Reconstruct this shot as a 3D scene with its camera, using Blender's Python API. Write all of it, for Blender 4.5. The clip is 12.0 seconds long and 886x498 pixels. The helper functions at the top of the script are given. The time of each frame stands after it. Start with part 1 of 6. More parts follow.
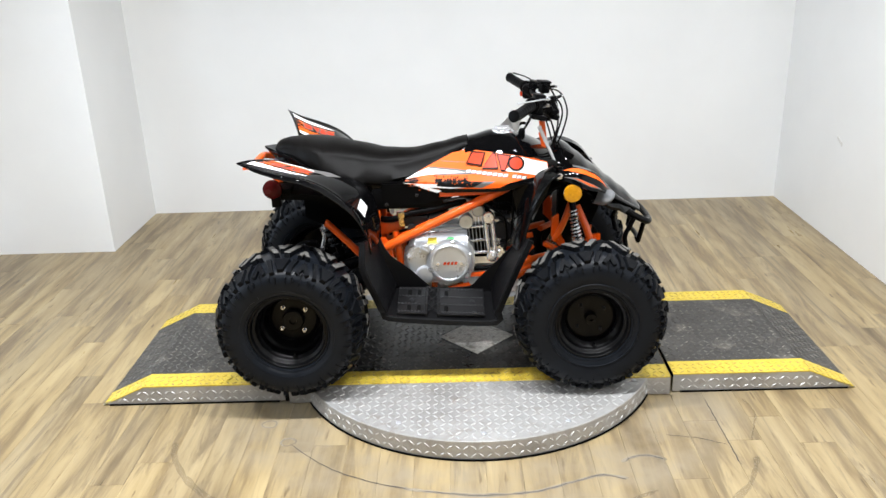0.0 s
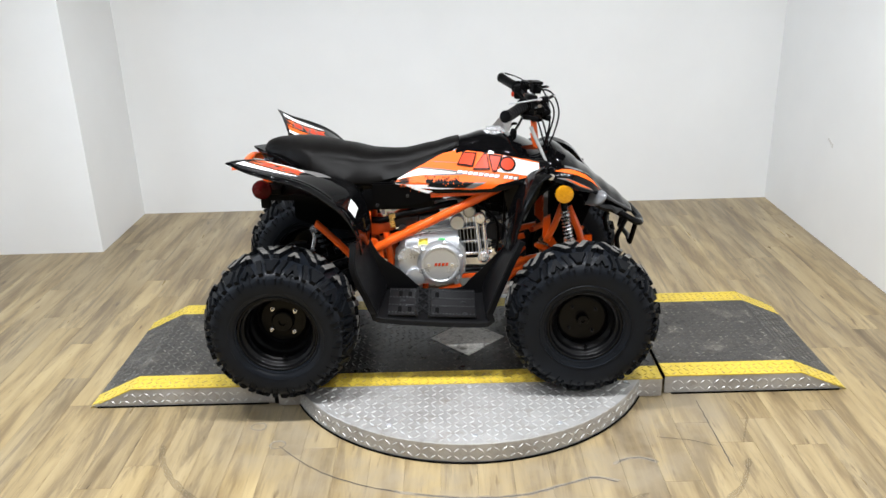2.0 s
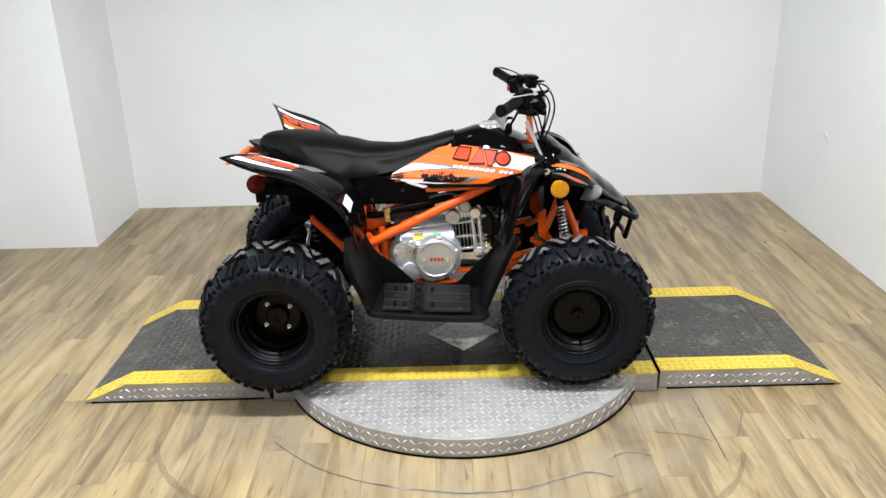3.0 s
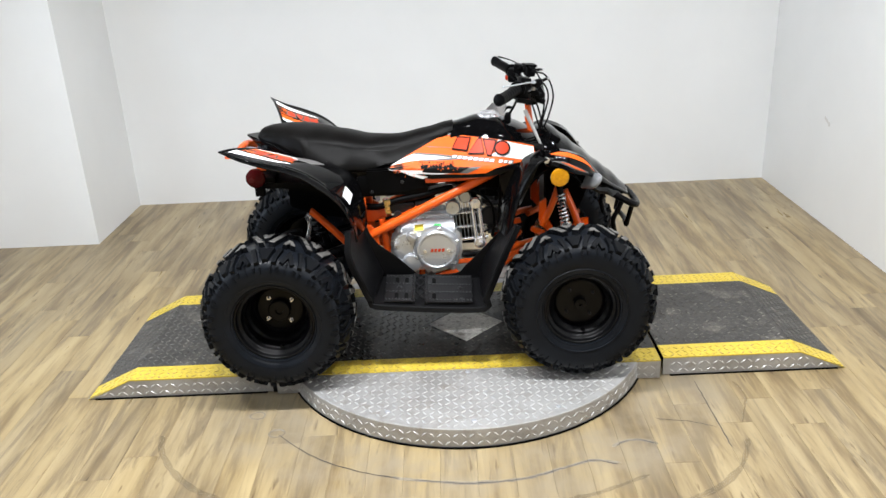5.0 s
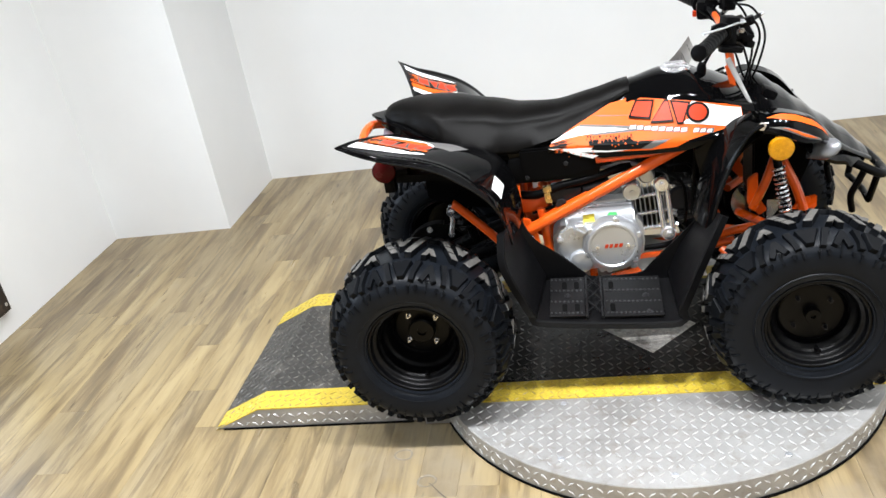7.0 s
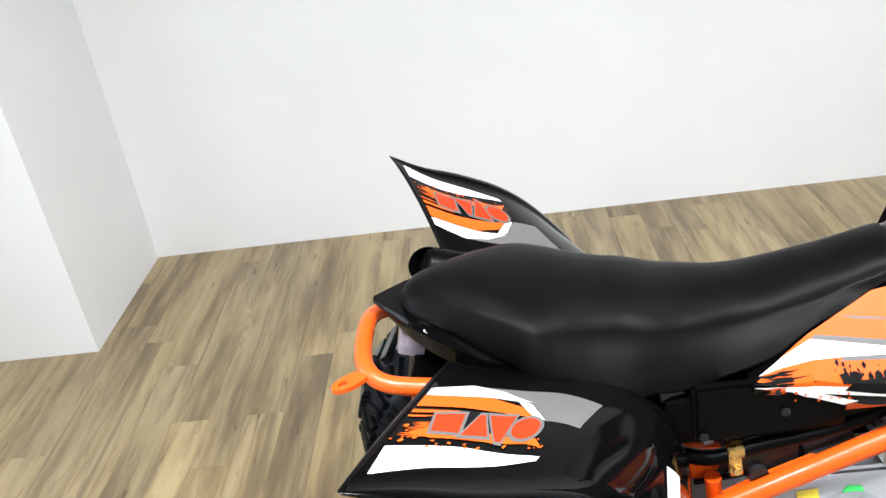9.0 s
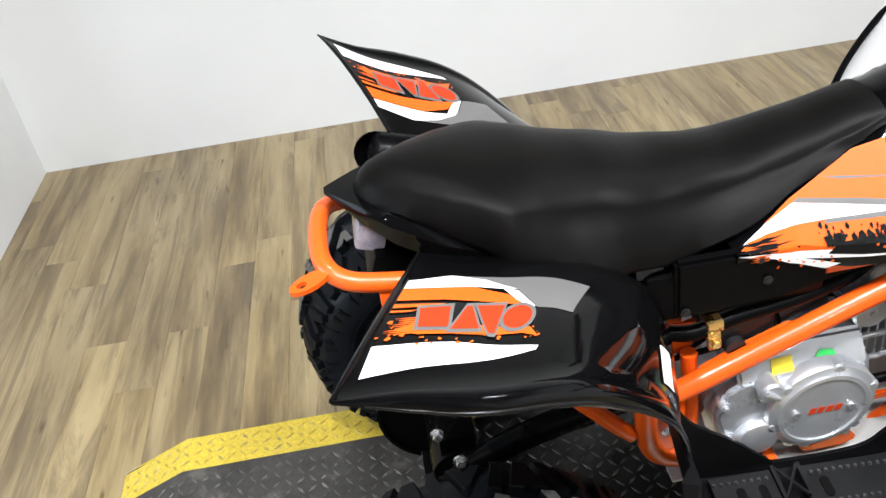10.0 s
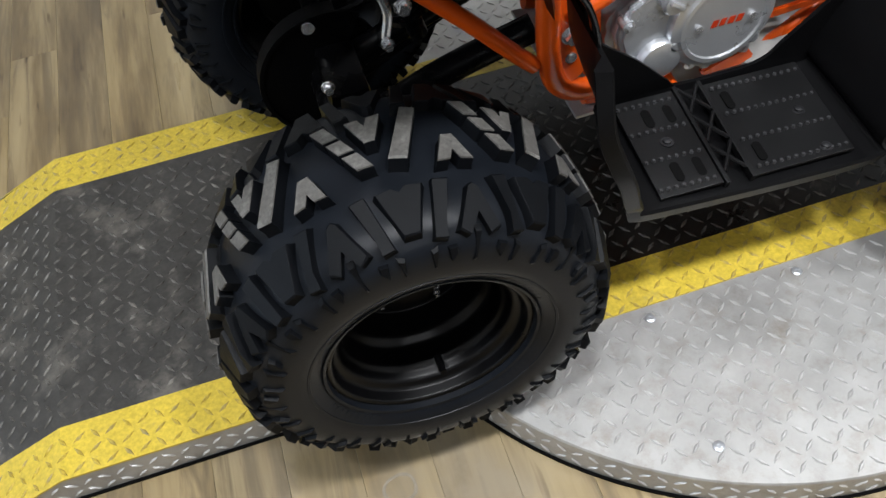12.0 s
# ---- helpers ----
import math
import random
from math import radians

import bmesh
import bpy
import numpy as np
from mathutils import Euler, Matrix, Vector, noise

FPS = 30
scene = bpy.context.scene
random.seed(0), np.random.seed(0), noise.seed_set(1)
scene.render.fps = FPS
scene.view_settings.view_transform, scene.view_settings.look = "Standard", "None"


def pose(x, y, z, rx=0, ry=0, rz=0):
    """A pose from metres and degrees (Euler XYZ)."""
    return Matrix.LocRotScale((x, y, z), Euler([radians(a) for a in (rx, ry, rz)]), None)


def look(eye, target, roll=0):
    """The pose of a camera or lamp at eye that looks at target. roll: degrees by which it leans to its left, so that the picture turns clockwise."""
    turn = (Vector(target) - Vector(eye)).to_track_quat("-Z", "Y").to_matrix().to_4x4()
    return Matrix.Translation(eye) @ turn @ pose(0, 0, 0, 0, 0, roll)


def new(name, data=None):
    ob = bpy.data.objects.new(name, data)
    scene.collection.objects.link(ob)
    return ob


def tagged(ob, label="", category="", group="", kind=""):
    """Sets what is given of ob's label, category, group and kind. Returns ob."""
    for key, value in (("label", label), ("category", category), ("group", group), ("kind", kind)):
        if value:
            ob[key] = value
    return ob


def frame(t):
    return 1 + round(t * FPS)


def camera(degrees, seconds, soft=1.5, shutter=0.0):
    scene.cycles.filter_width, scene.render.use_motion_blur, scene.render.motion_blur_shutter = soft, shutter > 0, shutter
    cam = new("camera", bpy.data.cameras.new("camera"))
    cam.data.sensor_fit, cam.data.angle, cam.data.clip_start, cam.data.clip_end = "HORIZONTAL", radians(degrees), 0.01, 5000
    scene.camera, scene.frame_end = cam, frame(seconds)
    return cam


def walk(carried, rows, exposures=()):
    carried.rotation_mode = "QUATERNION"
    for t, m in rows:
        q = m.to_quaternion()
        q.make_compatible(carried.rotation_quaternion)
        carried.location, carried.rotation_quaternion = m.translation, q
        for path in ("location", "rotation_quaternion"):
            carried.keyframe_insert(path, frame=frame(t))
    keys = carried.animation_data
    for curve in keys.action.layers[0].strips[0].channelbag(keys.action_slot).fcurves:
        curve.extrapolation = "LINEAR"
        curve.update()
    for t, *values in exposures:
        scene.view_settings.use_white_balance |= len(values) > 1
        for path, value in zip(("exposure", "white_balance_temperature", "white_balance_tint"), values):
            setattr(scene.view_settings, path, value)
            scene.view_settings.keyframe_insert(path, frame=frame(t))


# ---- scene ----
cam = camera(57.2, 12.0)
PATH = [
    (0, (0.219, 0.173, 1.452), (0.18, 2.043, 0.743), -2.0),
    (0.5, (0.216, 0.173, 1.454), (0.18, 2.042, 0.743), -1.9),
    (1, (0.216, 0.178, 1.453), (0.19, 2.047, 0.741), -1.6),
    (1.5, (0.219, 0.185, 1.451), (0.19, 2.053, 0.738), -1.8),
    (2, (0.219, 0.19, 1.447), (0.202, 2.06, 0.739), -1.7),
    (2.5, (0.225, 0.2, 1.447), (0.211, 2.066, 0.728), -2.1),
    (3, (0.222, 0.196, 1.446), (0.214, 2.061, 0.725), -1.6),
    (5, (0.229, 0.198, 1.439), (0.213, 2.056, 0.701), -2.7),
    (5.5, (0.267, 0.216, 1.428), (0.236, 2.067, 0.67), -2.9),
    (6, (0.375, 0.297, 1.441), (0.124, 2.122, 0.662), -2.2),
    (6.5, (0.308, 0.466, 1.432), (-0.232, 2.227, 0.652), -4.7),
    (6.7, (0.249, 0.578, 1.426), (-0.243, 2.329, 0.594), -7.1),
    (8.3, (-0.232, 1.617, 1.399), (-0.328, 3.383, 0.466), -10.0),
    (8.5, (-0.261, 1.717, 1.38), (-0.379, 3.46, 0.406), -9.5),
    (9, (-0.268, 1.958, 1.391), (-0.389, 3.716, 0.446), -8.2),
    (9.5, (-0.313, 2.032, 1.387), (-0.355, 3.751, 0.366), -9.5),
    (10, (-0.353, 2.04, 1.325), (-0.261, 3.658, 0.152), -7.9),
    (10.5, (-0.364, 2.033, 1.256), (-0.234, 3.578, -0.008), -5.1),
    (11, (-0.39, 2.014, 1.181), (-0.219, 3.401, -0.25), -5.4),
    (11.5, (-0.391, 1.996, 1.121), (-0.183, 3.172, -0.483), -6.5),
    (12, (-0.402, 1.987, 1.137), (-0.157, 3.178, -0.451), -7.4),
]
EXPOSURE = [(0, 0.14), (2.5, 0.0), (5.5, 0.02), (6.5, 0.14), (8.5, 0.20), (9.5, 0.18), (10.5, 0.02), (11.2, -0.32), (12, -0.54)]
LIFT = Vector((0, 0, 0.010))
walk(cam, [(t, look(Vector(eye) + LIFT, Vector(target) + LIFT, roll)) for t, eye, target, roll in PATH], EXPOSURE)

# ---- light and world ----
world = bpy.data.worlds.new("world")
scene.world = world
world.use_nodes = True
world.node_tree.nodes["Background"].inputs[0].default_value = (0.9, 0.95, 1.0, 1)
world.node_tree.nodes["Background"].inputs[1].default_value = 0.02
scene.view_settings.exposure = 0.0


def area_lamp(name, at, target, size, watts, colour, spread=180, shape="DISK"):
    data = bpy.data.lights.new(name, "AREA")
    data.shape, data.size, data.energy, data.color = shape, size, watts, colour
    data.spread = radians(spread)
    ob = new(name, data)
    ob.matrix_world = look(at, target)
    return tagged(ob, "round ceiling downlight", "lamp", "ceiling downlights", "structure")


LAMP_WATTS = 31.5
for lx, ly, share in ((-0.7, 3.3, 0.26), (1.5, 3.6, 0.40), (-1.2, 1.90, 1.0), (-0.4, 1.95, 1.2), (0.45, 1.95, 1.25), (1.3, 1.90, 1.0), (-0.4, -0.6, 1.0), (1.0, -0.6, 1.0)):
    area_lamp("ceiling_downlight", (lx, ly, 2.86), (lx, ly, 0), 0.20, LAMP_WATTS * share, (0.960, 0.984, 1.018), 150)
window_lamp = area_lamp("window_light", (-2.42, 2.55, 1.15), (0.0, 2.45, 0.2), 1.2, 24, (0.75, 0.87, 1.0), 180, "SQUARE")
tagged(window_lamp, "daylight behind the screened opening", "lamp")


# ---- materials ----
def nodes_of(m):
    m.use_nodes = True
    t = m.node_tree
    return t, t.nodes["Principled BSDF"]


def add(t, kind, **inputs):
    n = t.nodes.new(kind)
    for k, v in inputs.items():
        n.inputs[k].default_value = v
    return n


def coords(t, scale=(1, 1, 1), space="Object"):
    tc = t.nodes.new("ShaderNodeTexCoord")
    mp = t.nodes.new("ShaderNodeMapping")
    mp.inputs["Scale"].default_value = scale
    t.links.new(tc.outputs[space], mp.inputs["Vector"])
    return mp.outputs["Vector"]


def noise_of(t, vec, scale, detail=4.0, rough=0.6):
    n = add(t, "ShaderNodeTexNoise", Scale=scale, Detail=detail, Roughness=rough)
    t.links.new(vec, n.inputs["Vector"])
    return n.outputs["Fac"]


def ramp(t, fac, stops):
    r = t.nodes.new("ShaderNodeValToRGB")
    el = r.color_ramp.elements
    while len(el) < len(stops):
        el.new(0.5)
    for e, (p, c) in zip(el, stops):
        e.position, e.color = p, (*c, 1) if len(c) == 3 else c
    t.links.new(fac, r.inputs["Fac"])
    return r.outputs["Color"]


def mix(t, fac, a, b, mode="MIX"):
    n = t.nodes.new("ShaderNodeMix")
    n.data_type, n.blend_type = "RGBA", mode
    for sock, v in ((n.inputs[0], fac), (n.inputs[6], a), (n.inputs[7], b)):
        if hasattr(v, "links"):
            t.links.new(v, sock)
        elif isinstance(v, (int, float)):
            sock.default_value = v
        else:
            sock.default_value = (*v, 1)
    return n.outputs[2]


def bump(t, bsdf, fac, strength, distance=0.002):
    b = add(t, "ShaderNodeBump", Strength=strength, Distance=distance)
    t.links.new(fac, b.inputs["Height"])
    t.links.new(b.outputs["Normal"], bsdf.inputs["Normal"])


def surface(name, colour, rough=0.5, metal=0.0, vary=0.12, scale=6.0, fine=180.0, relief=0.1, rough_vary=0.1, coat=0.0, distance=0.001, spec=0.5):
    """A base colour varied at two scales, with uneven gloss and fine relief."""
    m = bpy.data.materials.new(name)
    t, b = nodes_of(m)
    v = coords(t)
    big, small = noise_of(t, v, scale), noise_of(t, v, fine, 3)
    lo, hi = [c * (1 - vary) for c in colour], [min(1, c * (1 + vary)) for c in colour]
    c1 = ramp(t, big, [(0.3, lo), (0.7, hi)])
    c2 = mix(t, 0.35, c1, ramp(t, small, [(0.3, lo), (0.7, hi)]))
    t.links.new(c2, b.inputs["Base Color"])
    r = ramp(t, big, [(0.25, [max(0.02, rough - rough_vary)] * 3), (0.75, [min(1, rough + rough_vary)] * 3)])
    t.links.new(r, b.inputs["Roughness"])
    b.inputs["Metallic"].default_value = metal
    b.inputs["Coat Weight"].default_value = coat
    b.inputs["Coat Roughness"].default_value = 0.05
    b.inputs["Specular IOR Level"].default_value = spec
    if relief:
        bump(t, b, small, relief, distance)
    return m


def wall_paint():
    m = bpy.data.materials.new("wall_paint")
    t, b = nodes_of(m)
    v = coords(t)
    c = ramp(t, noise_of(t, v, 1.3), [(0.3, (0.765, 0.775, 0.775)), (0.7, (0.815, 0.825, 0.825))])
    spots = ramp(t, noise_of(t, v, 7.0, 8, 0.7), [(0.72, (1, 1, 1)), (0.8, (0.93, 0.925, 0.915))])
    t.links.new(mix(t, 1.0, c, spots, "MULTIPLY"), b.inputs["Base Color"])
    b.inputs["Roughness"].default_value = 0.55
    bump(t, b, noise_of(t, v, 260, 3), 0.12, 0.0008)
    return m


def plank_wood():
    m = bpy.data.materials.new("plank_wood")
    t, b = nodes_of(m)
    info = t.nodes.new("ShaderNodeObjectInfo")
    tc = t.nodes.new("ShaderNodeTexCoord")
    shift = t.nodes.new("ShaderNodeVectorMath")
    shift.operation = "MULTIPLY_ADD"
    comb = t.nodes.new("ShaderNodeCombineXYZ")
    for n in range(3):
        t.links.new(info.outputs["Random"], comb.inputs[n])
    t.links.new(comb.outputs[0], shift.inputs[0])
    shift.inputs[1].default_value = (31, 57, 17)
    t.links.new(tc.outputs["Object"], shift.inputs[2])
    mp = t.nodes.new("ShaderNodeMapping")
    mp.inputs["Scale"].default_value = (8.5, 0.9, 4)
    t.links.new(shift.outputs[0], mp.inputs["Vector"])
    vec = mp.outputs["Vector"]
    streak = noise_of(t, vec, 1.6, 5, 0.60)
    base = ramp(t, streak, [(0.30, (0.100, 0.069, 0.038)), (0.40, (0.188, 0.136, 0.071)), (0.49, (0.308, 0.236, 0.128)), (0.64, (0.405, 0.322, 0.186))])
    # long grey flames running with the grain
    mp4 = t.nodes.new("ShaderNodeMapping")
    mp4.inputs["Scale"].default_value = (15, 1.5, 4)
    t.links.new(shift.outputs[0], mp4.inputs["Vector"])
    flame = add(t, "ShaderNodeTexNoise", Scale=1.0, Detail=5.0, Roughness=0.66, Distortion=1.6)
    t.links.new(mp4.outputs["Vector"], flame.inputs["Vector"])
    grey = ramp(t, flame.outputs["Fac"], [(0.49, (0, 0, 0)), (0.64, (0.82, 0.82, 0.82))])
    base = mix(t, grey, base, (0.142, 0.106, 0.064))
    mp2 = t.nodes.new("ShaderNodeMapping")
    mp2.inputs["Scale"].default_value = (150, 5, 4)
    t.links.new(shift.outputs[0], mp2.inputs["Vector"])
    grain = noise_of(t, mp2.outputs["Vector"], 1.0, 4, 0.6)
    base = mix(t, 0.16, base, ramp(t, grain, [(0.35, (0.148, 0.108, 0.056)), (0.65, (0.310, 0.240, 0.130))]))
    tone = ramp(t, info.outputs["Random"], [(0.0, (0.82, 0.81, 0.79)), (0.45, (0.91, 0.89, 0.84)), (1.0, (0.99, 0.955, 0.84))])
    base = mix(t, 1.0, base, tone, "MULTIPLY")
    mp3 = t.nodes.new("ShaderNodeMapping")
    mp3.inputs["Scale"].default_value = (60, 9, 4)
    t.links.new(shift.outputs[0], mp3.inputs["Vector"])
    knot = ramp(t, noise_of(t, mp3.outputs["Vector"], 1.0, 2, 0.4), [(0.68, (1, 1, 1)), (0.78, (0.42, 0.36, 0.30))])
    base = mix(t, 1.0, base, knot, "MULTIPLY")
    # a dull dusty film rubbed into the planks in a ring round the turntable
    geo = t.nodes.new("ShaderNodeNewGeometry")
    away = t.nodes.new("ShaderNodeVectorMath")
    away.operation = "DISTANCE"
    away.inputs[1].default_value = (0.271, 2.866, 0.0)
    t.links.new(geo.outputs["Position"], away.inputs[0])
    ring = ramp(t, away.outputs["Value"], [(0.64, (0, 0, 0)), (0.70, (1, 1, 1)), (0.90, (0.75,) * 3), (0.995, (0, 0, 0))])
    patchy = ramp(t, noise_of(t, geo.outputs["Position"], 5.0, 6, 0.65), [(0.34, (0, 0, 0)), (0.60, (0.85,) * 3)])
    film = mix(t, 1.0, ring, patchy, "MULTIPLY")
    base = mix(t, film, base, (0.250, 0.208, 0.145))
    t.links.new(base, b.inputs["Base Color"])
    t.links.new(ramp(t, streak, [(0.3, (0.38,) * 3), (0.7, (0.27,) * 3)]), b.inputs["Roughness"])
    b.inputs["Specular IOR Level"].default_value = 0.6
    bump(t, b, grain, 0.08, 0.001)
    return m


def worn_paint(name, colour, bare, amount, rough=0.5, scale=9.0, grime=1.0):
    """Paint rubbed through to a paler ground in patches."""
    m = bpy.data.materials.new(name)
    t, b = nodes_of(m)
    v = coords(t)
    patch = noise_of(t, v, scale, 9, 0.72)
    fine = noise_of(t, v, 140, 4)
    c = mix(t, 0.5, colour, ramp(t, fine, [(0.3, [x * 0.6 for x in colour]), (0.7, [x * 1.35 for x in colour])]))
    c = mix(t, 1.0, c, ramp(t, noise_of(t, v, scale * 3.7, 6, 0.7), [(0.32, [1 - x * grime for x in (0.34, 0.35, 0.37)]), (0.68, [1 + x * grime for x in (0.30, 0.28, 0.24)])]), "MULTIPLY")
    wear = ramp(t, patch, [(amount, (0, 0, 0)), (amount + 0.16, (1, 1, 1))])
    t.links.new(mix(t, wear, c, bare), b.inputs["Base Color"])
    t.links.new(ramp(t, patch, [(0.3, (rough - 0.1,) * 3), (0.7, (rough + 0.15,) * 3)]), b.inputs["Roughness"])
    bump(t, b, fine, 0.15, 0.0008)
    return m


def tread_steel():
    m = bpy.data.materials.new("tread_steel")
    t, b = nodes_of(m)
    v = coords(t)
    c = ramp(t, noise_of(t, v, 5, 7, 0.7), [(0.25, (0.27, 0.262, 0.25)), (0.5, (0.40, 0.393, 0.382)), (0.8, (0.50, 0.495, 0.485))])
    stain = ramp(t, noise_of(t, v, 21, 6, 0.75), [(0.52, (1, 1, 1)), (0.74, (0.76, 0.71, 0.65))])
    t.links.new(mix(t, 1.0, c, stain, "MULTIPLY"), b.inputs["Base Color"])
    b.inputs["Metallic"].default_value = 0.50
    t.links.new(ramp(t, noise_of(t, v, 33, 5), [(0.3, (0.36,) * 3), (0.7, (0.54,) * 3)]), b.inputs["Roughness"])
    bump(t, b, noise_of(t, v, 240, 3), 0.10, 0.0006)
    return m


WALL = wall_paint()
WOOD = plank_wood()
SUBFLOOR = surface("subfloor", (0.05, 0.04, 0.03), 0.8)
STEEL = tread_steel()
BLACK_DECK = worn_paint("black_deck_paint", (0.0095, 0.0088, 0.0080), (0.070, 0.062, 0.052), 0.56, 0.30, 8.0)
GREY_DECK = worn_paint("grey_worn_deck_paint", (0.037, 0.035, 0.0325), (0.120, 0.108, 0.092), 0.53, 0.48, 11.0)
YELLOW = worn_paint("yellow_paint", (0.56, 0.415, 0.045), (0.33, 0.27, 0.10), 0.60, 0.42, 16.0, 0.3)
DIAMOND = worn_paint("bare_diamond", (0.46, 0.45, 0.43), (0.15, 0.135, 0.115), 0.50, 0.42, 26.0)
DECK_LUG = worn_paint("worn_lug_tops", (0.068, 0.064, 0.058), (0.22, 0.205, 0.18), 0.50, 0.42, 24.0)
# steel lugs are paler than their plate, glints painted into the colour
STEEL_LUG = surface("glint_lug_tops", (0.50, 0.495, 0.485), 0.38, 0.5, 0.15, 30, 300, 0.05)
# yellow lugs are darker than the stripe: grey wear plus painted-in shading
YELLOW_LUG = worn_paint("worn_shaded_yellow_lugs", (0.46, 0.340, 0.050), (0.27, 0.225, 0.12), 0.48, 0.40, 30.0)
GAP = surface("gap_black", (0.003, 0.003, 0.003), 0.8, spec=0.05)
RUBBER = surface("tyre_rubber", (0.0060, 0.0074, 0.0100), 0.36, 0, 0.25, 14, 300, 0.15, 0.08, spec=0.135)
# paler lug tops: release wax and wear, with caught light painted in
LUGTOP = worn_paint("lug_top_rubber", (0.075, 0.072, 0.068), (0.14, 0.135, 0.125), 0.52, 0.62, 60.0)
GLOSS = surface("gloss_black_plastic", (0.0018, 0.0018, 0.002), 0.055, 0, 0.2, 5, 300, 0.01, 0.02, 0.0, spec=0.15)
EDGE = surface("polished_black_edge", (0.003, 0.003, 0.0034), 0.24, 0, 0.2, 12, 300, 0.02, 0.04, spec=0.20)
MATTE = surface("matte_black_plastic", (0.0016, 0.0016, 0.0018), 0.38, 0, 0.2, 9, 420, 0.18, 0.08, spec=0.06)
FOOT = surface("foot_plate_plastic", (0.0048, 0.0048, 0.0052), 0.42, 0, 0.2, 9, 420, 0.18, 0.08, spec=0.20)
GUARD = surface("foot_guard_plastic", (0.0034, 0.0034, 0.0038), 0.38, 0, 0.2, 9, 420, 0.18, 0.08, spec=0.10)
BLACK_LUG = worn_paint("worn_black_lug_tops", (0.042, 0.040, 0.037), (0.19, 0.18, 0.16), 0.52, 0.40, 24.0)
PIP = surface("worn_pip_plastic", (0.034, 0.034, 0.036), 0.45, 0, 0.3, 60, 420, 0.1, 0.08, spec=0.3)
VINYL = surface("seat_vinyl", (0.0028, 0.0025, 0.0023), 0.40, 0, 0.12, 5, 900, 0.28, 0.05, 0, 0.0006, spec=0.075)
# darker copy of the tyre rubber, standing for shade on lug walls and shoulders
LUGSIDE = surface("shaded_lug_rubber", (0.0030, 0.0035, 0.0045), 0.46, 0, 0.25, 30, 300, 0.2, 0.08, spec=0.085)
ORANGE = surface("orange_powder_coat", (0.74, 0.095, 0.006), 0.30, 0, 0.06, 6, 240, 0.04, 0.06, 0.3)
G_ORANGE = surface("graphic_orange", (0.70, 0.104, 0.010), 0.36, 0, 0.05, 9, 260, 0.0, 0.06, 0.0, 0.001, 0.14)
G_RED = surface("graphic_red", (0.46, 0.036, 0.008), 0.36, 0, 0.08, 30, 260, 0.0, 0.06, 0.0, 0.001, 0.14)
G_WHITE = surface("graphic_white", (0.80, 0.80, 0.80), 0.36, 0, 0.03, 9, 260, 0.0, 0.06, 0.0, 0.001, 0.14)
G_GREY = surface("graphic_grey", (0.125, 0.121, 0.118), 0.36, 0, 0.10, 9, 260, 0.0, 0.06, 0.0, 0.001, 0.14)
SLEEVE = surface("grey_sleeve", (0.36, 0.355, 0.35), 0.40, 0, 0.10, 30, 300, 0.1)
G_BLACK = surface("graphic_black", (0.008, 0.008, 0.008), 0.30, 0, 0.1, 9, 260, 0.0, 0.06, 0.0, 0.001, 0.05)
ALLOY = surface("cast_alloy", (0.60, 0.62, 0.65), 0.32, 0.75, 0.10, 12, 380, 0.12, 0.06)
SKID = surface("brushed_skid_plate", (0.42, 0.415, 0.40), 0.42, 0.2, 0.10, 14, 320, 0.1)
# dark copy of the alloy: engine bay shade painted in, and dull fasteners
DARK_ALLOY = surface("dull_shaded_alloy", (0.022, 0.022, 0.024), 0.40, 0.4, 0.25, 20, 300, 0.1, spec=0.3)
ALLOY_FACE = surface("painted_alloy", (0.57, 0.59, 0.62), 0.30, 0.70, 0.06, 12, 420, 0.08, 0.06)
CHROME = surface("bright_zinc", (0.80, 0.80, 0.82), 0.22, 0.85, 0.08, 30, 300, 0.03, 0.06)
BRASS = surface("brass_plating", (0.70, 0.45, 0.16), 0.28, 0.9, 0.1, 30, 300, 0.05)
RIM = surface("rim_black_paint", (0.0018, 0.0018, 0.0021), 0.32, 0.0, 0.2, 12, 300, 0.03, 0.06, 0.0, spec=0.17)
IRON = surface("black_iron", (0.0020, 0.0020, 0.0023), 0.28, 0.0, 0.25, 14, 260, 0.1, spec=0.10)
RED_LENS = surface("red_reflector", (0.050, 0.003, 0.003), 0.26, 0, 0.1, 30, 500, 0.2, 0.04, 0.0, spec=0.15)
AMBER = surface("amber_reflector", (0.46, 0.20, 0.003), 0.18, 0, 0.3, 90, 420, 0.35, 0.04, 0.5)
CLEAR = surface("lamp_lens", (0.18, 0.185, 0.195), 0.10, 0.35, 0.2, 40, 300, 0.3, 0.04, 0.6)
PALE_LENS = surface("pale_lens", (0.34, 0.32, 0.40), 0.16, 0.2, 0.35, 45, 300, 0.1, 0.05, 0.4)
STK_YELLOW = surface("yellow_sticker", (0.78, 0.62, 0.03), 0.4)
STK_GREEN = surface("green_sticker", (0.03, 0.50, 0.10), 0.4)
PAPER = surface("white_paper", (0.80, 0.80, 0.79), 0.65)
FRAME_WOOD = worn_paint("dark_stained_timber", (0.022, 0.016, 0.012), (0.12, 0.085, 0.06), 0.56, 0.55, 14.0)
SCUFF = surface("grey_scuff", (0.165, 0.128, 0.082), 0.7, 0, 0.3, 30)
SCUFF_PALE = surface("pale_scuff", (0.290, 0.250, 0.190), 0.6, 0, 0.25, 40)
SCUFF_DARK = surface("dark_scratch", (0.05, 0.045, 0.045), 0.7, 0, 0.3, 30)
for worn, cover in ((SCUFF, 0.24), (SCUFF_PALE, 0.62)):
    nodes_of(worn)[1].inputs["Alpha"].default_value = cover
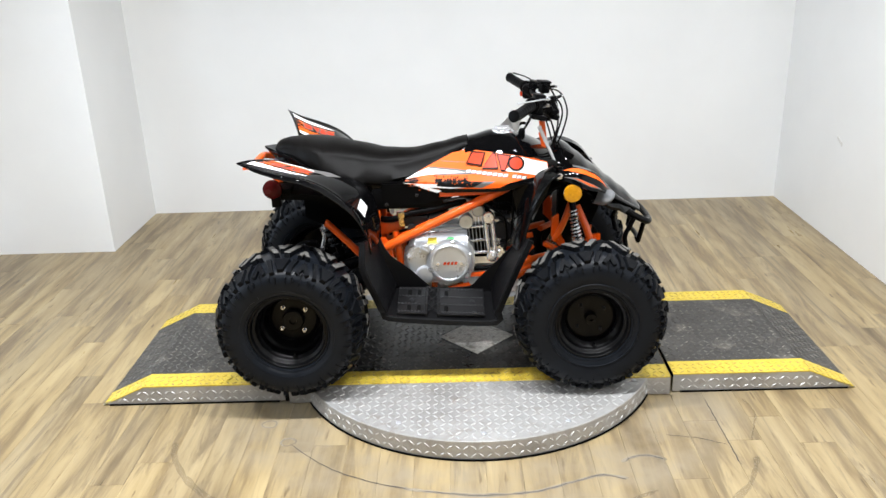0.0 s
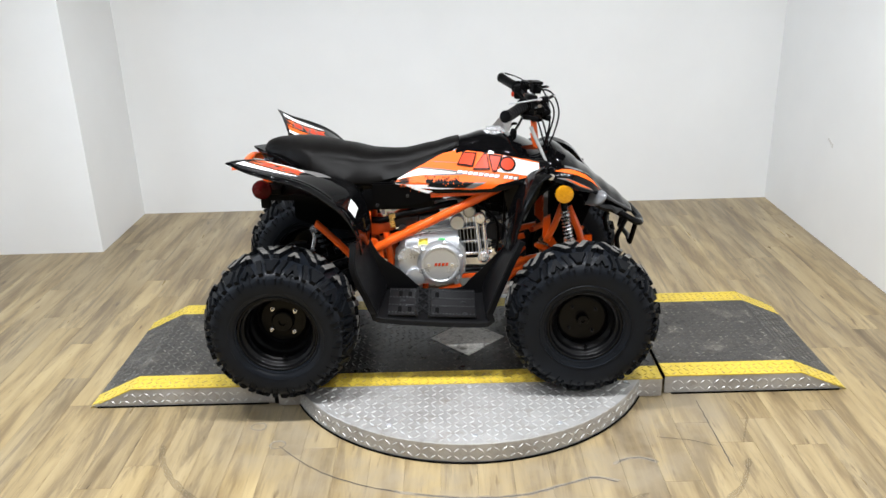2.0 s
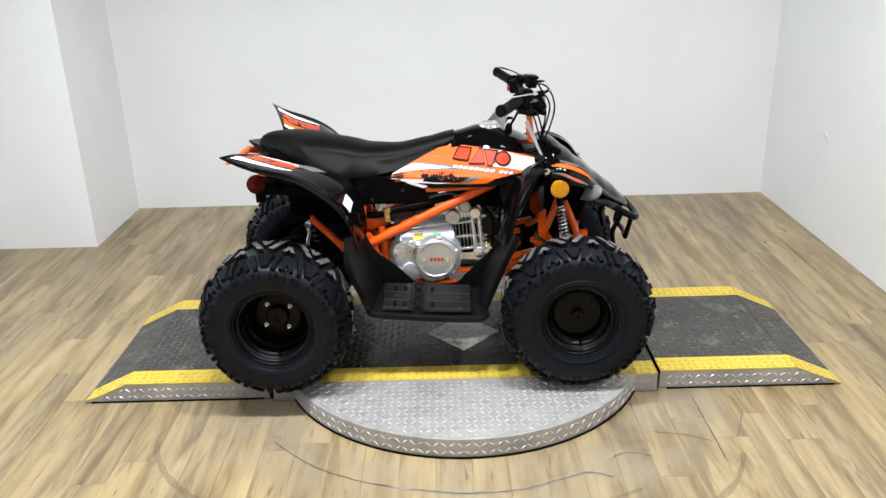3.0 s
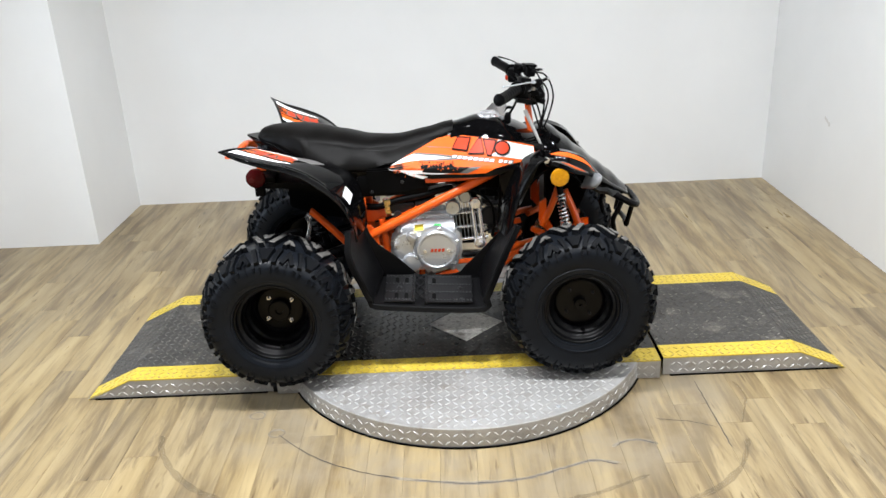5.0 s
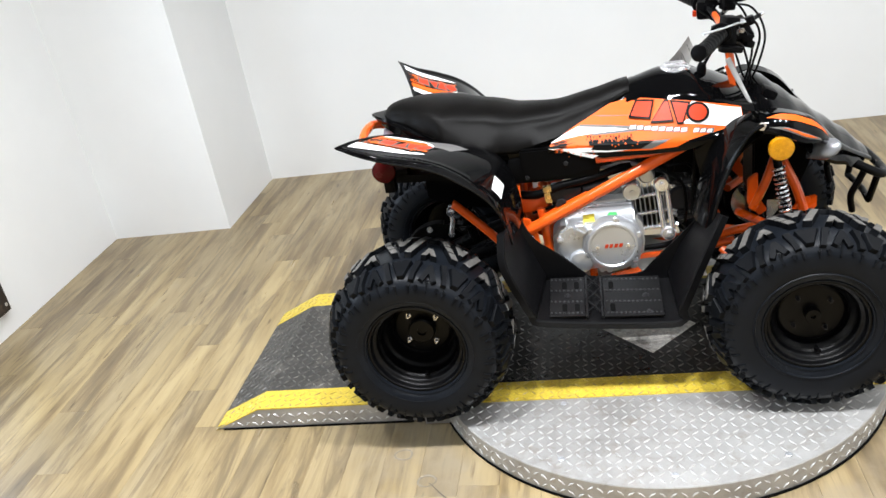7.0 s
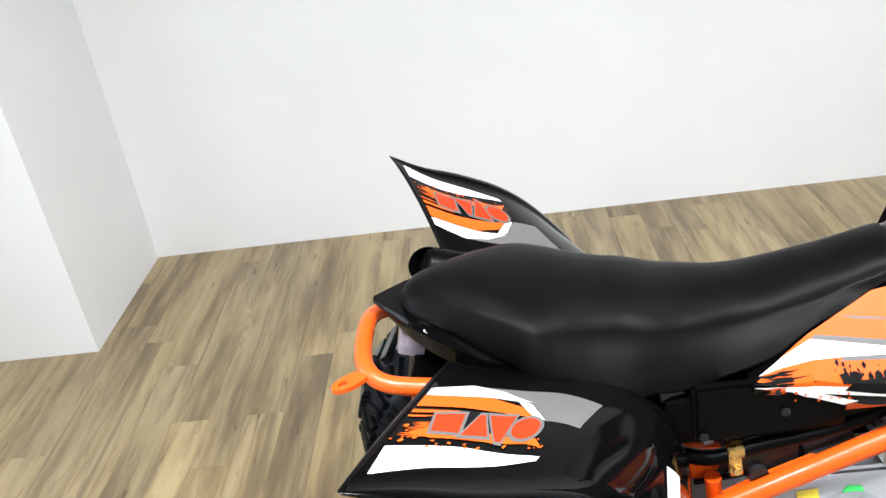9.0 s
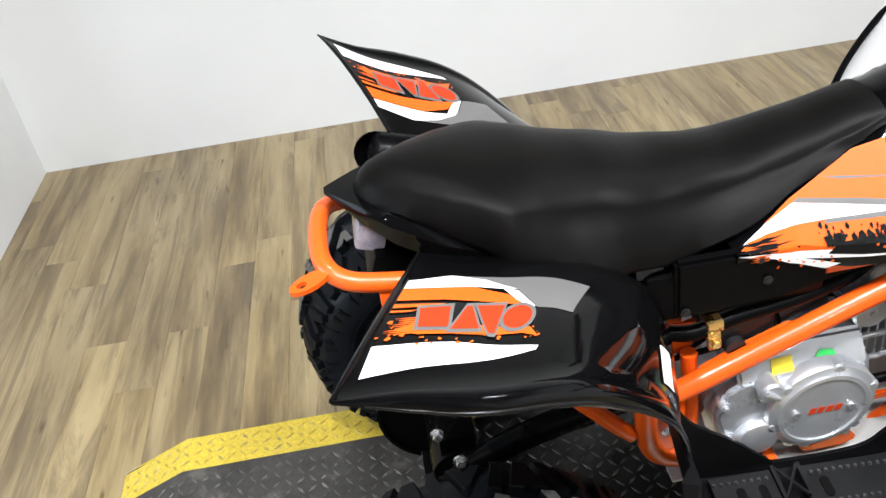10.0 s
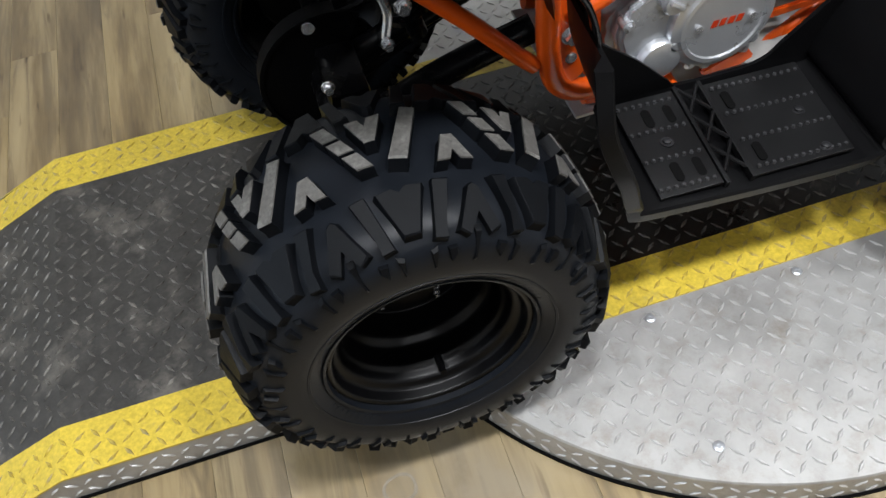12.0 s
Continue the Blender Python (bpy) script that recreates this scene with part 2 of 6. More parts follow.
DAYLIGHT = bpy.data.materials.new("daylight_backdrop")
tree, bsdf = nodes_of(DAYLIGHT)
bsdf.inputs["Base Color"].default_value = (0.8, 0.86, 0.95, 1)
bsdf.inputs["Emission Color"].default_value = (0.74, 0.86, 1.0, 1)
bsdf.inputs["Emission Strength"].default_value = 0.95


# ---- mesh helpers ----
ORIGIN = {}


def thing(name, at, label, category, group="", kind=""):
    ob = new(name)
    ob.location = at
    ob.empty_display_size = 0.1
    ORIGIN[ob] = Vector(at)
    return tagged(ob, label, category, group, kind)


def link(name, bm, mats, parent=None, label="", smooth=35):
    """One mesh object from a bmesh in world coordinates, under parent or at top level."""
    mats = mats if isinstance(mats, (list, tuple)) else [mats]
    base = ORIGIN.get(parent, Vector()) if parent else Vector()
    if parent is not None and base.length:
        bmesh.ops.translate(bm, verts=bm.verts, vec=-base)
    bmesh.ops.recalc_face_normals(bm, faces=bm.faces)
    me = bpy.data.meshes.new(name)
    if smooth:
        for f in bm.faces:
            f.smooth = True
        for e in bm.edges:
            if len(e.link_faces) == 2 and e.calc_face_angle(0) > radians(smooth):
                e.smooth = False
    bm.to_mesh(me)
    bm.free()
    for m in mats:
        me.materials.append(m)
    ob = new(name, me)
    if parent is not None:
        ob.parent = parent
        ORIGIN[ob] = base
    if label:
        tagged(ob, label)
    return ob


part = link


def smooth_line(points, n=6):
    """Catmull-Rom through the points."""
    p = [Vector(q) for q in points]
    if len(p) < 3:
        return p
    p = [2 * p[0] - p[1], *p, 2 * p[-1] - p[-2]]
    out = []
    for a, b, c, d in zip(p, p[1:], p[2:], p[3:]):
        for k in range(n):
            s = k / n
            out.append(0.5 * (2 * b + (c - a) * s + (2 * a - 5 * b + 4 * c - d) * s * s + (3 * b - a - 3 * c + d) * s ** 3))
    return [*out, p[-2]]


def loft(bm, rings, closed=True, cap=True, mat=0):
    rows = [[bm.verts.new(v) for v in ring] for ring in rings]
    faces = []
    for a, b in zip(rows, rows[1:]):
        n = len(a)
        for k in range(n if closed else n - 1):
            faces.append(bm.faces.new((a[k], a[(k + 1) % n], b[(k + 1) % n], b[k])))
    if cap and closed:
        faces.append(bm.faces.new(rows[0]))
        faces.append(bm.faces.new(rows[-1]))
    for f in faces:
        f.material_index = mat
    return rows


def tube(bm, points, r, seg=10, n=6, mat=0, flat=1.0):
    line = smooth_line(points, n)
    rs = r if isinstance(r, (list, tuple)) else [r] * 2
    rings, side = [], None
    for k, p in enumerate(line):
        d = (line[min(k + 1, len(line) - 1)] - line[max(k - 1, 0)]).normalized()
        if side is None:
            side = d.cross(Vector((0, 0, 1)) if abs(d.z) < 0.9 else Vector((1, 0, 0))).normalized()
        side = (side - d * side.dot(d)).normalized()
        up = d.cross(side)
        s = k / max(1, len(line) - 1) * (len(rs) - 1)
        j = min(int(s), len(rs) - 2)
        rad = rs[j] + (rs[j + 1] - rs[j]) * (s - j)
        rings.append([p + rad * (math.cos(a) * side * flat + math.sin(a) * up) for a in (2 * math.pi * q / seg for q in range(seg))])
    loft(bm, rings, mat=mat)


def rod(bm, a, b, r, seg=12, mat=0, r2=None):
    tube(bm, [a, b], [r, r if r2 is None else r2], seg, mat=mat)


def block(bm, centre, size, bevel=0.003, turn=(0, 0, 0), mat=0):
    new_bm = bmesh.new()
    bmesh.ops.create_cube(new_bm, size=1)
    bmesh.ops.scale(new_bm, vec=size, verts=new_bm.verts)
    if bevel:
        bmesh.ops.bevel(new_bm, geom=new_bm.edges[:], offset=bevel, segments=2, affect="EDGES", profile=0.6)
    new_bm.transform(pose(*centre, *turn))
    join(bm, new_bm, mat)


def join(bm, other, mat=0):
    made = {v: bm.verts.new(v.co) for v in other.verts}
    for f in other.faces:
        g = bm.faces.new([made[v] for v in f.verts])
        g.material_index = mat or f.material_index
    other.free()


def revolve(bm, profile, centre, axis="Y", seg=40, mat=0, closed=False, cap=True):
    """profile: (radius, along) pairs, turned round an axis through centre."""
    c = Vector(centre)
    rings = []
    for r, a in profile:
        ring = []
        for k in range(seg):
            w = 2 * math.pi * k / seg
            u, v = r * math.cos(w), r * math.sin(w)
            ring.append(c + {"Y": Vector((u, a, v)), "X": Vector((a, u, v)), "Z": Vector((u, v, a))}[axis])
        rings.append(ring)
    if closed:
        rings.append(rings[0])
    rows = loft(bm, rings, True, cap and not closed, mat)
    if closed:
        bmesh.ops.remove_doubles(bm, verts=rows[0] + rows[-1], dist=1e-6)


def bolt(bm, at, axis, r=0.006, h=0.006, mat=0):
    """A hexagon head on a washer."""
    d = Vector(axis).normalized()
    p = Vector(at)
    rod(bm, p - d * 0.001, p + d * 0.0015, r * 1.45, 14, mat)
    rod(bm, p + d * 0.0015, p + d * h, r, 6, mat)


def slab(bm, outline, origin, u, v, depth, bevel=0.0, mat=0):
    """A plate: outline in the plane origin + a*u + b*v, pushed along u x v."""
    o, u, v = Vector(origin), Vector(u), Vector(v)
    n = u.cross(v).normalized() * depth
    other = bmesh.new()
    low = [other.verts.new(o + a * u + b * v) for a, b in outline]
    high = [other.verts.new(w.co + n) for w in low]
    other.faces.new(low[::-1])
    other.faces.new(high)
    k = len(low)
    for j in range(k):
        other.faces.new((low[j], low[(j + 1) % k], high[(j + 1) % k], high[j]))
    if bevel:
        bmesh.ops.bevel(other, geom=other.edges[:], offset=bevel, segments=2, affect="EDGES")
    join(bm, other, mat)


def decal(name, polys, surf, mat, parent, lift, label="", cuts=3, joined=False):
    """Thin graphic film on a surface surf(u, v, lift); polys are outlines in u, v."""
    bm = bmesh.new()
    for poly in polys:
        other = bmesh.new()
        other.faces.new([other.verts.new((a, b, 0)) for a, b in poly])
        bmesh.ops.triangulate(other, faces=other.faces[:])
        bmesh.ops.subdivide_edges(other, edges=other.edges[:], cuts=cuts if joined else cuts * 3, use_grid_fill=True)
        bmesh.ops.triangulate(other, faces=other.faces[:])
        for w in other.verts:
            w.co = surf(w.co.x, w.co.y, lift)
        join(bm, other)
        if not joined:
            link(name, bm, mat, parent, label)
            bm = bmesh.new()
    if joined:
        return tagged(link(name, bm, mat, parent, label), kind="stuff")
    bm.free()


def lerp_table(table, x):
    """Piecewise smooth value from (x, value) pairs."""
    if x <= table[0][0]:
        return table[0][1]
    for (a, p), (b, q) in zip(table, table[1:]):
        if x <= b:
            s = (x - a) / (b - a)
            s = s * s * (3 - 2 * s) * 0.5 + s * 0.5
            return p + (q - p) * s
    return table[-1][1]


# ---- the room ----
X0, X1, Y0, Y1, TOP = -2.180, 2.073, -2.6, 4.757, 3.0
COL_X, COL_Y = -1.577, 4.125
OPEN_Y0, OPEN_Y1, OPEN_Z0, OPEN_Z1 = 1.76, 3.198, 0.184, 2.17


def wall(name, boxes, label):
    bm = bmesh.new()
    for lo, hi in boxes:
        c = [(a + b) / 2 for a, b in zip(lo, hi)]
        block(bm, c, [b - a for a, b in zip(lo, hi)], 0)
    return tagged(link(name, bm, WALL, smooth=0), label, "wall", "", "structure")


wall("wall_north", [((COL_X, Y1, 0), (X1 + 0.12, Y1 + 0.12, TOP))], "plain white painted back wall")
wall("wall_east", [((X1, Y0, 0), (X1 + 0.12, Y1, TOP))], "plain white painted side wall")
wall("wall_column", [((X0 - 0.12, COL_Y, 0), (COL_X, Y1 + 0.12, TOP))], "white painted boxed-out column in the corner")
wall("wall_west", [((X0 - 0.12, Y0, 0), (X0, OPEN_Y0, TOP)), ((X0 - 0.12, OPEN_Y1, 0), (X0, COL_Y, TOP)),
                   ((X0 - 0.12, OPEN_Y0, 0), (X0, OPEN_Y1, OPEN_Z0)), ((X0 - 0.12, OPEN_Y0, OPEN_Z1), (X0, OPEN_Y1, TOP))],
     "white painted wall with a screened opening")
# unseen closing wall behind the camera, coloured dark to cut fill light
tagged(wall("wall_south", [((X0 - 0.12, Y0 - 0.12, 0), (X1 + 0.12, Y0, TOP))], "unseen wall, dark grey to hold back bounce light"), "unseen wall, dark grey to hold back bounce light", "wall", "", "structure").data.materials[0] = surface("low_bounce_wall", (0.16, 0.155, 0.15), 0.6)
# unseen ceiling, its dark colour added to keep bounce off the black parts
bm = bmesh.new()
block(bm, ((X0 + X1) / 2, (Y0 + Y1) / 2, TOP + 0.06), (X1 - X0 + 0.24, Y1 - Y0 + 0.24, 0.12), 0)
tagged(link("ceiling", bm, surface("low_bounce_ceiling", (0.13, 0.13, 0.135), 0.8), smooth=0), "unseen ceiling, dark grey to hold back bounce light", "ceiling", "", "structure")

# wall marks
bm = bmesh.new()
block(bm, (X1 - 0.001, 4.05, 0.50), (0.002, 0.045, 0.012), 0, (25, 0, 0))
block(bm, (X1 - 0.001, 4.02, 0.485), (0.002, 0.012, 0.02), 0)
tagged(link("wall_mark", bm, surface("faint_mark", (0.66, 0.65, 0.63), 0.7)), "small grey rub mark on the white wall", "mark", "", "structure")

# screened opening
frame_thing = thing("window_1", (X0, 2.5, OPEN_Z0), "dark timber-framed opening covered with black expanded metal mesh", "window", "", "structure")
FW, FT = 0.078, 0.034
for name, lo, hi in (("frame_side", (OPEN_Y1 - 0.006, OPEN_Z0 - FW), (OPEN_Y1 + FW, OPEN_Z1 + FW)), ("frame_side", (OPEN_Y0 - FW, OPEN_Z0 - FW), (OPEN_Y0 + 0.006, OPEN_Z1 + FW)),
                     ("frame_rail", (OPEN_Y0 + 0.006, OPEN_Z0 - FW), (OPEN_Y1 - 0.006, OPEN_Z0 + 0.006)), ("frame_rail", (OPEN_Y0 + 0.006, OPEN_Z1 - 0.006), (OPEN_Y1 - 0.006, OPEN_Z1 + FW))):
    bm = bmesh.new()
    block(bm, (X0 + FT / 2 + 0.001, (lo[0] + hi[0]) / 2, (lo[1] + hi[1]) / 2), (FT, hi[0] - lo[0], hi[1] - lo[1]), 0.003)
    part(name, bm, FRAME_WOOD, frame_thing, "dark stained board")
for sy, sz in [(OPEN_Y1 + FW * 0.75, OPEN_Z0 - FW * 0.6 + 0.32 * k) for k in range(6)] + [(OPEN_Y1 - 0.28 - 0.3 * k, OPEN_Z0 - FW * 0.6) for k in range(4)]:
    bm = bmesh.new()
    rod(bm, (X0 + FT, sy, sz), (X0 + FT + 0.004, sy, sz), 0.008, 10)
    part("screw", bm, CHROME, frame_thing, "bright screw head")
bm = bmesh.new()
DY, DZ = 0.031, 0.0155
for i in range(math.ceil((OPEN_Z1 - OPEN_Z0) / DZ)):
    for j in range(math.ceil((OPEN_Y1 - OPEN_Y0) / DY)):
        y, z = OPEN_Y0 + j * DY, OPEN_Z0 + i * DZ
        up = 1 if (i + j) % 2 == 0 else -1
        a, b = Vector((X0 - 0.02, y, z + (0 if up > 0 else DZ))), Vector((X0 - 0.02, y + DY, z + (DZ if up > 0 else 0)))
        w = Vector((0, 0, 0.0017))
        t3 = Vector((0.003, 0, 0))
        va = [bm.verts.new(q) for q in (a - w, a + w, a + w - t3, a - w - t3)]
        vb = [bm.verts.new(q) for q in (b - w, b + w, b + w - t3, b - w - t3)]
        for k in range(4):
            bm.faces.new((va[k], va[(k + 1) % 4], vb[(k + 1) % 4], vb[k]))
tagged(part("mesh_screen", bm, IRON, frame_thing, "black expanded metal mesh", smooth=0), kind="stuff")
bm = bmesh.new()
block(bm, (X0 - 0.55, 2.45, 1.2), (0.02, 3.4, 2.8), 0)
tagged(link("backdrop", bm, DAYLIGHT, smooth=0), "bright pale daylight beyond the screened opening", "backdrop", "", "structure")

# ---- vehicle ramp with turntable ----
RH, RY0, RY1 = 0.070, 2.594, 3.268
STRIPE = 0.086
TX, TY, TR = 0.271, 2.866, 0.639
SPLIT_L, SPLIT_R = -0.379, 0.925
LEFT_END, LEFT_KNEE, RIGHT_KNEE, RIGHT_END = -1.023, -0.872, 1.392, 1.549
TRACK_Y0 = 2.576


def lug(bm, at, angle, up=Vector((0, 0, 1)), east=Vector((1, 0, 0)), size=1.0):
    """One raised lozenge of tread plate."""
    north = up.cross(east)
    d = math.cos(angle) * east + math.sin(angle) * north
    s = up.cross(d)
    L, W, H = 0.0118 * size, 0.0033 * size, 0.0021
    low = [bm.verts.new(at + q) for q in (d * L, s * W, -d * L, -s * W)]
    high = [bm.verts.new(at + up * H + q) for q in (d * L * 0.62, s * W * 0.4, -d * L * 0.62, -s * W * 0.4)]
    bm.faces.new(high).material_index = 1
    for k in range(4):
        bm.faces.new((low[k], low[(k + 1) % 4], high[(k + 1) % 4], high[k])).material_index = 1


PITCH = 0.0238


def lugs_on(bm, inside, x0, x1, y0, y1, height):
    for i in range(math.floor(x0 / PITCH), math.ceil(x1 / PITCH)):
        for j in range(math.floor(y0 / PITCH), math.ceil(y1 / PITCH)):
            x, y = (i + 0.5) * PITCH, (j + 0.5) * PITCH
            if inside(x, y):
                z, up = height(x)
                east = Vector((up.z, 0, -up.x))
                lug(bm, Vector((x, y, z)), radians(38 if (i + j) % 2 else -52), up, east)


def deck_height(x):
    """The top of the ramp and its normal at x."""
    if x < LEFT_KNEE:
        s = RH / (LEFT_KNEE - LEFT_END)
        return (x - LEFT_END) * s + 0.001, Vector((-s, 0, 1)).normalized()
    if x > RIGHT_KNEE:
        s = RH / (RIGHT_END - RIGHT_KNEE)
        return (RIGHT_END - x) * s + 0.001, Vector((s, 0, 1)).normalized()
    return RH, Vector((0, 0, 1))


def strip(name, xs, y0, y1, mat, parent, label="", lift=0.0):
    """A length of deck between two lines, 4 mm thick, following the slope."""
    bm = bmesh.new()
    rings = []
    for x in xs:
        z = deck_height(x)[0] + lift
        rings.append([Vector((x, y0, z)), Vector((x, y1, z)), Vector((x, y1, max(0.0005, z - 0.004))), Vector((x, y0, max(0.0005, z - 0.004)))])
    loft(bm, rings)
    m = 0.006
    lugs_on(bm, lambda x, y: xs[0] + m < x < xs[-1] - m and y0 + m < y < y1 - m, xs[0], xs[-1], y0, y1, lambda x: (deck_height(x)[0] + lift, deck_height(x)[1]))
    return part(name, bm, [mat, {YELLOW: YELLOW_LUG, BLACK_DECK: BLACK_LUG}.get(mat, DECK_LUG)], parent, label, smooth=0)


def skirt(name, xs, y, face, parent):
    """The upright tread-plate side of a ramp section."""
    bm = bmesh.new()
    tops = [(x, max(0.002, deck_height(x)[0] - 0.001)) for x in xs]
    loft(bm, [[Vector((x, y, 0.004)), Vector((x, y, z)), Vector((x, y - face * 0.004, z)), Vector((x, y - face * 0.004, 0.004))] for x, z in tops])
    for i in range(math.floor(xs[0] / PITCH), math.ceil(xs[-1] / PITCH)):
        for j in range(2):
            x, z = (i + 0.5) * PITCH, 0.018 + j * 0.026
            if xs[0] + 0.015 < x < xs[-1] - 0.01 and z + 0.008 < deck_height(x)[0]:
                lug(bm, Vector((x, y, z)), radians(38 if (i + j) % 2 else -38), Vector((0, face, 0)), Vector((1, 0, 0)), 0.9)
    part(name, bm, [STEEL, STEEL_LUG], parent, "bare steel tread plate edge", smooth=0)


def ramp_section(xs, label):
    root = thing("vehicle_ramp", (sum(xs) / len(xs), (RY0 + RY1) / 2, 0), label, "ramp", "ramp sections")
    strip("deck", xs, RY0 + STRIPE, RY1 - STRIPE, GREY_DECK, root, "black painted tread plate, worn grey")
    strip("stripe", xs, RY0, RY0 + STRIPE, YELLOW, root, "yellow painted edge stripe", 0.0006)
    strip("stripe", xs, RY1 - STRIPE, RY1, YELLOW, root, "yellow painted edge stripe", 0.0006)
    skirt("skirt", xs, RY0 + 0.001, -1, root)
    skirt("skirt", xs, RY1 - 0.001, 1, root)
    bm = bmesh.new()
    block(bm, ((xs[0] + xs[-1]) / 2, (RY0 + RY1) / 2, 0.0025), (xs[-1] - xs[0] - 0.05, RY1 - RY0 + 0.006, 0.005), 0)
    part("base_strip", bm, GAP, root, "black rubber base strip", smooth=0)


ramp_section([LEFT_END, LEFT_KNEE, SPLIT_L - 0.007], "sloped steel tread-plate ramp with yellow edge stripes")
ramp_section([SPLIT_R + 0.007, RIGHT_KNEE, RIGHT_END], "sloped steel tread-plate ramp with yellow edge stripes")

turntable = thing("turntable", (TX, TY, 0), "round steel tread-plate turntable with a striped black track", "turntable")
bm = bmesh.new()
revolve(bm, [(TR - 0.03, 0.006), (TR, 0.006), (TR, RH - 0.004), (TR - 0.002, RH - 0.0012), (TR - 0.03, RH - 0.001), (0.05, RH - 0.001)], (TX, TY, 0), "Z", 120)
lugs_on(bm, lambda x, y: math.hypot(x - TX, y - TY) < TR - 0.014 and not TRACK_Y0 - 0.008 < y < RY1 + 0.008, TX - TR, TX + TR, TY - TR, TY + TR, lambda x: (RH - 0.001, Vector((0, 0, 1))))
nside = int(2 * math.pi * TR / PITCH / 2) * 2
for k in range(nside):
    a = 2 * math.pi * k / nside
    out = Vector((math.cos(a), math.sin(a), 0))
    for j in range(2):
        lug(bm, Vector((TX, TY, 0.020 + 0.027 * j)) + out * TR, radians(38 if (k + j) % 2 else -38), out, Vector((-out.y, out.x, 0)), 0.9)
disc = part("disc", bm, [STEEL, STEEL_LUG], turntable, "bare steel tread plate disc, scuffed", smooth=30)
# solid black ring stands for the shadow line under the disc
bm = bmesh.new()
revolve(bm, [(TR - 0.04, 0.0005), (TR + 0.004, 0.0005), (TR + 0.004, 0.006), (TR - 0.04, 0.006)], (TX, TY, 0), "Z", 96, closed=True)
part("base_ring", bm, GAP, turntable, "black ring standing for the shade under the disc's edge")
track = [SPLIT_L + 0.007, 0.271, SPLIT_R - 0.007]
strip("deck", track, TRACK_Y0 + STRIPE, RY1 - STRIPE, BLACK_DECK, turntable, "black painted tread plate, worn grey", 0.001)
strip("stripe", track, TRACK_Y0, TRACK_Y0 + STRIPE, YELLOW, turntable, "yellow painted stripe", 0.0016)
strip("stripe", track, RY1 - STRIPE, RY1 - 0.006, YELLOW, turntable, "yellow painted stripe", 0.0016)
for x0, x1 in ((SPLIT_L + 0.007, TX - 0.555), (TX + 0.555, SPLIT_R - 0.007)):
    for y, face in ((TRACK_Y0 + 0.001, -1), (RY1 - 0.006, 1)):
        skirt("skirt", [x0, x1], y, face, turntable)
bm = bmesh.new()
block(bm, (SPLIT_L - 0.001, (RY0 + RY1) / 2 - 0.002, (RH + 0.006) / 2), (0.018, RY1 - RY0 + 0.006, RH - 0.002), 0.002)
part("joint_strip", bm, GAP, turntable, "black rubber joint strip")
bm = bmesh.new()
slab(bm, [(-0.137, 0.0), (0.0, -0.142), (0.137, 0.0), (0.0, 0.138)], (0.276, 2.909, RH + 0.0010), (1, 0, 0), (0, 1, 0), 0.0032, 0.0006)
part("diamond_plate", bm, DIAMOND, turntable, "pale bare metal diamond in the middle of the track")
for sx, sy in ((0.022, 2.554), (0.272, 2.554), (0.280, 2.268), (0.541, 2.325), (0.017, 2.335), (0.79, 2.560)):
    bm = bmesh.new()
    revolve(bm, [(0.0085, 0), (0.0085, 0.0014), (0.0065, 0.0026), (0.0030, 0.0027), (0.0025, 0.0014)], (sx, sy, RH), "Z", 14)
    part("screw", bm, ALLOY, turntable, "round machine screw")

# ---- floor marks ----
def flat_line(name, points, width, mat, label, z=0.0012, closed=False):
    bm = bmesh.new()
    line = smooth_line([(x, y, z) for x, y in points], 8)
    rows = []
    for k, p in enumerate(line):
        d = (line[min(k + 1, len(line) - 1)] - line[max(k - 1, 0)]).normalized()
        s = Vector((-d.y, d.x, 0))
        w = width * (0.55 + 0.45 * noise.noise(p * 23)) * (0.35 if k in (0, len(line) - 1) else 1)
        j = s * 0.003 * noise.noise(p * 41)
        rows.append((bm.verts.new(p + j - s * w / 2), bm.verts.new(p + j + s * w / 2)))
    for a, b in zip(rows, rows[1:]):
        bm.faces.new((a[0], b[0], b[1], a[1]))
    return tagged(link(name, bm, mat, smooth=0), label, "mark", "floor scratches", "structure")


flat_line("scratch", [(0.10, 2.09), (0.25, 2.065), (0.39, 2.072), (0.47, 2.093), (0.555, 2.126), (0.622, 2.146), (0.682, 2.123)], 0.006, SCUFF_DARK, "thin dark scratch curving across the planks")
flat_line("scuff_smear", [(0.04, 2.105), (0.10, 2.09), (0.25, 2.066), (0.39, 2.073), (0.47, 2.094), (0.555, 2.127), (0.622, 2.146), (0.690, 2.130)], 0.022, SCUFF_PALE, "pale scuffed band beside the scratch", 0.0008)
flat_line("scuff_smear", [(0.685, 2.205), (0.72, 2.230), (0.77, 2.236), (0.82, 2.212)], 0.022, SCUFF_PALE, "pale scuffed band beside the scratch", 0.0008)
flat_line("scratch", [(0.699, 2.209), (0.72, 2.230), (0.77, 2.236), (0.81, 2.216)], 0.006, SCUFF_DARK, "thin dark scratch curving across the planks")
flat_line("scratch", [(-0.33, 2.34), (-0.24, 2.25), (-0.154, 2.185), (-0.04, 2.13), (0.06, 2.098)], 0.005, SCUFF_DARK, "thin dark scratch curving across the planks")
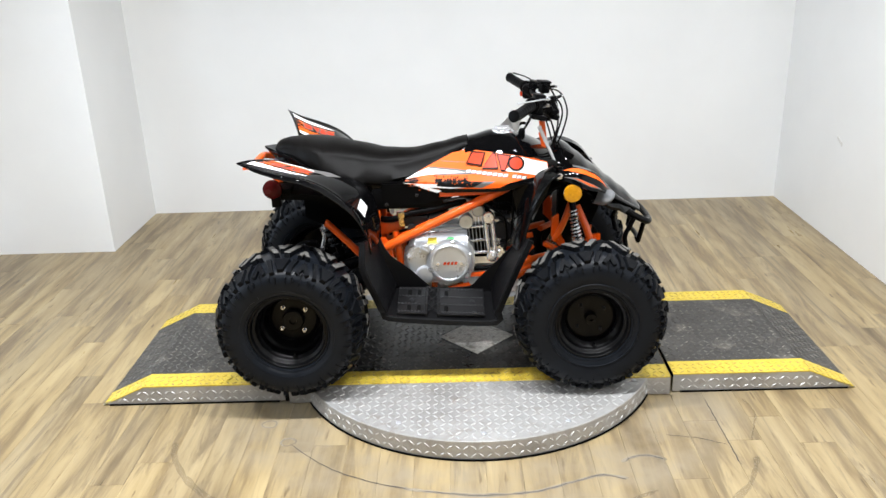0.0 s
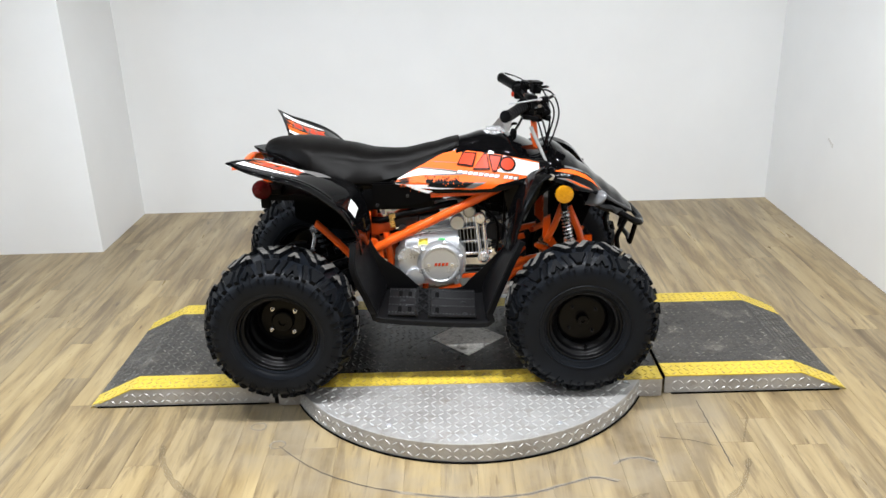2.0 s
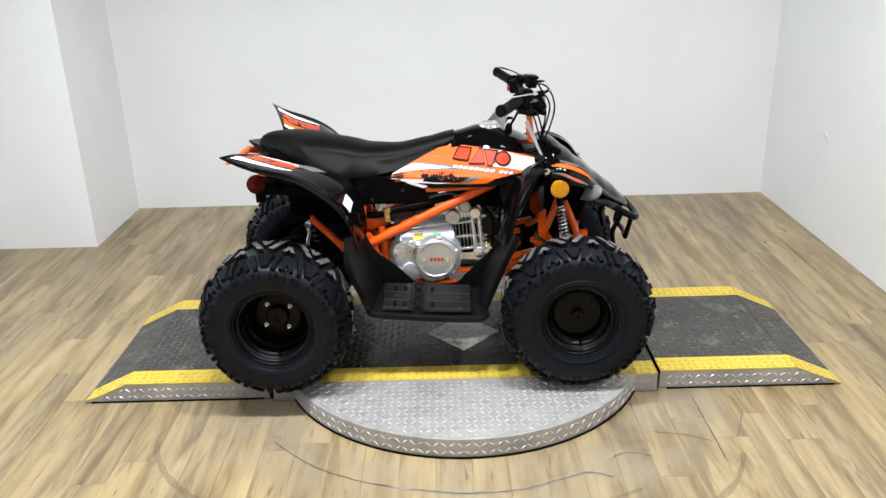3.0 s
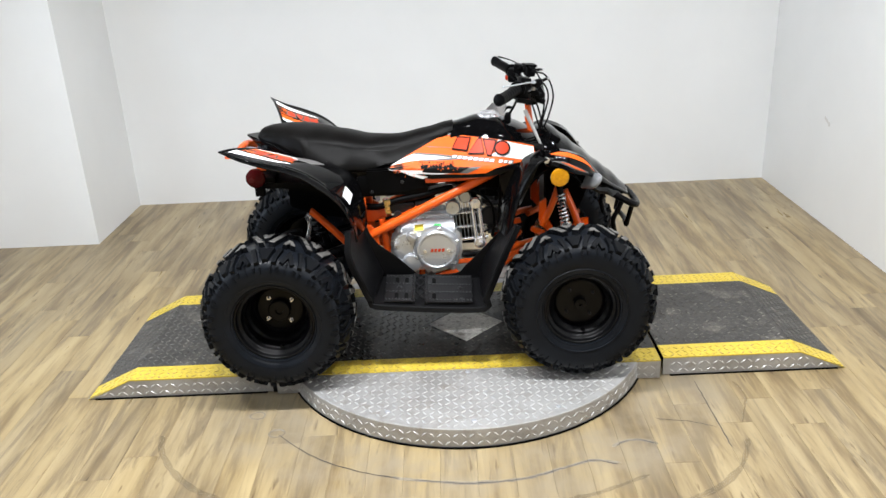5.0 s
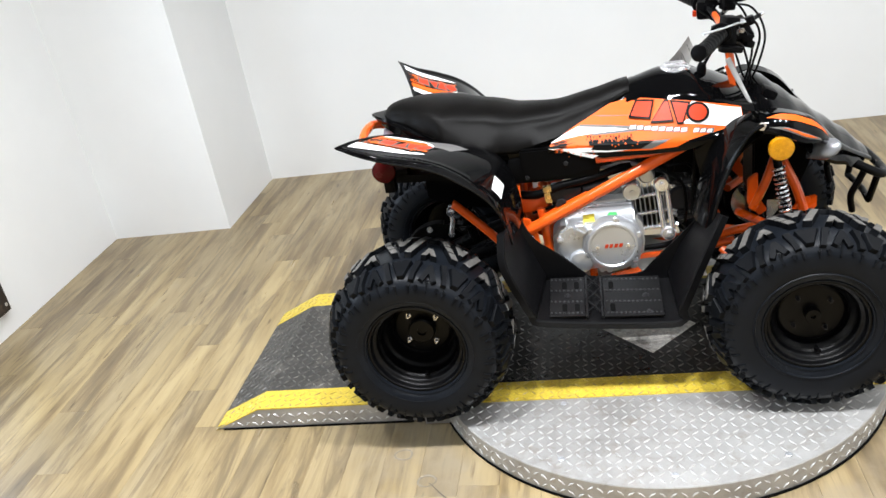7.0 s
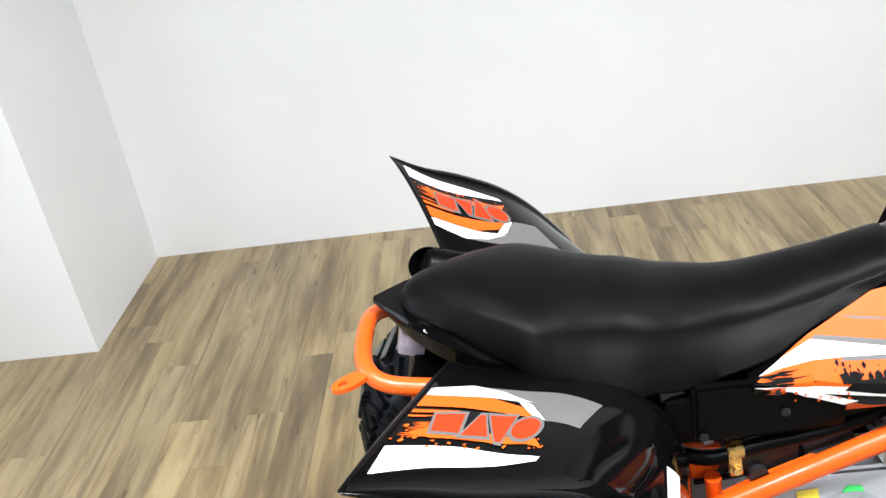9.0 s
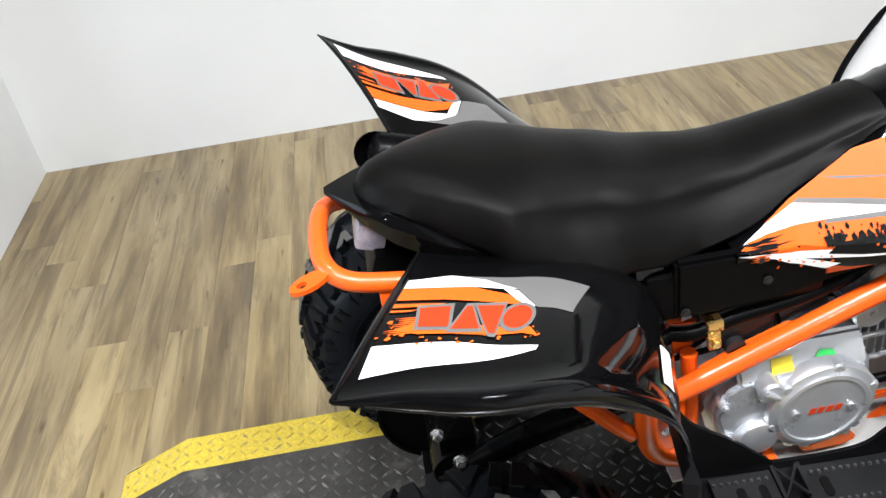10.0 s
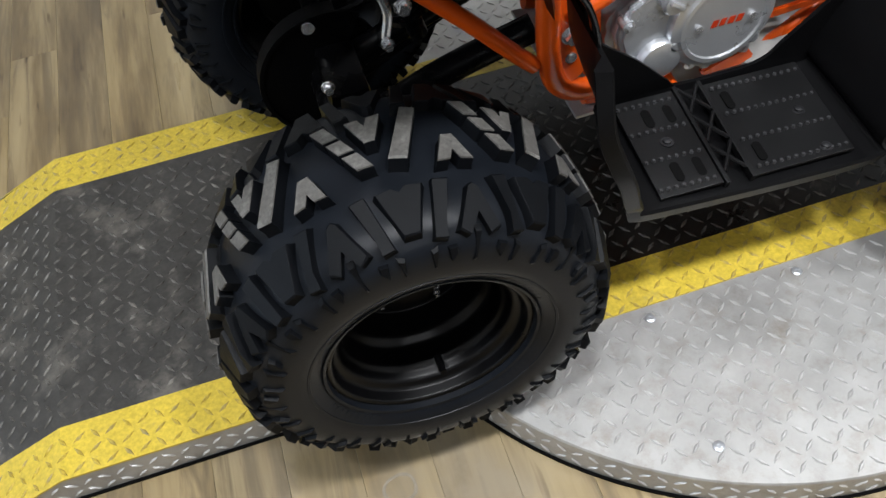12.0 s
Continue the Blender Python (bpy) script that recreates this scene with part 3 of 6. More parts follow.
for points, w in (([(-0.70, 2.36), (-0.66, 2.25), (-0.56, 2.12), (-0.42, 2.02)], 0.036), ([(0.83, 1.95), (0.94, 2.01), (1.03, 2.10), (1.09, 2.22)], 0.032), ([(0.02, 1.98), (0.27, 1.95), (0.55, 1.985), (0.76, 2.07)], 0.026), ([(1.10, 2.30), (1.16, 2.45), (1.15, 2.54)], 0.012)):
    flat_line("scuff_arc", points, w, SCUFF, "faint grey arc worn into the planks", 0.0009)
flat_line("dark_seam", [(1.027, 2.18), (1.0275, 2.36), (1.027, 2.55)], 0.005, SCUFF_DARK, "dark open seam between two planks", 0.0008)
flat_line("scratch", [(0.846, 2.341), (0.94, 2.32), (1.018, 2.283)], 0.004, SCUFF_DARK, "thin dark scratch curving across the planks")
for cx, cy in ((-0.415, 2.452), (-0.335, 2.347)):
    flat_line("scuff_ring", [(cx + 0.024 * math.cos(a), cy + 0.020 * math.sin(a)) for a in (0.7 * k for k in range(10))], 0.010, SCUFF_PALE, "pale round scuff on the planks")

# ---- all-terrain vehicle ----
CY = 2.930
quad = thing("quad_bike", (0.155, CY, RH), "black and orange youth quad bike with knobbly tyres", "quad bike")
SHIFT = Vector((0.0, -0.012, 0.014))
quad.location = quad.location + SHIFT


def both(name, build, mats, label="", parent=None, smooth=35):
    """The same part on the near and the far side."""
    for far in (False, True):
        bm = bmesh.new()
        build(bm)
        if far:
            bmesh.ops.scale(bm, vec=(1, -1, 1), verts=bm.verts, space=Matrix.Translation((0, -CY, 0)))
            bmesh.ops.reverse_faces(bm, faces=bm.faces)
        part(name, bm, mats, parent or quad, label, smooth)


# wheels
def tyre_mesh(width, R, bead, pitches):
    bm = bmesh.new()
    h = width / 2
    base, wide = R - 0.017, R - 0.072
    # round-shouldered profile from the crown to the widest point, then in to the bead
    prof = []
    for k in range(15):
        a = math.pi / 2 * k / 14
        prof.append((wide + (base - wide) * math.cos(a) ** 0.72, h * math.sin(a) ** 0.80))
    flank = [(wide - 0.014, h * 0.995), (wide - 0.026, h * 0.978)]
    low = flank + [(bead + 0.014, h * 0.925), (bead + 0.007, h * 0.875), (bead + 0.003, h * 0.83), (bead - 0.003, h * 0.78)]
    half = prof + low
    full = [(r, -y) for r, y in half[::-1]] + half[1:]
    revolve(bm, full, (0, 0, 0), "Y", 96, closed=True)
    rail = prof + flank
    arc = [0.0]
    for (r0, y0), (r1, y1) in zip(rail, rail[1:]):
        arc.append(arc[-1] + math.hypot(r1 - r0, y1 - y0))

    def at(deg, y, lift):
        """Along the profile: y is the distance from the crown, over the shoulder."""
        s = min(abs(y), arc[-1] - 1e-6)
        j = max(k for k in range(len(arc) - 1) if arc[k] <= s)
        f = (s - arc[j]) / (arc[j + 1] - arc[j])
        (r0, y0), (r1, y1) = rail[j], rail[j + 1]
        r, v = r0 + (r1 - r0) * f, y0 + (y1 - y0) * f
        n = math.hypot(r1 - r0, y1 - y0)
        nr, ny = (y1 - y0) / n, -(r1 - r0) / n
        r, v = r + nr * lift, v + ny * lift
        w = radians(deg)
        return Vector((math.sin(w) * r, math.copysign(v, y), math.cos(w) * r))

    def knob(outline, lift, top, taper):
        """A moulded block: flared foot, upright wall, small rounded rim and a flat top."""
        cd, cyy = sum(p[0] for p in outline) / len(outline), sum(p[1] for p in outline) / len(outline)
        rows = []
        for grow, up in ((1.12, -0.003), (1.0, lift * 0.30), (taper + 0.03, lift * 0.90), (taper - 0.03, lift)):
            rows.append([bm.verts.new(at(cd + (d - cd) * grow, cyy + (y - cyy) * grow, up)) for d, y in outline])
        bm.faces.new(rows[-1]).material_index = top
        n = len(outline)
        for level, (lo, hi) in enumerate(zip(rows, rows[1:])):
            for j in range(n):
                # walls take the darker rubber, so their shade is in the colour
                f = bm.faces.new((lo[j], lo[(j + 1) % n], hi[(j + 1) % n], hi[j]))
                f.material_index = top if level == 2 else 2

    q = h / 0.12
    step = 360 / pitches
    s = step / 36
    for p in range(pitches):
        for side in (1, -1):
            # side -1 is turned by half a pitch, so that the tread runs both ways
            c = p * step + (0 if side > 0 else step / 2)

            def k(outline, lift=0.0175, top=1, taper=0.92):
                knob([(c + d * s, -y * q * side) for d, y in outline], lift, top, taper)
            if side > 0:
                k([(-15.6, 0.026), (-11.0, 0.032), (-4.2, -0.042), (-8.0, -0.048)])
                for a, b in ((0.0, 0.31), (0.36, 0.63), (0.68, 1.0)):
                    def across(f):
                        return (4.4 + 8.6 * f, -0.048 + 0.076 * f), (8.6 + 8.6 * f, -0.048 + 0.076 * f)
                    l0, r0 = across(a)
                    l1, r1 = across(b)
                    k([l0, r0, r1, l1])
            # letter-like triangle with a notch
            k([(-4.8, 0.041), (-1.3, 0.040), (0.0, 0.027), (1.3, 0.040), (4.8, 0.041), (1.5, 0.004), (-1.5, 0.004)])

            def shoulder(outline, lift, taper=0.90, mirror=True):
                for way in ((1, -1) if mirror else (1,)):
                    k([(way * d - 15.5, 0.053 + (y - 0.066) * 1.10) for d, y in outline], lift, 2, taper)
            # one wide wedge, a leaning block on either side of it, and an arrowhead between
            shoulder([(-6.4, 0.070), (-2.0, 0.068), (0.0, 0.074), (2.0, 0.068), (6.4, 0.070), (2.3, 0.116), (-2.3, 0.116)], 0.0120, 0.90, False)
            shoulder([(8.4, 0.066), (12.6, 0.068), (9.4, 0.108), (8.8, 0.124), (5.0, 0.122)], 0.0120)
            shoulder([(16.6, 0.078), (18.0, 0.074), (19.4, 0.078), (24.2, 0.118), (21.2, 0.124), (18.0, 0.104), (14.8, 0.124), (11.8, 0.118)], 0.0105, 0.90, False)
            # short ribs running down the flank
            shoulder([(3.8, 0.130), (6.2, 0.127), (5.2, 0.152), (4.5, 0.152)], 0.0040, 0.7)
            shoulder([(8.8, 0.130), (11.6, 0.129), (11.8, 0.136), (9.8, 0.145)], 0.0050, 0.8)
            shoulder([(16.8, 0.114), (19.2, 0.114), (18.4, 0.150), (17.6, 0.150)], 0.0035, 0.7, False)
    bmesh.ops.recalc_face_normals(bm, faces=bm.faces)
    # raised lettering on the flank as plain bars
    for sgn in (-1, 1):
        for start, count in ((20, 9), (112, 5), (200, 9), (292, 5)):
            for k in range(count):
                a0, a1 = radians(start + k * 4.2), radians(start + k * 4.2 + 2.6)
                rows = []
                for dy in (-0.002, 0.0012):
                    rows.append([bm.verts.new((math.sin(w) * r, sgn * (v + dy), math.cos(w) * r)) for r, v, w in ((bead + 0.0125, h * 0.912, a0), (bead + 0.0125, h * 0.912, a1), (bead + 0.0205, h * 0.944, a1), (bead + 0.0205, h * 0.944, a0))])
                bm.faces.new(rows[1])
                for j in range(4):
                    bm.faces.new((rows[0][j], rows[0][(j + 1) % 4], rows[1][(j + 1) % 4], rows[1][j]))
    # raised sidewall rings
    for sgn in (-1, 1):
        revolve(bm, [(bead + 0.0235, sgn * (h * 0.945)), (bead + 0.0250, sgn * (h * 0.960 + 0.0025)), (bead + 0.0280, sgn * (h * 0.965 + 0.0025)), (bead + 0.0300, sgn * (h * 0.955))], (0, 0, 0), "Y", 96, cap=False)
        revolve(bm, [(bead + 0.0040, sgn * (h * 0.84)), (bead + 0.0050, sgn * (h * 0.88 + 0.003)), (bead + 0.0085, sgn * (h * 0.89 + 0.003)), (bead + 0.0100, sgn * (h * 0.89))], (0, 0, 0), "Y", 96, cap=False)
    return bm


def rim_mesh(width, lip, outer, deep):
    """A deep pressed-steel wheel; outer: -1 where the open side faces -y."""
    bm = bmesh.new()
    h = width / 2 * 0.80
    o = outer
    step = max(0.036, deep - 0.040)

    def fillet(points, n=4):
        """Rounded corners between straight runs of the pressing."""
        out = [points[0]]
        for p, c, d in zip(points, points[1:], points[2:]):
            p, c, d = Vector(p), Vector(c), Vector(d)
            r = min(0.0045, (p - c).length * 0.45, (d - c).length * 0.45)
            a, b = c + (p - c).normalized() * r, c + (d - c).normalized() * r
            out += [tuple((a * (1 - k / n) ** 2 + c * 2 * (k / n) * (1 - k / n) + b * (k / n) ** 2)) for k in range(n + 1)]
        return out + [points[-1]]
    face = fillet([(lip + 0.003, o * (h - 0.003)), (lip + 0.0015, o * (h + 0.006)), (lip - 0.006, o * (h + 0.005)), (lip - 0.008, o * (h - 0.012)), (lip - 0.018, o * (h - 0.017)), (lip - 0.021, o * (h - 0.030)),
                   (lip - 0.026, o * (h - 0.036)), (lip - 0.026, o * (h - step)), (lip - 0.036, o * (h - step - 0.010)), (0.084, o * (h - deep - 0.008)), (0.074, o * (h - deep)), (0.034, o * (h - deep)), (0.0005, o * (h - deep))])
    back = fillet([(0.0005, o * (h - deep - 0.010)), (0.072, o * (h - deep - 0.012)), (lip - 0.040, o * (h - deep - 0.010)), (lip - 0.030, -o * h * 0.6), (lip - 0.012, -o * (h - 0.012)), (lip + 0.001, -o * h), (lip - 0.006, -o * (h + 0.003))])
    revolve(bm, face, (0, 0, 0), "Y", 64, cap=False)
    revolve(bm, back, (0, 0, 0), "Y", 64, cap=False)
    return bm


def wheel(x, y, z, width, R, lip, outer, steer, cap_r, spin, nuts, deep):
    m = pose(x, y, z, 0, 0, steer)
    root = quad

    def put(name, bm, mats, parent, label=""):
        bm.transform(m)
        return part(name, bm, mats, parent, label, 30)
    w = put("wheel", rim_mesh(width, lip, outer, deep), RIM, root, "black pressed steel wheel with a knobbly tyre")
    bm = tyre_mesh(width, R, lip - 0.002, 10)
    bm.transform(pose(0, 0, 0, 0, spin, 0))
    put("tyre", bm, [RUBBER, LUGTOP, LUGSIDE], w, "knobbly black rubber tyre")
    h = width / 2 * 0.80 - deep
    bm = bmesh.new()
    revolve(bm, [(cap_r, outer * (h - 0.002)), (cap_r, outer * (h + 0.016)), (cap_r * 0.9, outer * (h + 0.020)), (cap_r * 0.35, outer * (h + 0.020)), (cap_r * 0.3, outer * (h + 0.014))], (0, 0, 0), "Y", 28)
    put("hub_cap", bm, RIM, w, "black hub centre")
    for k in range(nuts):
        a = radians(360 / nuts * k + 38)
        bm = bmesh.new()
        p = Vector((0.052 * math.cos(a), outer * h, 0.052 * math.sin(a)))
        bolt(bm, p, (0, outer, 0), 0.0048, 0.011)
        rod(bm, p, p + Vector((0, outer * 0.016, 0)), 0.0028, 8)
        put("lug_nut", bm, CHROME if x < 0 else DARK_ALLOY, w, "bright wheel nut" if x < 0 else "dull dark wheel nut")
    bm = bmesh.new()
    a = radians(-84)
    p = Vector(((lip - 0.030) * math.cos(a), outer * (h + deep - 0.035), (lip - 0.030) * math.sin(a)))
    rod(bm, p, p + Vector((0, outer * 0.022, 0.006)), 0.005, 10)
    rod(bm, p + Vector((0, outer * 0.022, 0.006)), p + Vector((0, outer * 0.030, 0.008)), 0.0042, 10)
    put("valve", bm, MATTE, w, "black tyre valve")


RW, RZ, FWX = -0.329, 0.304, 0.636
wheel(RW, 2.588, RZ, 0.238, 0.248, 0.126, -1, 0, 0.036, 15.2, 4, 0.104)
wheel(RW, 2 * CY - 2.588, RZ, 0.238, 0.248, 0.126, 1, 0, 0.036, 5, 4, 0.104)
wheel(FWX, 2.572, RZ, 0.190, 0.248, 0.117, -1, -1.5, 0.019, 9, 4, 0.056)
wheel(FWX, 2 * CY - 2.572, RZ, 0.190, 0.248, 0.117, 1, -1.5, 0.019, 2, 4, 0.056)

# seat
SEAT_TOP = [(-0.402, 0.806), (-0.392, 0.820), (-0.378, 0.829), (-0.350, 0.835), (-0.300, 0.836), (-0.203, 0.826), (-0.118, 0.808), (-0.024, 0.786), (0.072, 0.783), (0.169, 0.802), (0.235, 0.819), (0.258, 0.822)]
SEAT_LOW = [(-0.402, 0.790), (-0.350, 0.792), (-0.290, 0.768), (-0.203, 0.733), (-0.149, 0.712), (-0.100, 0.699), (-0.039, 0.694), (0.055, 0.711), (0.150, 0.752), (0.258, 0.812)]
SEAT_CREASE = [(-0.402, 0.797), (-0.375, 0.808), (-0.360, 0.811), (-0.325, 0.811), (-0.287, 0.809), (-0.250, 0.805), (-0.223, 0.793), (-0.137, 0.774), (-0.080, 0.762), (-0.030, 0.757), (0.040, 0.752), (0.120, 0.764), (0.210, 0.788), (0.258, 0.806)]
SEAT_EDGE = [(-0.402, 0.020), (-0.375, 0.042), (-0.360, 0.048), (-0.325, 0.070), (-0.287, 0.092), (-0.250, 0.112), (-0.226, 0.124), (-0.205, 0.115), (-0.150, 0.102), (-0.112, 0.096), (-0.094, 0.099), (-0.080, 0.099), (-0.030, 0.087), (0.040, 0.072), (0.120, 0.064), (0.210, 0.055), (0.258, 0.052)]
SEAT_FOOT = [(-0.402, 0.026), (-0.375, 0.052), (-0.334, 0.078), (-0.261, 0.119), (-0.229, 0.146), (-0.137, 0.150), (-0.108, 0.149), (-0.088, 0.134), (0.020, 0.120), (0.065, 0.110), (0.165, 0.078), (0.258, 0.060)]


def seat_ring(x):
    t, c, l, e, f = (lerp_table(k, x) for k in (SEAT_TOP, SEAT_CREASE, SEAT_LOW, SEAT_EDGE, SEAT_FOOT))
    c = min(c, t - 0.003)
    l = min(l, c - 0.004)
    f = max(f, e + 0.004)
    d, h = t - c, c - l
    half = [(0.0, t), (0.35 * e, t - 0.07 * d), (0.62 * e, t - 0.22 * d), (0.82 * e, t - 0.45 * d), (0.94 * e, t - 0.72 * d), (0.985 * e, c + 0.10 * d), (e + 0.002, c - 0.06 * h), (e + 0.003 + (f - e) * 0.22, c - 0.20 * h),
            (e + (f - e) * 0.75, c - 0.60 * h), (f, l + 0.10 * h), (f - 0.001, l), (f * 0.94, l - 0.006), (f * 0.5, l)]
    near = [Vector((x, CY - a, z)) for a, z in half]
    return near + [Vector((v.x, 2 * CY - v.y, v.z)) for v in near[::-1] if abs(v.y - CY) > 1e-6]


seat_bm = bmesh.new()
loft(seat_bm, [seat_ring(-0.402 + 0.66 * k / 66) for k in range(67)])
part("seat", seat_bm, VINYL, quad, "black textured vinyl saddle", 42)

# tail cowl under the seat
def cowl_ring(x):
    top = lerp_table([(-0.440, 0.806), (-0.400, 0.802), (-0.350, 0.789), (-0.29, 0.766), (-0.20, 0.731), (-0.149, 0.710), (0.02, 0.694)], x)
    low = lerp_table([(-0.440, 0.802), (-0.400, 0.778), (-0.350, 0.757), (-0.29, 0.735), (-0.20, 0.700), (-0.149, 0.682), (0.02, 0.66)], x)
    w = lerp_table([(-0.440, 0.006), (-0.425, 0.024), (-0.405, 0.046), (-0.378, 0.072), (-0.35, 0.094), (-0.30, 0.110), (-0.24, 0.116), (-0.15, 0.132), (0.02, 0.115)], x)
    e = min(0.005, 0.4 * (top - low))
    return [Vector((x, CY + a * w, z)) for a, z in ((-1, top - e), (-0.9, top), (0.9, top), (1, top - e), (0.98, low + e / 3), (0.9, low), (-0.9, low), (-0.98, low + e / 3))]


bm = bmesh.new()
loft(bm, [cowl_ring(-0.440 + 0.46 * k / 24) for k in range(25)])
part("tail_cowl", bm, GLOSS, quad, "black plastic tail piece under the saddle", 40)

# rear fenders
F_OUT = [(-0.434, 2.521, 0.852), (-0.372, 2.546, 0.824), (-0.300, 2.556, 0.800), (-0.245, 2.572, 0.780), (-0.195, 2.592, 0.750), (-0.140, 2.618, 0.698), (-0.100, 2.638, 0.642), (-0.076, 2.654, 0.575), (-0.068, 2.665, 0.520)]
F_MID = [(-0.388, 2.640, 0.829), (-0.330, 2.660, 0.804), (-0.268, 2.672, 0.782), (-0.208, 2.686, 0.765), (-0.160, 2.690, 0.738), (-0.100, 2.690, 0.690), (-0.072, 2.700, 0.630), (-0.058, 2.705, 0.570), (-0.055, 2.710, 0.520)]
F_IN = [(-0.340, 2.800, 0.778), (-0.285, 2.800, 0.763), (-0.230, 2.800, 0.750), (-0.172, 2.796, 0.737), (-0.118, 2.786, 0.719), (-0.074, 2.774, 0.686), (-0.052, 2.764, 0.630), (-0.044, 2.762, 0.570), (-0.046, 2.765, 0.520)]
f_lines = [smooth_line(k, 5) for k in (F_OUT, F_MID, F_IN)]


def fender_at(u, v, lift=0.0, far=False):
    """u: 0 at the tail to 1 at the foot; v: 0 at the outer edge to 1 at the inner edge."""
    n = len(f_lines[0]) - 1
    s = min(max(u, 0), 1) * n
    j = min(int(s), n - 1)
    a, b, c = (k[j].lerp(k[j + 1], s - j) for k in f_lines)
    p = a * (1 - v) * (1 - 2 * v) + b * 4 * v * (1 - v) + c * v * (2 * v - 1)
    flat = a.lerp(b, 2 * v) if v < 0.5 else b.lerp(c, 2 * v - 1)
    w = min(max((u - 0.30) / 0.16, 0), 1)
    p = p.lerp(flat, 0.8 * w * w * (3 - 2 * w))
    if lift:
        du = fender_at(min(u + 0.01, 1), v) - fender_at(max(u - 0.01, 0), v)
        dv = fender_at(u, min(v + 0.02, 1)) - fender_at(u, max(v - 0.02, 0))
        nrm = du.cross(dv).normalized()
        if nrm.z < 0 and u < 0.6:
            nrm = -nrm
        p = p + nrm * lift
    return Vector((p.x, 2 * CY - p.y, p.z)) if far else p


def lip_flare(u):
    return min(1.0, 0.10 + 5.0 * u)


def lip_drop(u):
    """How far the turned-down outer edge hangs below the mudguard's top."""
    return lerp_table([(0.0, 0.003), (0.10, 0.010), (0.30, 0.011), (0.45, 0.014), (0.56, 0.018), (0.75, 0.016), (1.0, 0.015)], u)


def fender_shell(bm):
    n, m = 40, 10
    rings = []
    for i in range(n + 1):
        u = i / n
        top = [fender_at(u, j / m) for j in range(m + 1)]
        drop, k = lip_drop(u), lip_flare(u)
        lip = [top[0] + Vector((0, y * k, z * k)) for y, z in ((-0.004, 0.0022), (-0.013, 0.0036), (-0.0215, 0.0022))]
        lip += [top[0] + Vector((0.002, y * k, -z * drop)) for y, z in ((-0.0245, 0.35), (-0.0240, 1.0), (-0.014, 1.0))]
        under = [p + Vector((0.003, 0.004, -0.006 * min(1.0, 0.2 + 5 * u))) for p in top]
        rings.append(top[::-1] + lip + under)
    loft(bm, rings)


def fender_bead(bm):
    """The rolled lower edge of the rear mudguard."""
    line = []
    for k in range(21):
        u = k / 20
        line.append(fender_at(u, 0) + Vector((0.002, -0.0235 * lip_flare(u), -lip_drop(u) + 0.002)))
    tube(bm, line[1:], [0.0012, 0.0030, 0.0036, 0.0036, 0.0036, 0.0030], 10, 2)
    tube(bm, [fender_at(0.003, k / 10) for k in range(11)], [0.0016, 0.0034, 0.0038, 0.0034, 0.0030], 8, 2)


both("edge_bead", fender_bead, EDGE, "rolled glossy edge of the mudguard")
both("rear_fender", fender_shell, GLOSS, "glossy black swept-back rear mudguard", smooth=45)
rng = random.Random(9)


def splatter(x0, x1, z0, z1, n, size, aspect=1.0):
    """Uneven ink spots within a box."""
    out = []
    for _ in range(n):
        x, z, r = rng.uniform(x0, x1), rng.uniform(z0, z1), size * rng.uniform(0.3, 1.0)
        k = rng.randint(5, 8)
        out.append([(x + r * rng.uniform(0.5, 1.3) * math.cos(6.283 * q / k), z + aspect * r * rng.uniform(0.5, 1.3) * math.sin(6.283 * q / k)) for q in range(k)])
    return out


def letter_blocks(x0, x1, z0, z1, n, slant, gap, fall):
    w = (x1 - x0) / n
    out = []
    for k in range(n):
        a, b, d = x0 + k * w, x0 + (k + 1) * w - gap, fall * k
        out.append([(a, z0 - d), (b, z0 - d), (b + slant, z1 - d), (a + slant, z1 - d)])
    return out


def streaks(x0, x1, z0, z1, n):
    """Thin tapering brush strokes."""
    out = []
    for k in range(n):
        z, a, b = z0 + (z1 - z0) * (k + 0.5) / n, rng.uniform(x0, x0 + (x1 - x0) * 0.5), x1
        w = (z1 - z0) / n * rng.uniform(0.25, 0.5)
        out.append([(a, z), ((a + b) / 2, z - w), (b, z - w * 0.6), (b, z + w * 0.6), ((a + b) / 2, z + w)])
    return out


def mark_shapes(corners, grow_u, grow_v):
    """A slanted block, two wedges and an oval in a row, each widened by the growth."""
    block_shape, wedge, upturned, (cu, cv, ru, rv) = corners
    oval = [(cu + ru * math.cos(6.2832 * k / 20), cv + rv * math.sin(6.2832 * k / 20)) for k in range(20)]
    out = []
    for shape in (block_shape, wedge, upturned, oval):
        mu, mv = sum(p[0] for p in shape) / len(shape), sum(p[1] for p in shape) / len(shape)
        wu, wv = max(abs(p[0] - mu) for p in shape), max(abs(p[1] - mv) for p in shape)
        out.append([(mu + (p[0] - mu) * (1 + grow_u / wu), mv + (p[1] - mv) * (1 + grow_v / wv)) for p in shape])
    return out


FENDER_MARK = ([(0.092, 0.400), (0.078, 0.535), (0.142, 0.542), (0.152, 0.388)], [(0.158, 0.372), (0.176, 0.540), (0.187, 0.540), (0.212, 0.370)],
               [(0.197, 0.542), (0.256, 0.540), (0.243, 0.328), (0.231, 0.334)], (0.288, 0.435, 0.032, 0.086))
TANK_MARK = ([(0.255, 0.766), (0.273, 0.801), (0.311, 0.799), (0.299, 0.761)], [(0.306, 0.751), (0.339, 0.797), (0.347, 0.797), (0.353, 0.752)],
             [(0.357, 0.795), (0.394, 0.789), (0.377, 0.744), (0.366, 0.745)], (0.414, 0.766, 0.021, 0.020))
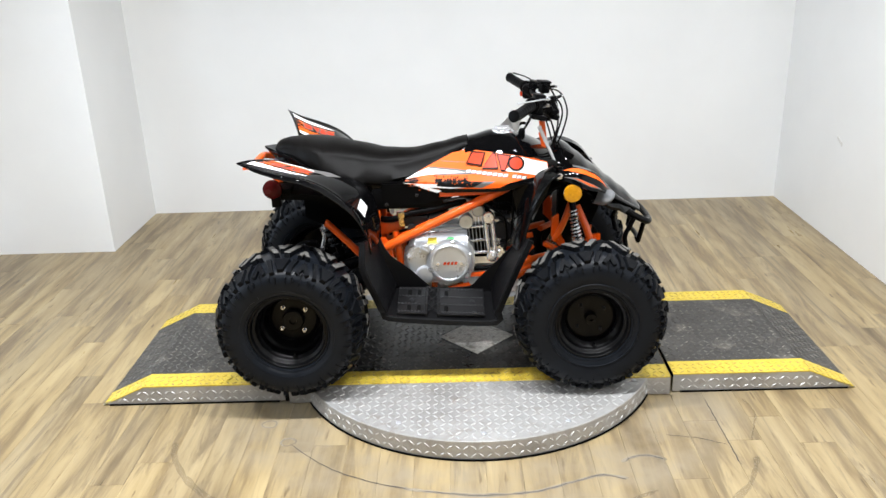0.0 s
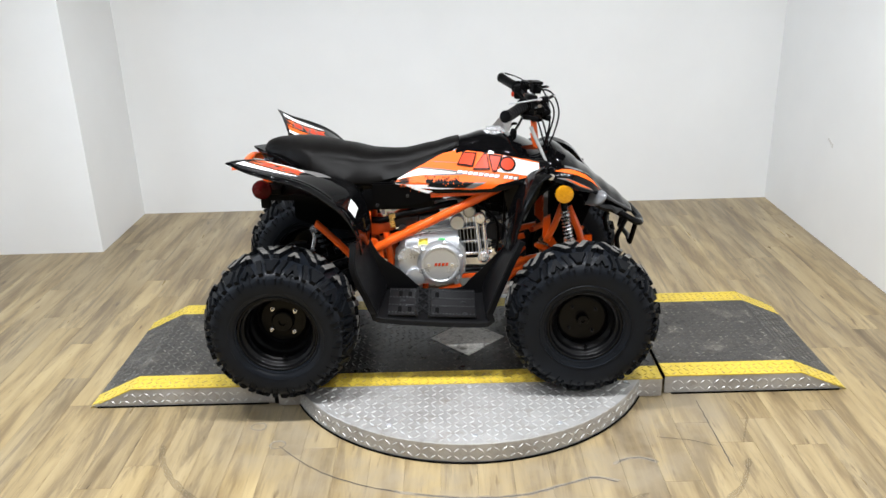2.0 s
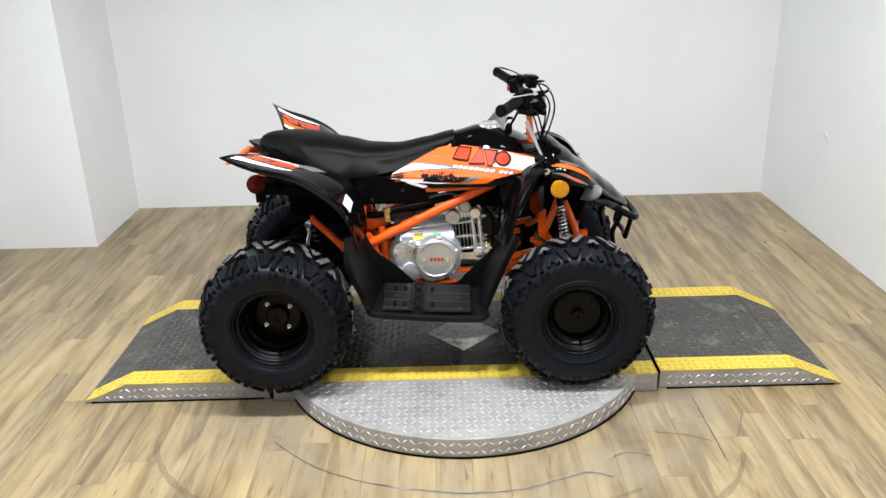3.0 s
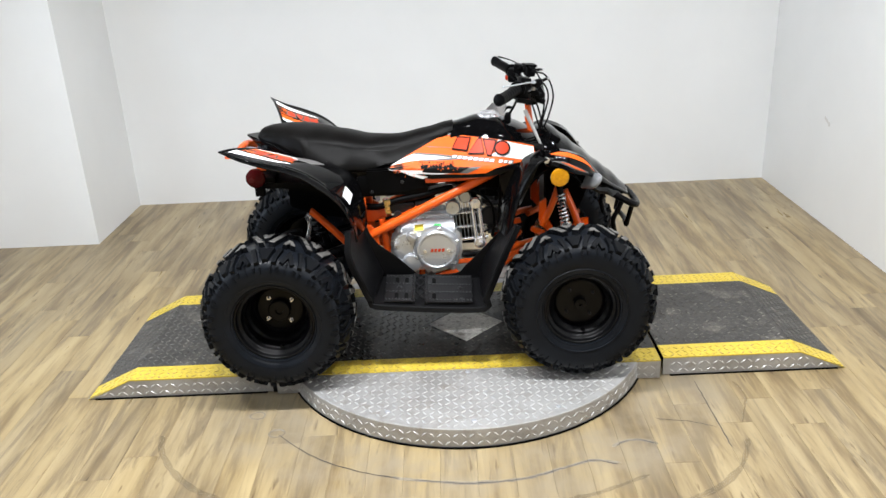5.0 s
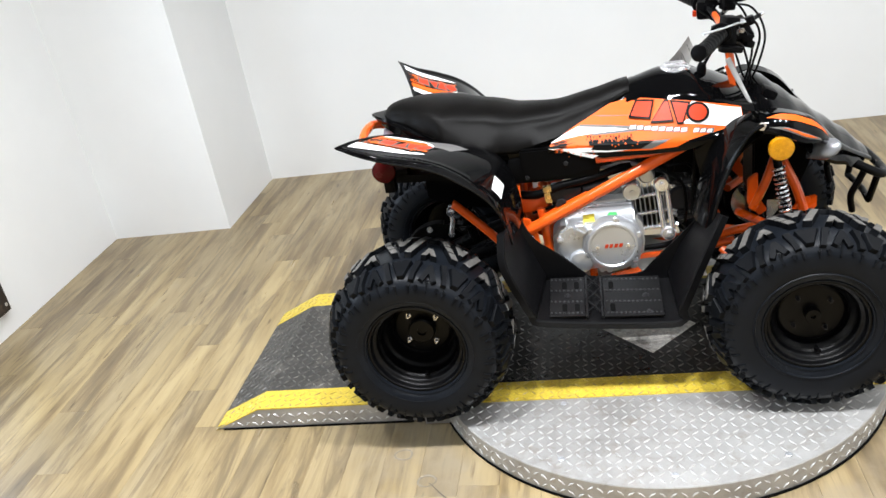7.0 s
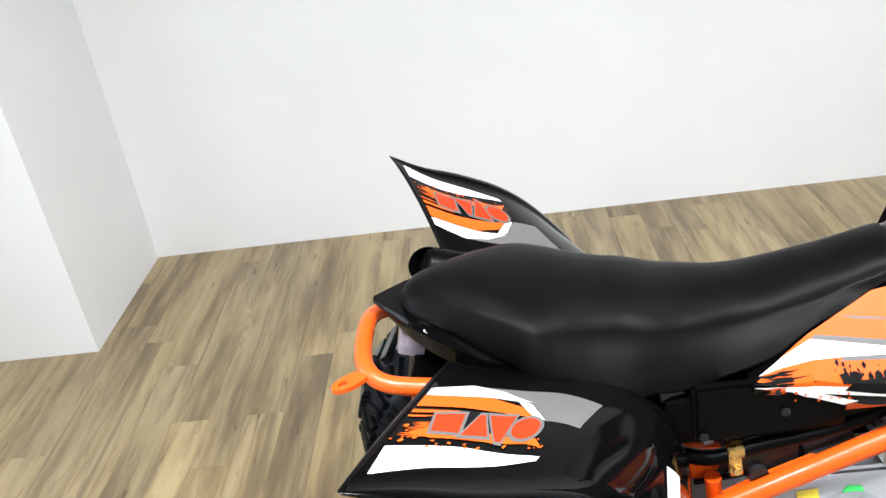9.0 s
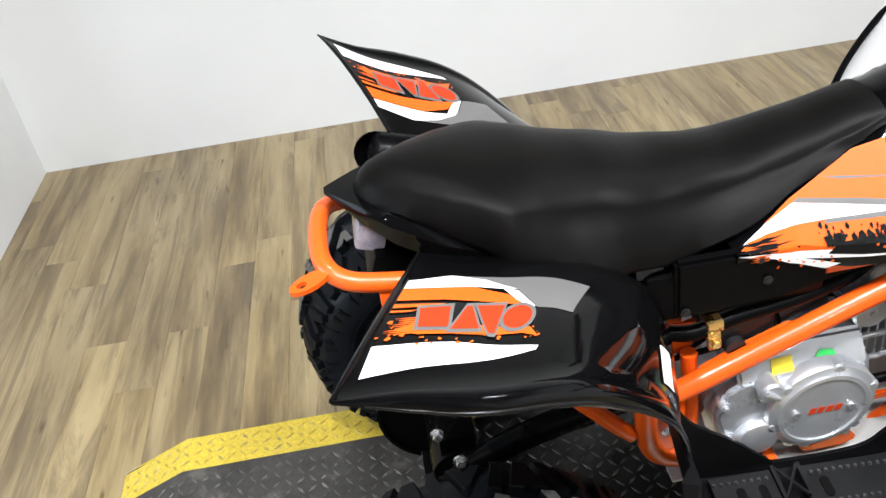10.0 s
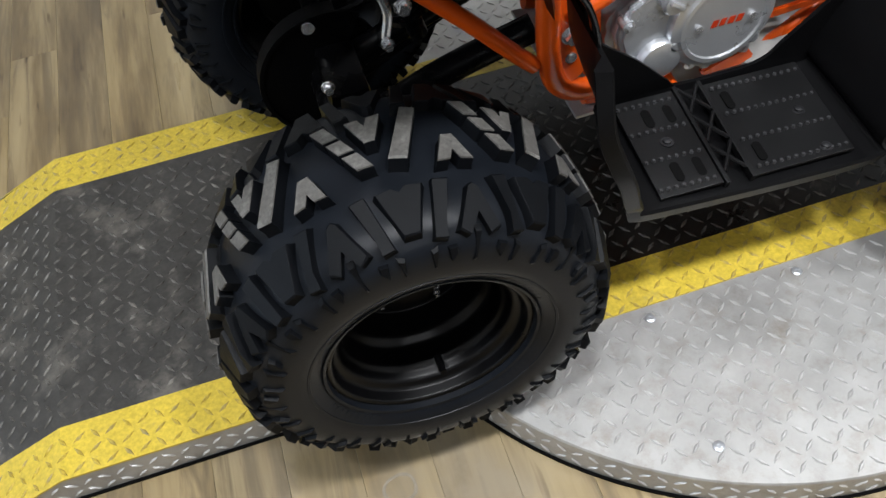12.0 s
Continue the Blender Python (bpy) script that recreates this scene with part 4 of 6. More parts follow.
fender_graphics = [("graphic_grey", G_GREY, 0.0006, [[(0.130, 0.800), (0.300, 0.785), (0.457, 0.735), (0.422, 0.455), (0.330, 0.495), (0.279, 0.675), (0.200, 0.765)]]),
                   ("graphic_white", G_WHITE, 0.0010, [[(0.020, 0.300), (0.180, 0.285), (0.343, 0.208), (0.338, 0.180), (0.220, 0.150), (0.030, 0.100)], [(0.017, 0.760), (0.115, 0.805), (0.200, 0.765), (0.279, 0.675), (0.175, 0.706), (0.017, 0.700)], [(0.243, 0.690), (0.280, 0.660), (0.326, 0.500), (0.297, 0.530)]]),
                   ("graphic_orange", G_ORANGE, 0.0014, [[(0.017, 0.694), (0.175, 0.702), (0.256, 0.636), (0.300, 0.530), (0.220, 0.575), (0.126, 0.600), (0.017, 0.606)], [(0.017, 0.580), (0.130, 0.570), (0.105, 0.552), (0.017, 0.552)], [(0.017, 0.534), (0.075, 0.530), (0.058, 0.518), (0.017, 0.520)]])]
for far in (False, True):
    def on_fender(u, v, k, side=far):
        return fender_at(u, v, k, side)
    for name, m, lift, polys in fender_graphics:
        decal(name, polys, on_fender, m, quad, lift)
    decal("graphic_splash", splatter(0.020, 0.10, 0.34, 0.46, 10, 0.010, 1.6) + splatter(0.10, 0.34, 0.275, 0.345, 26, 0.0055, 2.2) + streaks(0.018, 0.09, 0.36, 0.48, 9)
          + [[(0.045, 0.398), (0.085, 0.440), (0.200, 0.405), (0.318, 0.350), (0.340, 0.270), (0.300, 0.312), (0.252, 0.322), (0.160, 0.344), (0.098, 0.352)]], on_fender, G_ORANGE, quad, 0.0012, "orange ink splash", 2, True)
    decal("logo_outline", mark_shapes(FENDER_MARK, 0.0085, 0.024), on_fender, G_GREY, quad, 0.0018, "grey edged maker's mark", 2, True)
    decal("logo", mark_shapes(FENDER_MARK, 0, 0), on_fender, G_RED, quad, 0.0022, "red maker's mark as plain shapes", 2, True)
    decal("white_diamond", [[(0.648, 0.48), (0.717, 0.55), (0.778, 0.21), (0.706, 0.16)]], lambda u, v, k, side=far: fender_at(u, v, 0, side) + Vector((0.0012, -0.0016 if not side else 0.0016, 0.0008)), G_WHITE, quad, 0.0016, "white diamond sticker")

# tank cover with side panels
TANK_TOP = [(0.04, 0.706), (0.10, 0.732), (0.16, 0.756), (0.22, 0.790), (0.262, 0.815), (0.34, 0.834), (0.40, 0.832), (0.46, 0.806), (0.54, 0.770), (0.58, 0.752)]
TANK_LOW = [(0.04, 0.700), (0.10, 0.684), (0.18, 0.664), (0.24, 0.668), (0.37, 0.672), (0.49, 0.706), (0.54, 0.726), (0.58, 0.735)]


PANEL_LEAN = [(0.04, 0.9), (0.16, 1.1), (0.27, 1.15), (0.36, 0.85), (0.46, 0.50), (0.58, 0.35)]


def panel_point(x, z, lift=0.0, far=False):
    """A place on the side panel, which leans in towards the top; z counts along the lean."""
    k = lerp_table(PANEL_LEAN, x)
    z -= 0.23 * max(0.0, z - 0.70) * k / (1 + 0.23 * k)
    y = 2.744 + k * max(0.0, z - 0.70) + 2.0 * max(0.0, 0.70 - z) ** 2 + min(0.045, 0.30 * max(0.0, 0.40 - x) ** 1.5) + 0.55 * max(0.0, x - 0.46) ** 1.4
    y -= lift * 1.2
    z += lift * 0.6 * k
    return Vector((x, 2 * CY - y if far else y, z))


def tank_ring(x):
    top, low = lerp_table(TANK_TOP, x), lerp_table(TANK_LOW, x)
    sh = top - 0.018
    side = [panel_point(x, z) for z in (low + (sh - low) * k / 22 for k in range(23))]
    y0, z0 = side[-1].y, side[-1].z
    peak = max(top + 0.004, z0 + 0.016)
    crown = [Vector((x, y0 + (CY - y0) * a, z0 + (peak - z0) * b)) for a, b in ((0.14, 0.30), (0.30, 0.58), (0.48, 0.80), (0.70, 0.95), (1.0, 1.0))]
    half = [Vector((x, 2.84, low)), *side, *crown]
    return half + [Vector((v.x, 2 * CY - v.y, v.z)) for v in half[::-1][1:]]


bm = bmesh.new()
loft(bm, [tank_ring(0.04 + 0.54 * k / 60) for k in range(61)])
part("tank_cover", bm, GLOSS, quad, "glossy black tank cover with orange and white graphics", 40)
panel_graphics = [
    ("graphic_orange", G_ORANGE, 0.0008, 4, [[(0.045, 0.706), (0.081, 0.731), (0.147, 0.768), (0.205, 0.801), (0.259, 0.813), (0.300, 0.809), (0.300, 0.681), (0.183, 0.681), (0.110, 0.690)],
                                             [(0.300, 0.809), (0.391, 0.797), (0.482, 0.779), (0.516, 0.767), (0.519, 0.741), (0.480, 0.721), (0.434, 0.711), (0.387, 0.700), (0.359, 0.685), (0.300, 0.681)]]),
    ("graphic_white", G_WHITE, 0.0013, 3, [[(0.404, 0.794), (0.515, 0.764), (0.517, 0.739), (0.484, 0.724), (0.425, 0.735), (0.372, 0.742), (0.392, 0.752), (0.386, 0.772)], [(0.048, 0.712), (0.081, 0.7305), (0.121, 0.747), (0.215, 0.740), (0.248, 0.735), (0.155, 0.728), (0.080, 0.719)],
                                           [(0.040, 0.699), (0.070, 0.697), (0.107, 0.693), (0.190, 0.694), (0.250, 0.685), (0.200, 0.680), (0.111, 0.681)], [(0.080, 0.691), (0.168, 0.671), (0.152, 0.663), (0.107, 0.676)]]),
    ("graphic_grey", G_GREY, 0.0011, 3, [[(0.121, 0.7475), (0.128, 0.752), (0.204, 0.748), (0.260, 0.742), (0.345, 0.738), (0.260, 0.734), (0.215, 0.740)], [(0.155, 0.728), (0.248, 0.735), (0.300, 0.733), (0.250, 0.729), (0.150, 0.7235)], [(0.160, 0.774), (0.290, 0.768), (0.180, 0.770)], [(0.272, 0.685), (0.306, 0.7055), (0.346, 0.707), (0.299, 0.684)]]),
    ("graphic_black", G_BLACK, 0.0015, 3, [[(0.150, 0.687), (0.160, 0.703), (0.203, 0.707), (0.306, 0.7055), (0.272, 0.685), (0.190, 0.684)], [(0.045, 0.711), (0.102, 0.716), (0.062, 0.708)], [(0.040, 0.704), (0.112, 0.708), (0.060, 0.700)]]),
]


for far in (False, True):
    def on_panel(x, z, lift, side=far):
        return panel_point(x, z, lift, side)
    for name, m, lift, cuts, polys in panel_graphics:
        decal(name, polys, on_panel, m, quad, lift, "", cuts)
    decal("graphic_splash", splatter(0.145, 0.255, 0.699, 0.710, 60, 0.0050, 1.3) + splatter(0.135, 0.255, 0.706, 0.722, 46, 0.0026, 1.8) + streaks(0.048, 0.090, 0.698, 0.716, 5), on_panel, G_BLACK, quad, 0.0017, "black ink splash", 2, True)
    decal("graphic_drips", splatter(0.20, 0.27, 0.694, 0.706, 8, 0.003) + splatter(0.08, 0.17, 0.668, 0.690, 12, 0.0026) + streaks(0.046, 0.080, 0.685, 0.697, 3), on_panel, G_ORANGE, quad, 0.0019, "orange ink drips", 2, True)
    decal("logo_outline", mark_shapes(TANK_MARK, 0.0056, 0.0054), on_panel, G_BLACK, quad, 0.0042, "dark edged maker's mark", 3, True)
    decal("logo", mark_shapes(TANK_MARK, 0, 0), on_panel, G_RED, quad, 0.0047, "red maker's mark as plain shapes", 3, True)
    decal("lettering_bars", letter_blocks(0.250, 0.388, 0.7350, 0.7430, 8, 0.003, 0.004, 0.0018) + letter_blocks(0.400, 0.446, 0.7190, 0.7270, 3, 0.003, 0.004, 0.0022), on_panel, G_WHITE, quad, 0.0024, "white lettering as plain bars", 2, True)
    decal("lettering_shade", letter_blocks(0.2485, 0.3865, 0.7330, 0.7450, 8, 0.003, 0.001, 0.0018) + letter_blocks(0.3985, 0.4475, 0.7170, 0.7290, 3, 0.003, 0.001, 0.0022), on_panel, G_GREY, quad, 0.0019, "", 2, True)

# fuel cap
bm = bmesh.new()
revolve(bm, [(0.0, 0.0), (0.040, 0.0), (0.041, 0.010), (0.036, 0.014), (0.034, 0.020), (0.028, 0.023), (0.0, 0.024)], (0.378, CY, 0.822), "Z", 36)
block(bm, (0.378, CY, 0.848), (0.050, 0.010, 0.008), 0.003)
part("fuel_cap", bm, CHROME, quad, "bright fuel filler cap", 30)
bm = bmesh.new()
tube(bm, [(0.443, CY - 0.012, 0.804), (0.443, CY - 0.014, 0.814), (0.444, CY - 0.015, 0.830), (0.446, CY - 0.016, 0.841), (0.447, CY - 0.016, 0.844)], [0.0125, 0.0120, 0.0120, 0.0095, 0.004], 14, 3)
tube(bm, [(0.450, CY - 0.016, 0.838), (0.466, CY - 0.018, 0.866), (0.480, CY - 0.020, 0.895)], 0.0042, 8)
part("breather_hose", bm, MATTE, quad, "black fuel cap hose")

# dashboard and hood
def hood_ring(s):
    """s from the steering column to the nose."""
    x = 0.520 + 0.340 * s
    top = lerp_table([(0.520, 0.780), (0.572, 0.796), (0.594, 0.786), (0.634, 0.754), (0.688, 0.707), (0.744, 0.661), (0.795, 0.622), (0.845, 0.575), (0.860, 0.552)], x)
    w = lerp_table([(0.520, 0.10), (0.572, 0.165), (0.630, 0.200), (0.690, 0.205), (0.768, 0.165), (0.815, 0.105), (0.845, 0.050), (0.860, 0.016)], x)
    drop = lerp_table([(0.520, 0.03), (0.572, 0.066), (0.630, 0.078), (0.690, 0.074), (0.768, 0.052), (0.815, 0.028), (0.844, 0.008)], x)
    half = [(0.0, 0.0), (0.22, -drop * 0.03), (0.42, -drop * 0.14), (0.62, -drop * 0.34), (0.80, -drop * 0.60), (0.92, -drop * 0.82), (1.0, -drop), (0.99, -drop - 0.010), (0.9, -drop * 0.85 - 0.008), (0.5, -drop * 0.35 - 0.008), (0.0, -0.008)]
    near = [Vector((x, CY - a * w, top + b)) for a, b in half]
    return near + [Vector((v.x, 2 * CY - v.y, v.z)) for v in near[::-1][1:-1]]


bm = bmesh.new()
loft(bm, [hood_ring(k / 26) for k in range(27)])
part("hood", bm, GLOSS, quad, "glossy black pointed front cowl", 45)


# front mudguard wings over the wheels
W_TOP = [(0.545, 2.722, 0.752), (0.590, 2.705, 0.760), (0.640, 2.705, 0.747), (0.680, 2.722, 0.722), (0.720, 2.760, 0.672), (0.770, 2.800, 0.622), (0.845, 2.855, 0.566)]
W_LOW = [(0.545, 2.700, 0.716), (0.590, 2.672, 0.712), (0.640, 2.672, 0.690), (0.682, 2.695, 0.678), (0.722, 2.745, 0.642), (0.772, 2.792, 0.606), (0.842, 2.850, 0.558)]
w_lines = [smooth_line(k, 5) for k in (W_TOP, W_LOW)]


def wing_at(u, v, lift=0.0, far=False):
    n = len(w_lines[0]) - 1
    s = min(max(u, 0), 1) * n
    j = min(int(s), n - 1)
    a, b = (k[j].lerp(k[j + 1], s - j) for k in w_lines)
    p = a.lerp(b, v) + Vector((0, -0.010 * math.sin(math.pi * v) - lift, lift * 0.5))
    return Vector((p.x, 2 * CY - p.y, p.z)) if far else p


def wing(bm):
    rings = []
    for k in range(31):
        u = k / 30
        face = [wing_at(u, j / 5) for j in range(6)]
        inner = [wing_at(u, 0) + Vector((0, 0.05 * (1 - 0.4 * u), -0.004)), wing_at(u, 0) + Vector((0, 0.05 * (1 - 0.4 * u), -0.012))]
        back = [p + Vector((0, 0.008, -0.004)) for p in face[::-1]]
        rings.append([inner[0], *face, *back, inner[1]])
    loft(bm, rings)


both("front_fender", wing, GLOSS, "glossy black front mudguard with orange stripes", smooth=40)
for far in (False, True):
    def on_wing(u, v, lift, side=far):
        return wing_at(u, v, lift, side)
    decal("stripe_orange", [[(0.05, 0.16), (0.14, 0.06), (0.26, 0.03), (0.42, 0.08), (0.56, 0.22), (0.62, 0.34), (0.46, 0.30), (0.30, 0.24), (0.16, 0.26)]], on_wing, G_ORANGE, quad, 0.0015, "orange stripe", 3)
    decal("stripe_grey", [[(0.06, 0.62), (0.20, 0.54), (0.36, 0.60), (0.48, 0.76), (0.50, 0.88), (0.34, 0.80), (0.20, 0.72)]], on_wing, G_GREY, quad, 0.0015, "grey stripe", 3)
    decal("stripe_red", [[(0.16, 0.60), (0.26, 0.59), (0.38, 0.67), (0.46, 0.80), (0.32, 0.73)]], on_wing, G_ORANGE, quad, 0.0032, "orange stripe", 3)


# rear edge of the front mudguard, running down to the foot guard
def guard_leg(bm):
    outer = smooth_line([(0.545, 2.668, 0.745), (0.514, 2.662, 0.728), (0.484, 2.658, 0.684), (0.456, 2.655, 0.622), (0.434, 2.652, 0.550), (0.424, 2.650, 0.500)], 5)
    rings = []
    for k, p in enumerate(outer):
        w = 0.085 + 0.02 * k / len(outer)
        rings.append([p, p + Vector((-0.004, -0.003, -0.002)), p + Vector((-0.010, 0.002, -0.004)), p + Vector((-0.030, w * 0.6, -0.004)), p + Vector((-0.034, w, 0.0)), p + Vector((-0.028, w, 0.002)), p + Vector((-0.022, w * 0.5, 0.0)), p + Vector((-0.003, 0.006, 0.0))])
    loft(bm, rings)


LEG_EDGE = [(0.545, 2.667, 0.746), (0.514, 2.660, 0.729), (0.484, 2.656, 0.685), (0.456, 2.653, 0.623), (0.434, 2.650, 0.551), (0.424, 2.648, 0.501)]
both("edge_bead", lambda bm: tube(bm, LEG_EDGE, 0.0046, 8), EDGE, "rolled glossy edge of the mudguard")
both("fender_leg", guard_leg, GLOSS, "glossy black lower edge of the front mudguard", smooth=50)


def side_shroud(bm):
    slab(bm, [(0.425, 0.560), (0.450, 0.555), (0.505, 0.640), (0.540, 0.725), (0.500, 0.722), (0.440, 0.690), (0.400, 0.672), (0.405, 0.640)], (0, 2.752, 0), (1, 0, 0), (0, 0, 1), -0.010, 0.003)
    block(bm, (0.520, 2.735, 0.735), (0.045, 0.030, 0.028), 0.006, (0, -35, 0))


both("side_shroud", side_shroud, GLOSS, "black side shroud behind the front wheel")
both("shroud_bolt", lambda bm: bolt(bm, (0.548, 2.695, 0.733), (0, -1, 0), 0.007, 0.005), CHROME, "bright bolt")


# inner wheel arch liner
def arch(bm):
    line = smooth_line([(0.470, 2.775, 0.560), (0.520, 2.775, 0.650), (0.600, 2.775, 0.690), (0.690, 2.785, 0.660), (0.745, 2.80, 0.600)], 5)
    loft(bm, [[p, p + Vector((0, 0.006, 0)), p + Vector((0, 0.10, 0.012)), p + Vector((0, 0.10, 0.004)), p + Vector((0, 0.0, -0.006))] for p in line])


both("arch_liner", arch, MATTE, "black inner wheel arch")
bm = bmesh.new()
slab(bm, [(0.560, 0.470), (0.660, 0.460), (0.690, 0.540), (0.720, 0.610), (0.690, 0.660), (0.560, 0.680)], (0, 2.862, 0), (1, 0, 0), (0, 0, 1), -0.136, 0.004)
part("front_inner_guard", bm, MATTE, quad, "black inner guard between the front wheels")


# reflectors and lamps
def disc_lens(bm, at, r, out=Vector((0, -1, 0)), dome=0.006):
    c = Vector(at)
    revolve(bm, [(r * 1.08, 0.010), (r * 1.08, 0.0), (r, -0.003), (r * 0.98, -0.003)], c, "Y", 32)
    revolve(bm, [(r * 0.98, -0.003), (r * 0.8, -0.003 - dome * 0.4), (r * 0.4, -0.003 - dome * 0.9), (r * 0.05, -0.003 - dome)], c, "Y", 32)


both("front_reflector", lambda bm: disc_lens(bm, (0.587, 2.672, 0.681), 0.027, dome=0.002), AMBER, "round amber side reflector")
bm = bmesh.new()
disc_lens(bm, (-0.381, 2.712, 0.711), 0.029)
part("rear_reflector", bm, RED_LENS, quad, "round dark red side reflector")
near_bracket = bmesh.new()
for at, size in (((-0.375, 2.735, 0.672), (0.030, 0.03, 0.05)), ((-0.352, 2.760, 0.700), (0.06, 0.07, 0.018))):
    block(near_bracket, at, size, 0.004)
part("reflector_bracket", near_bracket, MATTE, quad, "black reflector bracket")
both("reflector_bracket", lambda bm: block(bm, (0.587, 2.705, 0.665), (0.020, 0.05, 0.024), 0.004), MATTE, "black reflector bracket")


def headlight(bm):
    rings = []
    for k in range(9):
        a = k / 8 * math.pi / 2
        r = math.cos(a)
        c = Vector((0.702 + 0.022 * math.sin(a), 2.722 - 0.020 * math.sin(a), 0.650 + 0.004 * math.sin(a)))
        rings.append([c + Vector((0.012 * math.sin(w) * r, 0.021 * math.cos(w) * r, 0.026 * math.sin(w) * r)) for w in (6.283 * q / 20 for q in range(20))])
    rings = [[v - Vector((0.03, -0.02, 0)) for v in rings[0]]] + rings
    loft(bm, rings)


both("headlight", headlight, CLEAR, "clear rounded headlight", smooth=60)
bm = bmesh.new()
block(bm, (-0.392, CY, 0.748), (0.040, 0.085, 0.038), 0.008, (0, 18, 0))
part("tail_lamp", bm, PALE_LENS, quad, "pale lilac tail lamp under the tail")
bm = bmesh.new()
block(bm, (-0.372, CY, 0.700), (0.060, 0.12, 0.055), 0.008, (0, 18, 0))
part("tail_lamp_housing", bm, MATTE, quad, "black tail lamp housing")

# handlebar
def bar_turn(p):
    """The handlebar is turned a little to one side."""
    a = radians(-3)
    d = Vector(p) - Vector((0.535, CY, 0))
    return Vector((0.535 + d.x * math.cos(a) - d.y * math.sin(a), CY + d.x * math.sin(a) + d.y * math.cos(a), p[2]))


bm = bmesh.new()
tube(bm, [bar_turn(p) for p in ((0.415, 2.575, 0.955), (0.464, 2.68, 0.962), (0.492, 2.77, 0.946), (0.512, 2.85, 0.905), (0.522, 2.90, 0.893), (0.522, 2.96, 0.893), (0.512, 3.01, 0.905), (0.492, 3.09, 0.930), (0.464, 3.18, 0.942), (0.415, 3.285, 0.955))], 0.011, 12)
part("handlebar", bm, IRON, quad, "black steel handlebar")
bm = bmesh.new()
tube(bm, [bar_turn(p) for p in ((0.494, 2.79, 0.927), (0.494, 2.93, 0.929), (0.494, 3.07, 0.927))], 0.008, 10)
part("crossbar", bm, ORANGE, quad, "orange handlebar crossbar")
for sgn in (-1, 1):
    def hb(x, y, z):
        return bar_turn((x, CY + sgn * y, z))
    bm = bmesh.new()
    rise = -0.012 * sgn
    tube(bm, [hb(0.410, 0.364, 0.9556), hb(0.414, 0.357, 0.955), hb(0.427, 0.33, 0.952 + rise * 0.2), hb(0.448, 0.285, 0.951 + rise * 0.6), hb(0.468, 0.243, 0.950 + rise)], [0.016, 0.0190, 0.0160] + [0.0172, 0.0162] * 11, 16, 14)
    revolve(bm, [(0.0235, -0.004), (0.0250, 0.0), (0.0235, 0.004), (0.0170, 0.005), (0.0170, -0.005)], hb(0.470, 0.238, 0.950 + rise), "Y", 24, closed=True)
    part("grip", bm, MATTE, quad, "ribbed black rubber grip", 40)
    bm = bmesh.new()
    c = hb(0.478, 0.215, 0.940 + rise)
    block(bm, c, (0.045, 0.050, 0.050), 0.010, (0, 0, -sgn * 14))
    block(bm, c + Vector((0.015, -sgn * 0.012, 0.026)), (0.034, 0.040, 0.028), 0.006, (0, 10, -sgn * 14))
    part("switch_box", bm, MATTE, quad, "black handlebar switch box")
    bm = bmesh.new()
    if sgn > 0:
        block(bm, c + Vector((-0.026, 0.018, -0.012)), (0.012, 0.018, 0.016), 0.003)
        part("kill_button", bm, G_RED, quad, "red stop button")
    else:
        block(bm, c + Vector((0.010, -0.030, -0.026)), (0.052, 0.020, 0.014), 0.004, (0, 12, 18))
        part("thumb_throttle", bm, MATTE, quad, "black thumb throttle")
    bm = bmesh.new()
    tube(bm, [hb(0.524, 0.180, 0.956 + rise), hb(0.506, 0.225, 0.966 + rise), hb(0.470, 0.280, 0.976 + rise * 0.6), hb(0.424, 0.322, 0.982 + rise * 0.3)], [0.0034, 0.0026, 0.0023, 0.0022, 0.0030], 8)
    bolt(bm, hb(0.522, 0.184, 0.959 + rise), (0, 0, 1), 0.006, 0.005)
    part("brake_lever", bm, ALLOY if sgn < 0 else IRON, quad, "bare alloy brake lever" if sgn < 0 else "black brake lever")
for sgn in (-1, 1):
    bm = bmesh.new()
    p = bar_turn((0.508, CY + sgn * 0.165, 0.944 - 0.010 * sgn))
    revolve(bm, [(0.0125, -0.012), (0.0190, -0.012), (0.0190, 0.012), (0.0125, 0.012)], p, "Y", 20, closed=True)
    block(bm, p + Vector((0.026, 0, 0.012)), (0.036, 0.022, 0.020), 0.004, (0, -15, 0))
    rod(bm, p + Vector((0.030, 0.010 * sgn, 0.014)), p + Vector((0.058, -0.016 * sgn, 0.020)), 0.0050, 10)
    perch = part("lever_perch", bm, IRON, quad, "black lever perch clamped to the bar")
    bm = bmesh.new()
    rod(bm, p + Vector((0.044, -0.004 * sgn, 0.017)), p + Vector((0.066, -0.022 * sgn, 0.021)), 0.0042, 8)
    part("cable_adjuster", bm, CHROME, perch, "bright cable adjuster")
    bm = bmesh.new()
    bolt(bm, p + Vector((0.014, -0.013, -0.004)), (0, -1, 0), 0.0042, 0.005)
    part("perch_bolt", bm, CHROME, perch, "bright perch bolt")
bm = bmesh.new()
for k, (dx, dz) in enumerate(((0.0, 0.0), (0.012, -0.014), (-0.010, -0.022), (0.020, -0.034))):
    block(bm, bar_turn((0.532 + dx, CY - 0.075 + 0.012 * k, 0.918 + dz)), (0.026, 0.030, 0.018), 0.004, (0, -20 + 14 * k, 10 * k))
part("wiring_plug", bm, MATTE, quad, "black wiring plugs below the bar")
bm = bmesh.new()
c = bar_turn((0.528, CY + 0.15, 0.960))
block(bm, c - Vector((0, 0, 0.010)), (0.032, 0.044, 0.034), 0.006, (0, 6, 12))
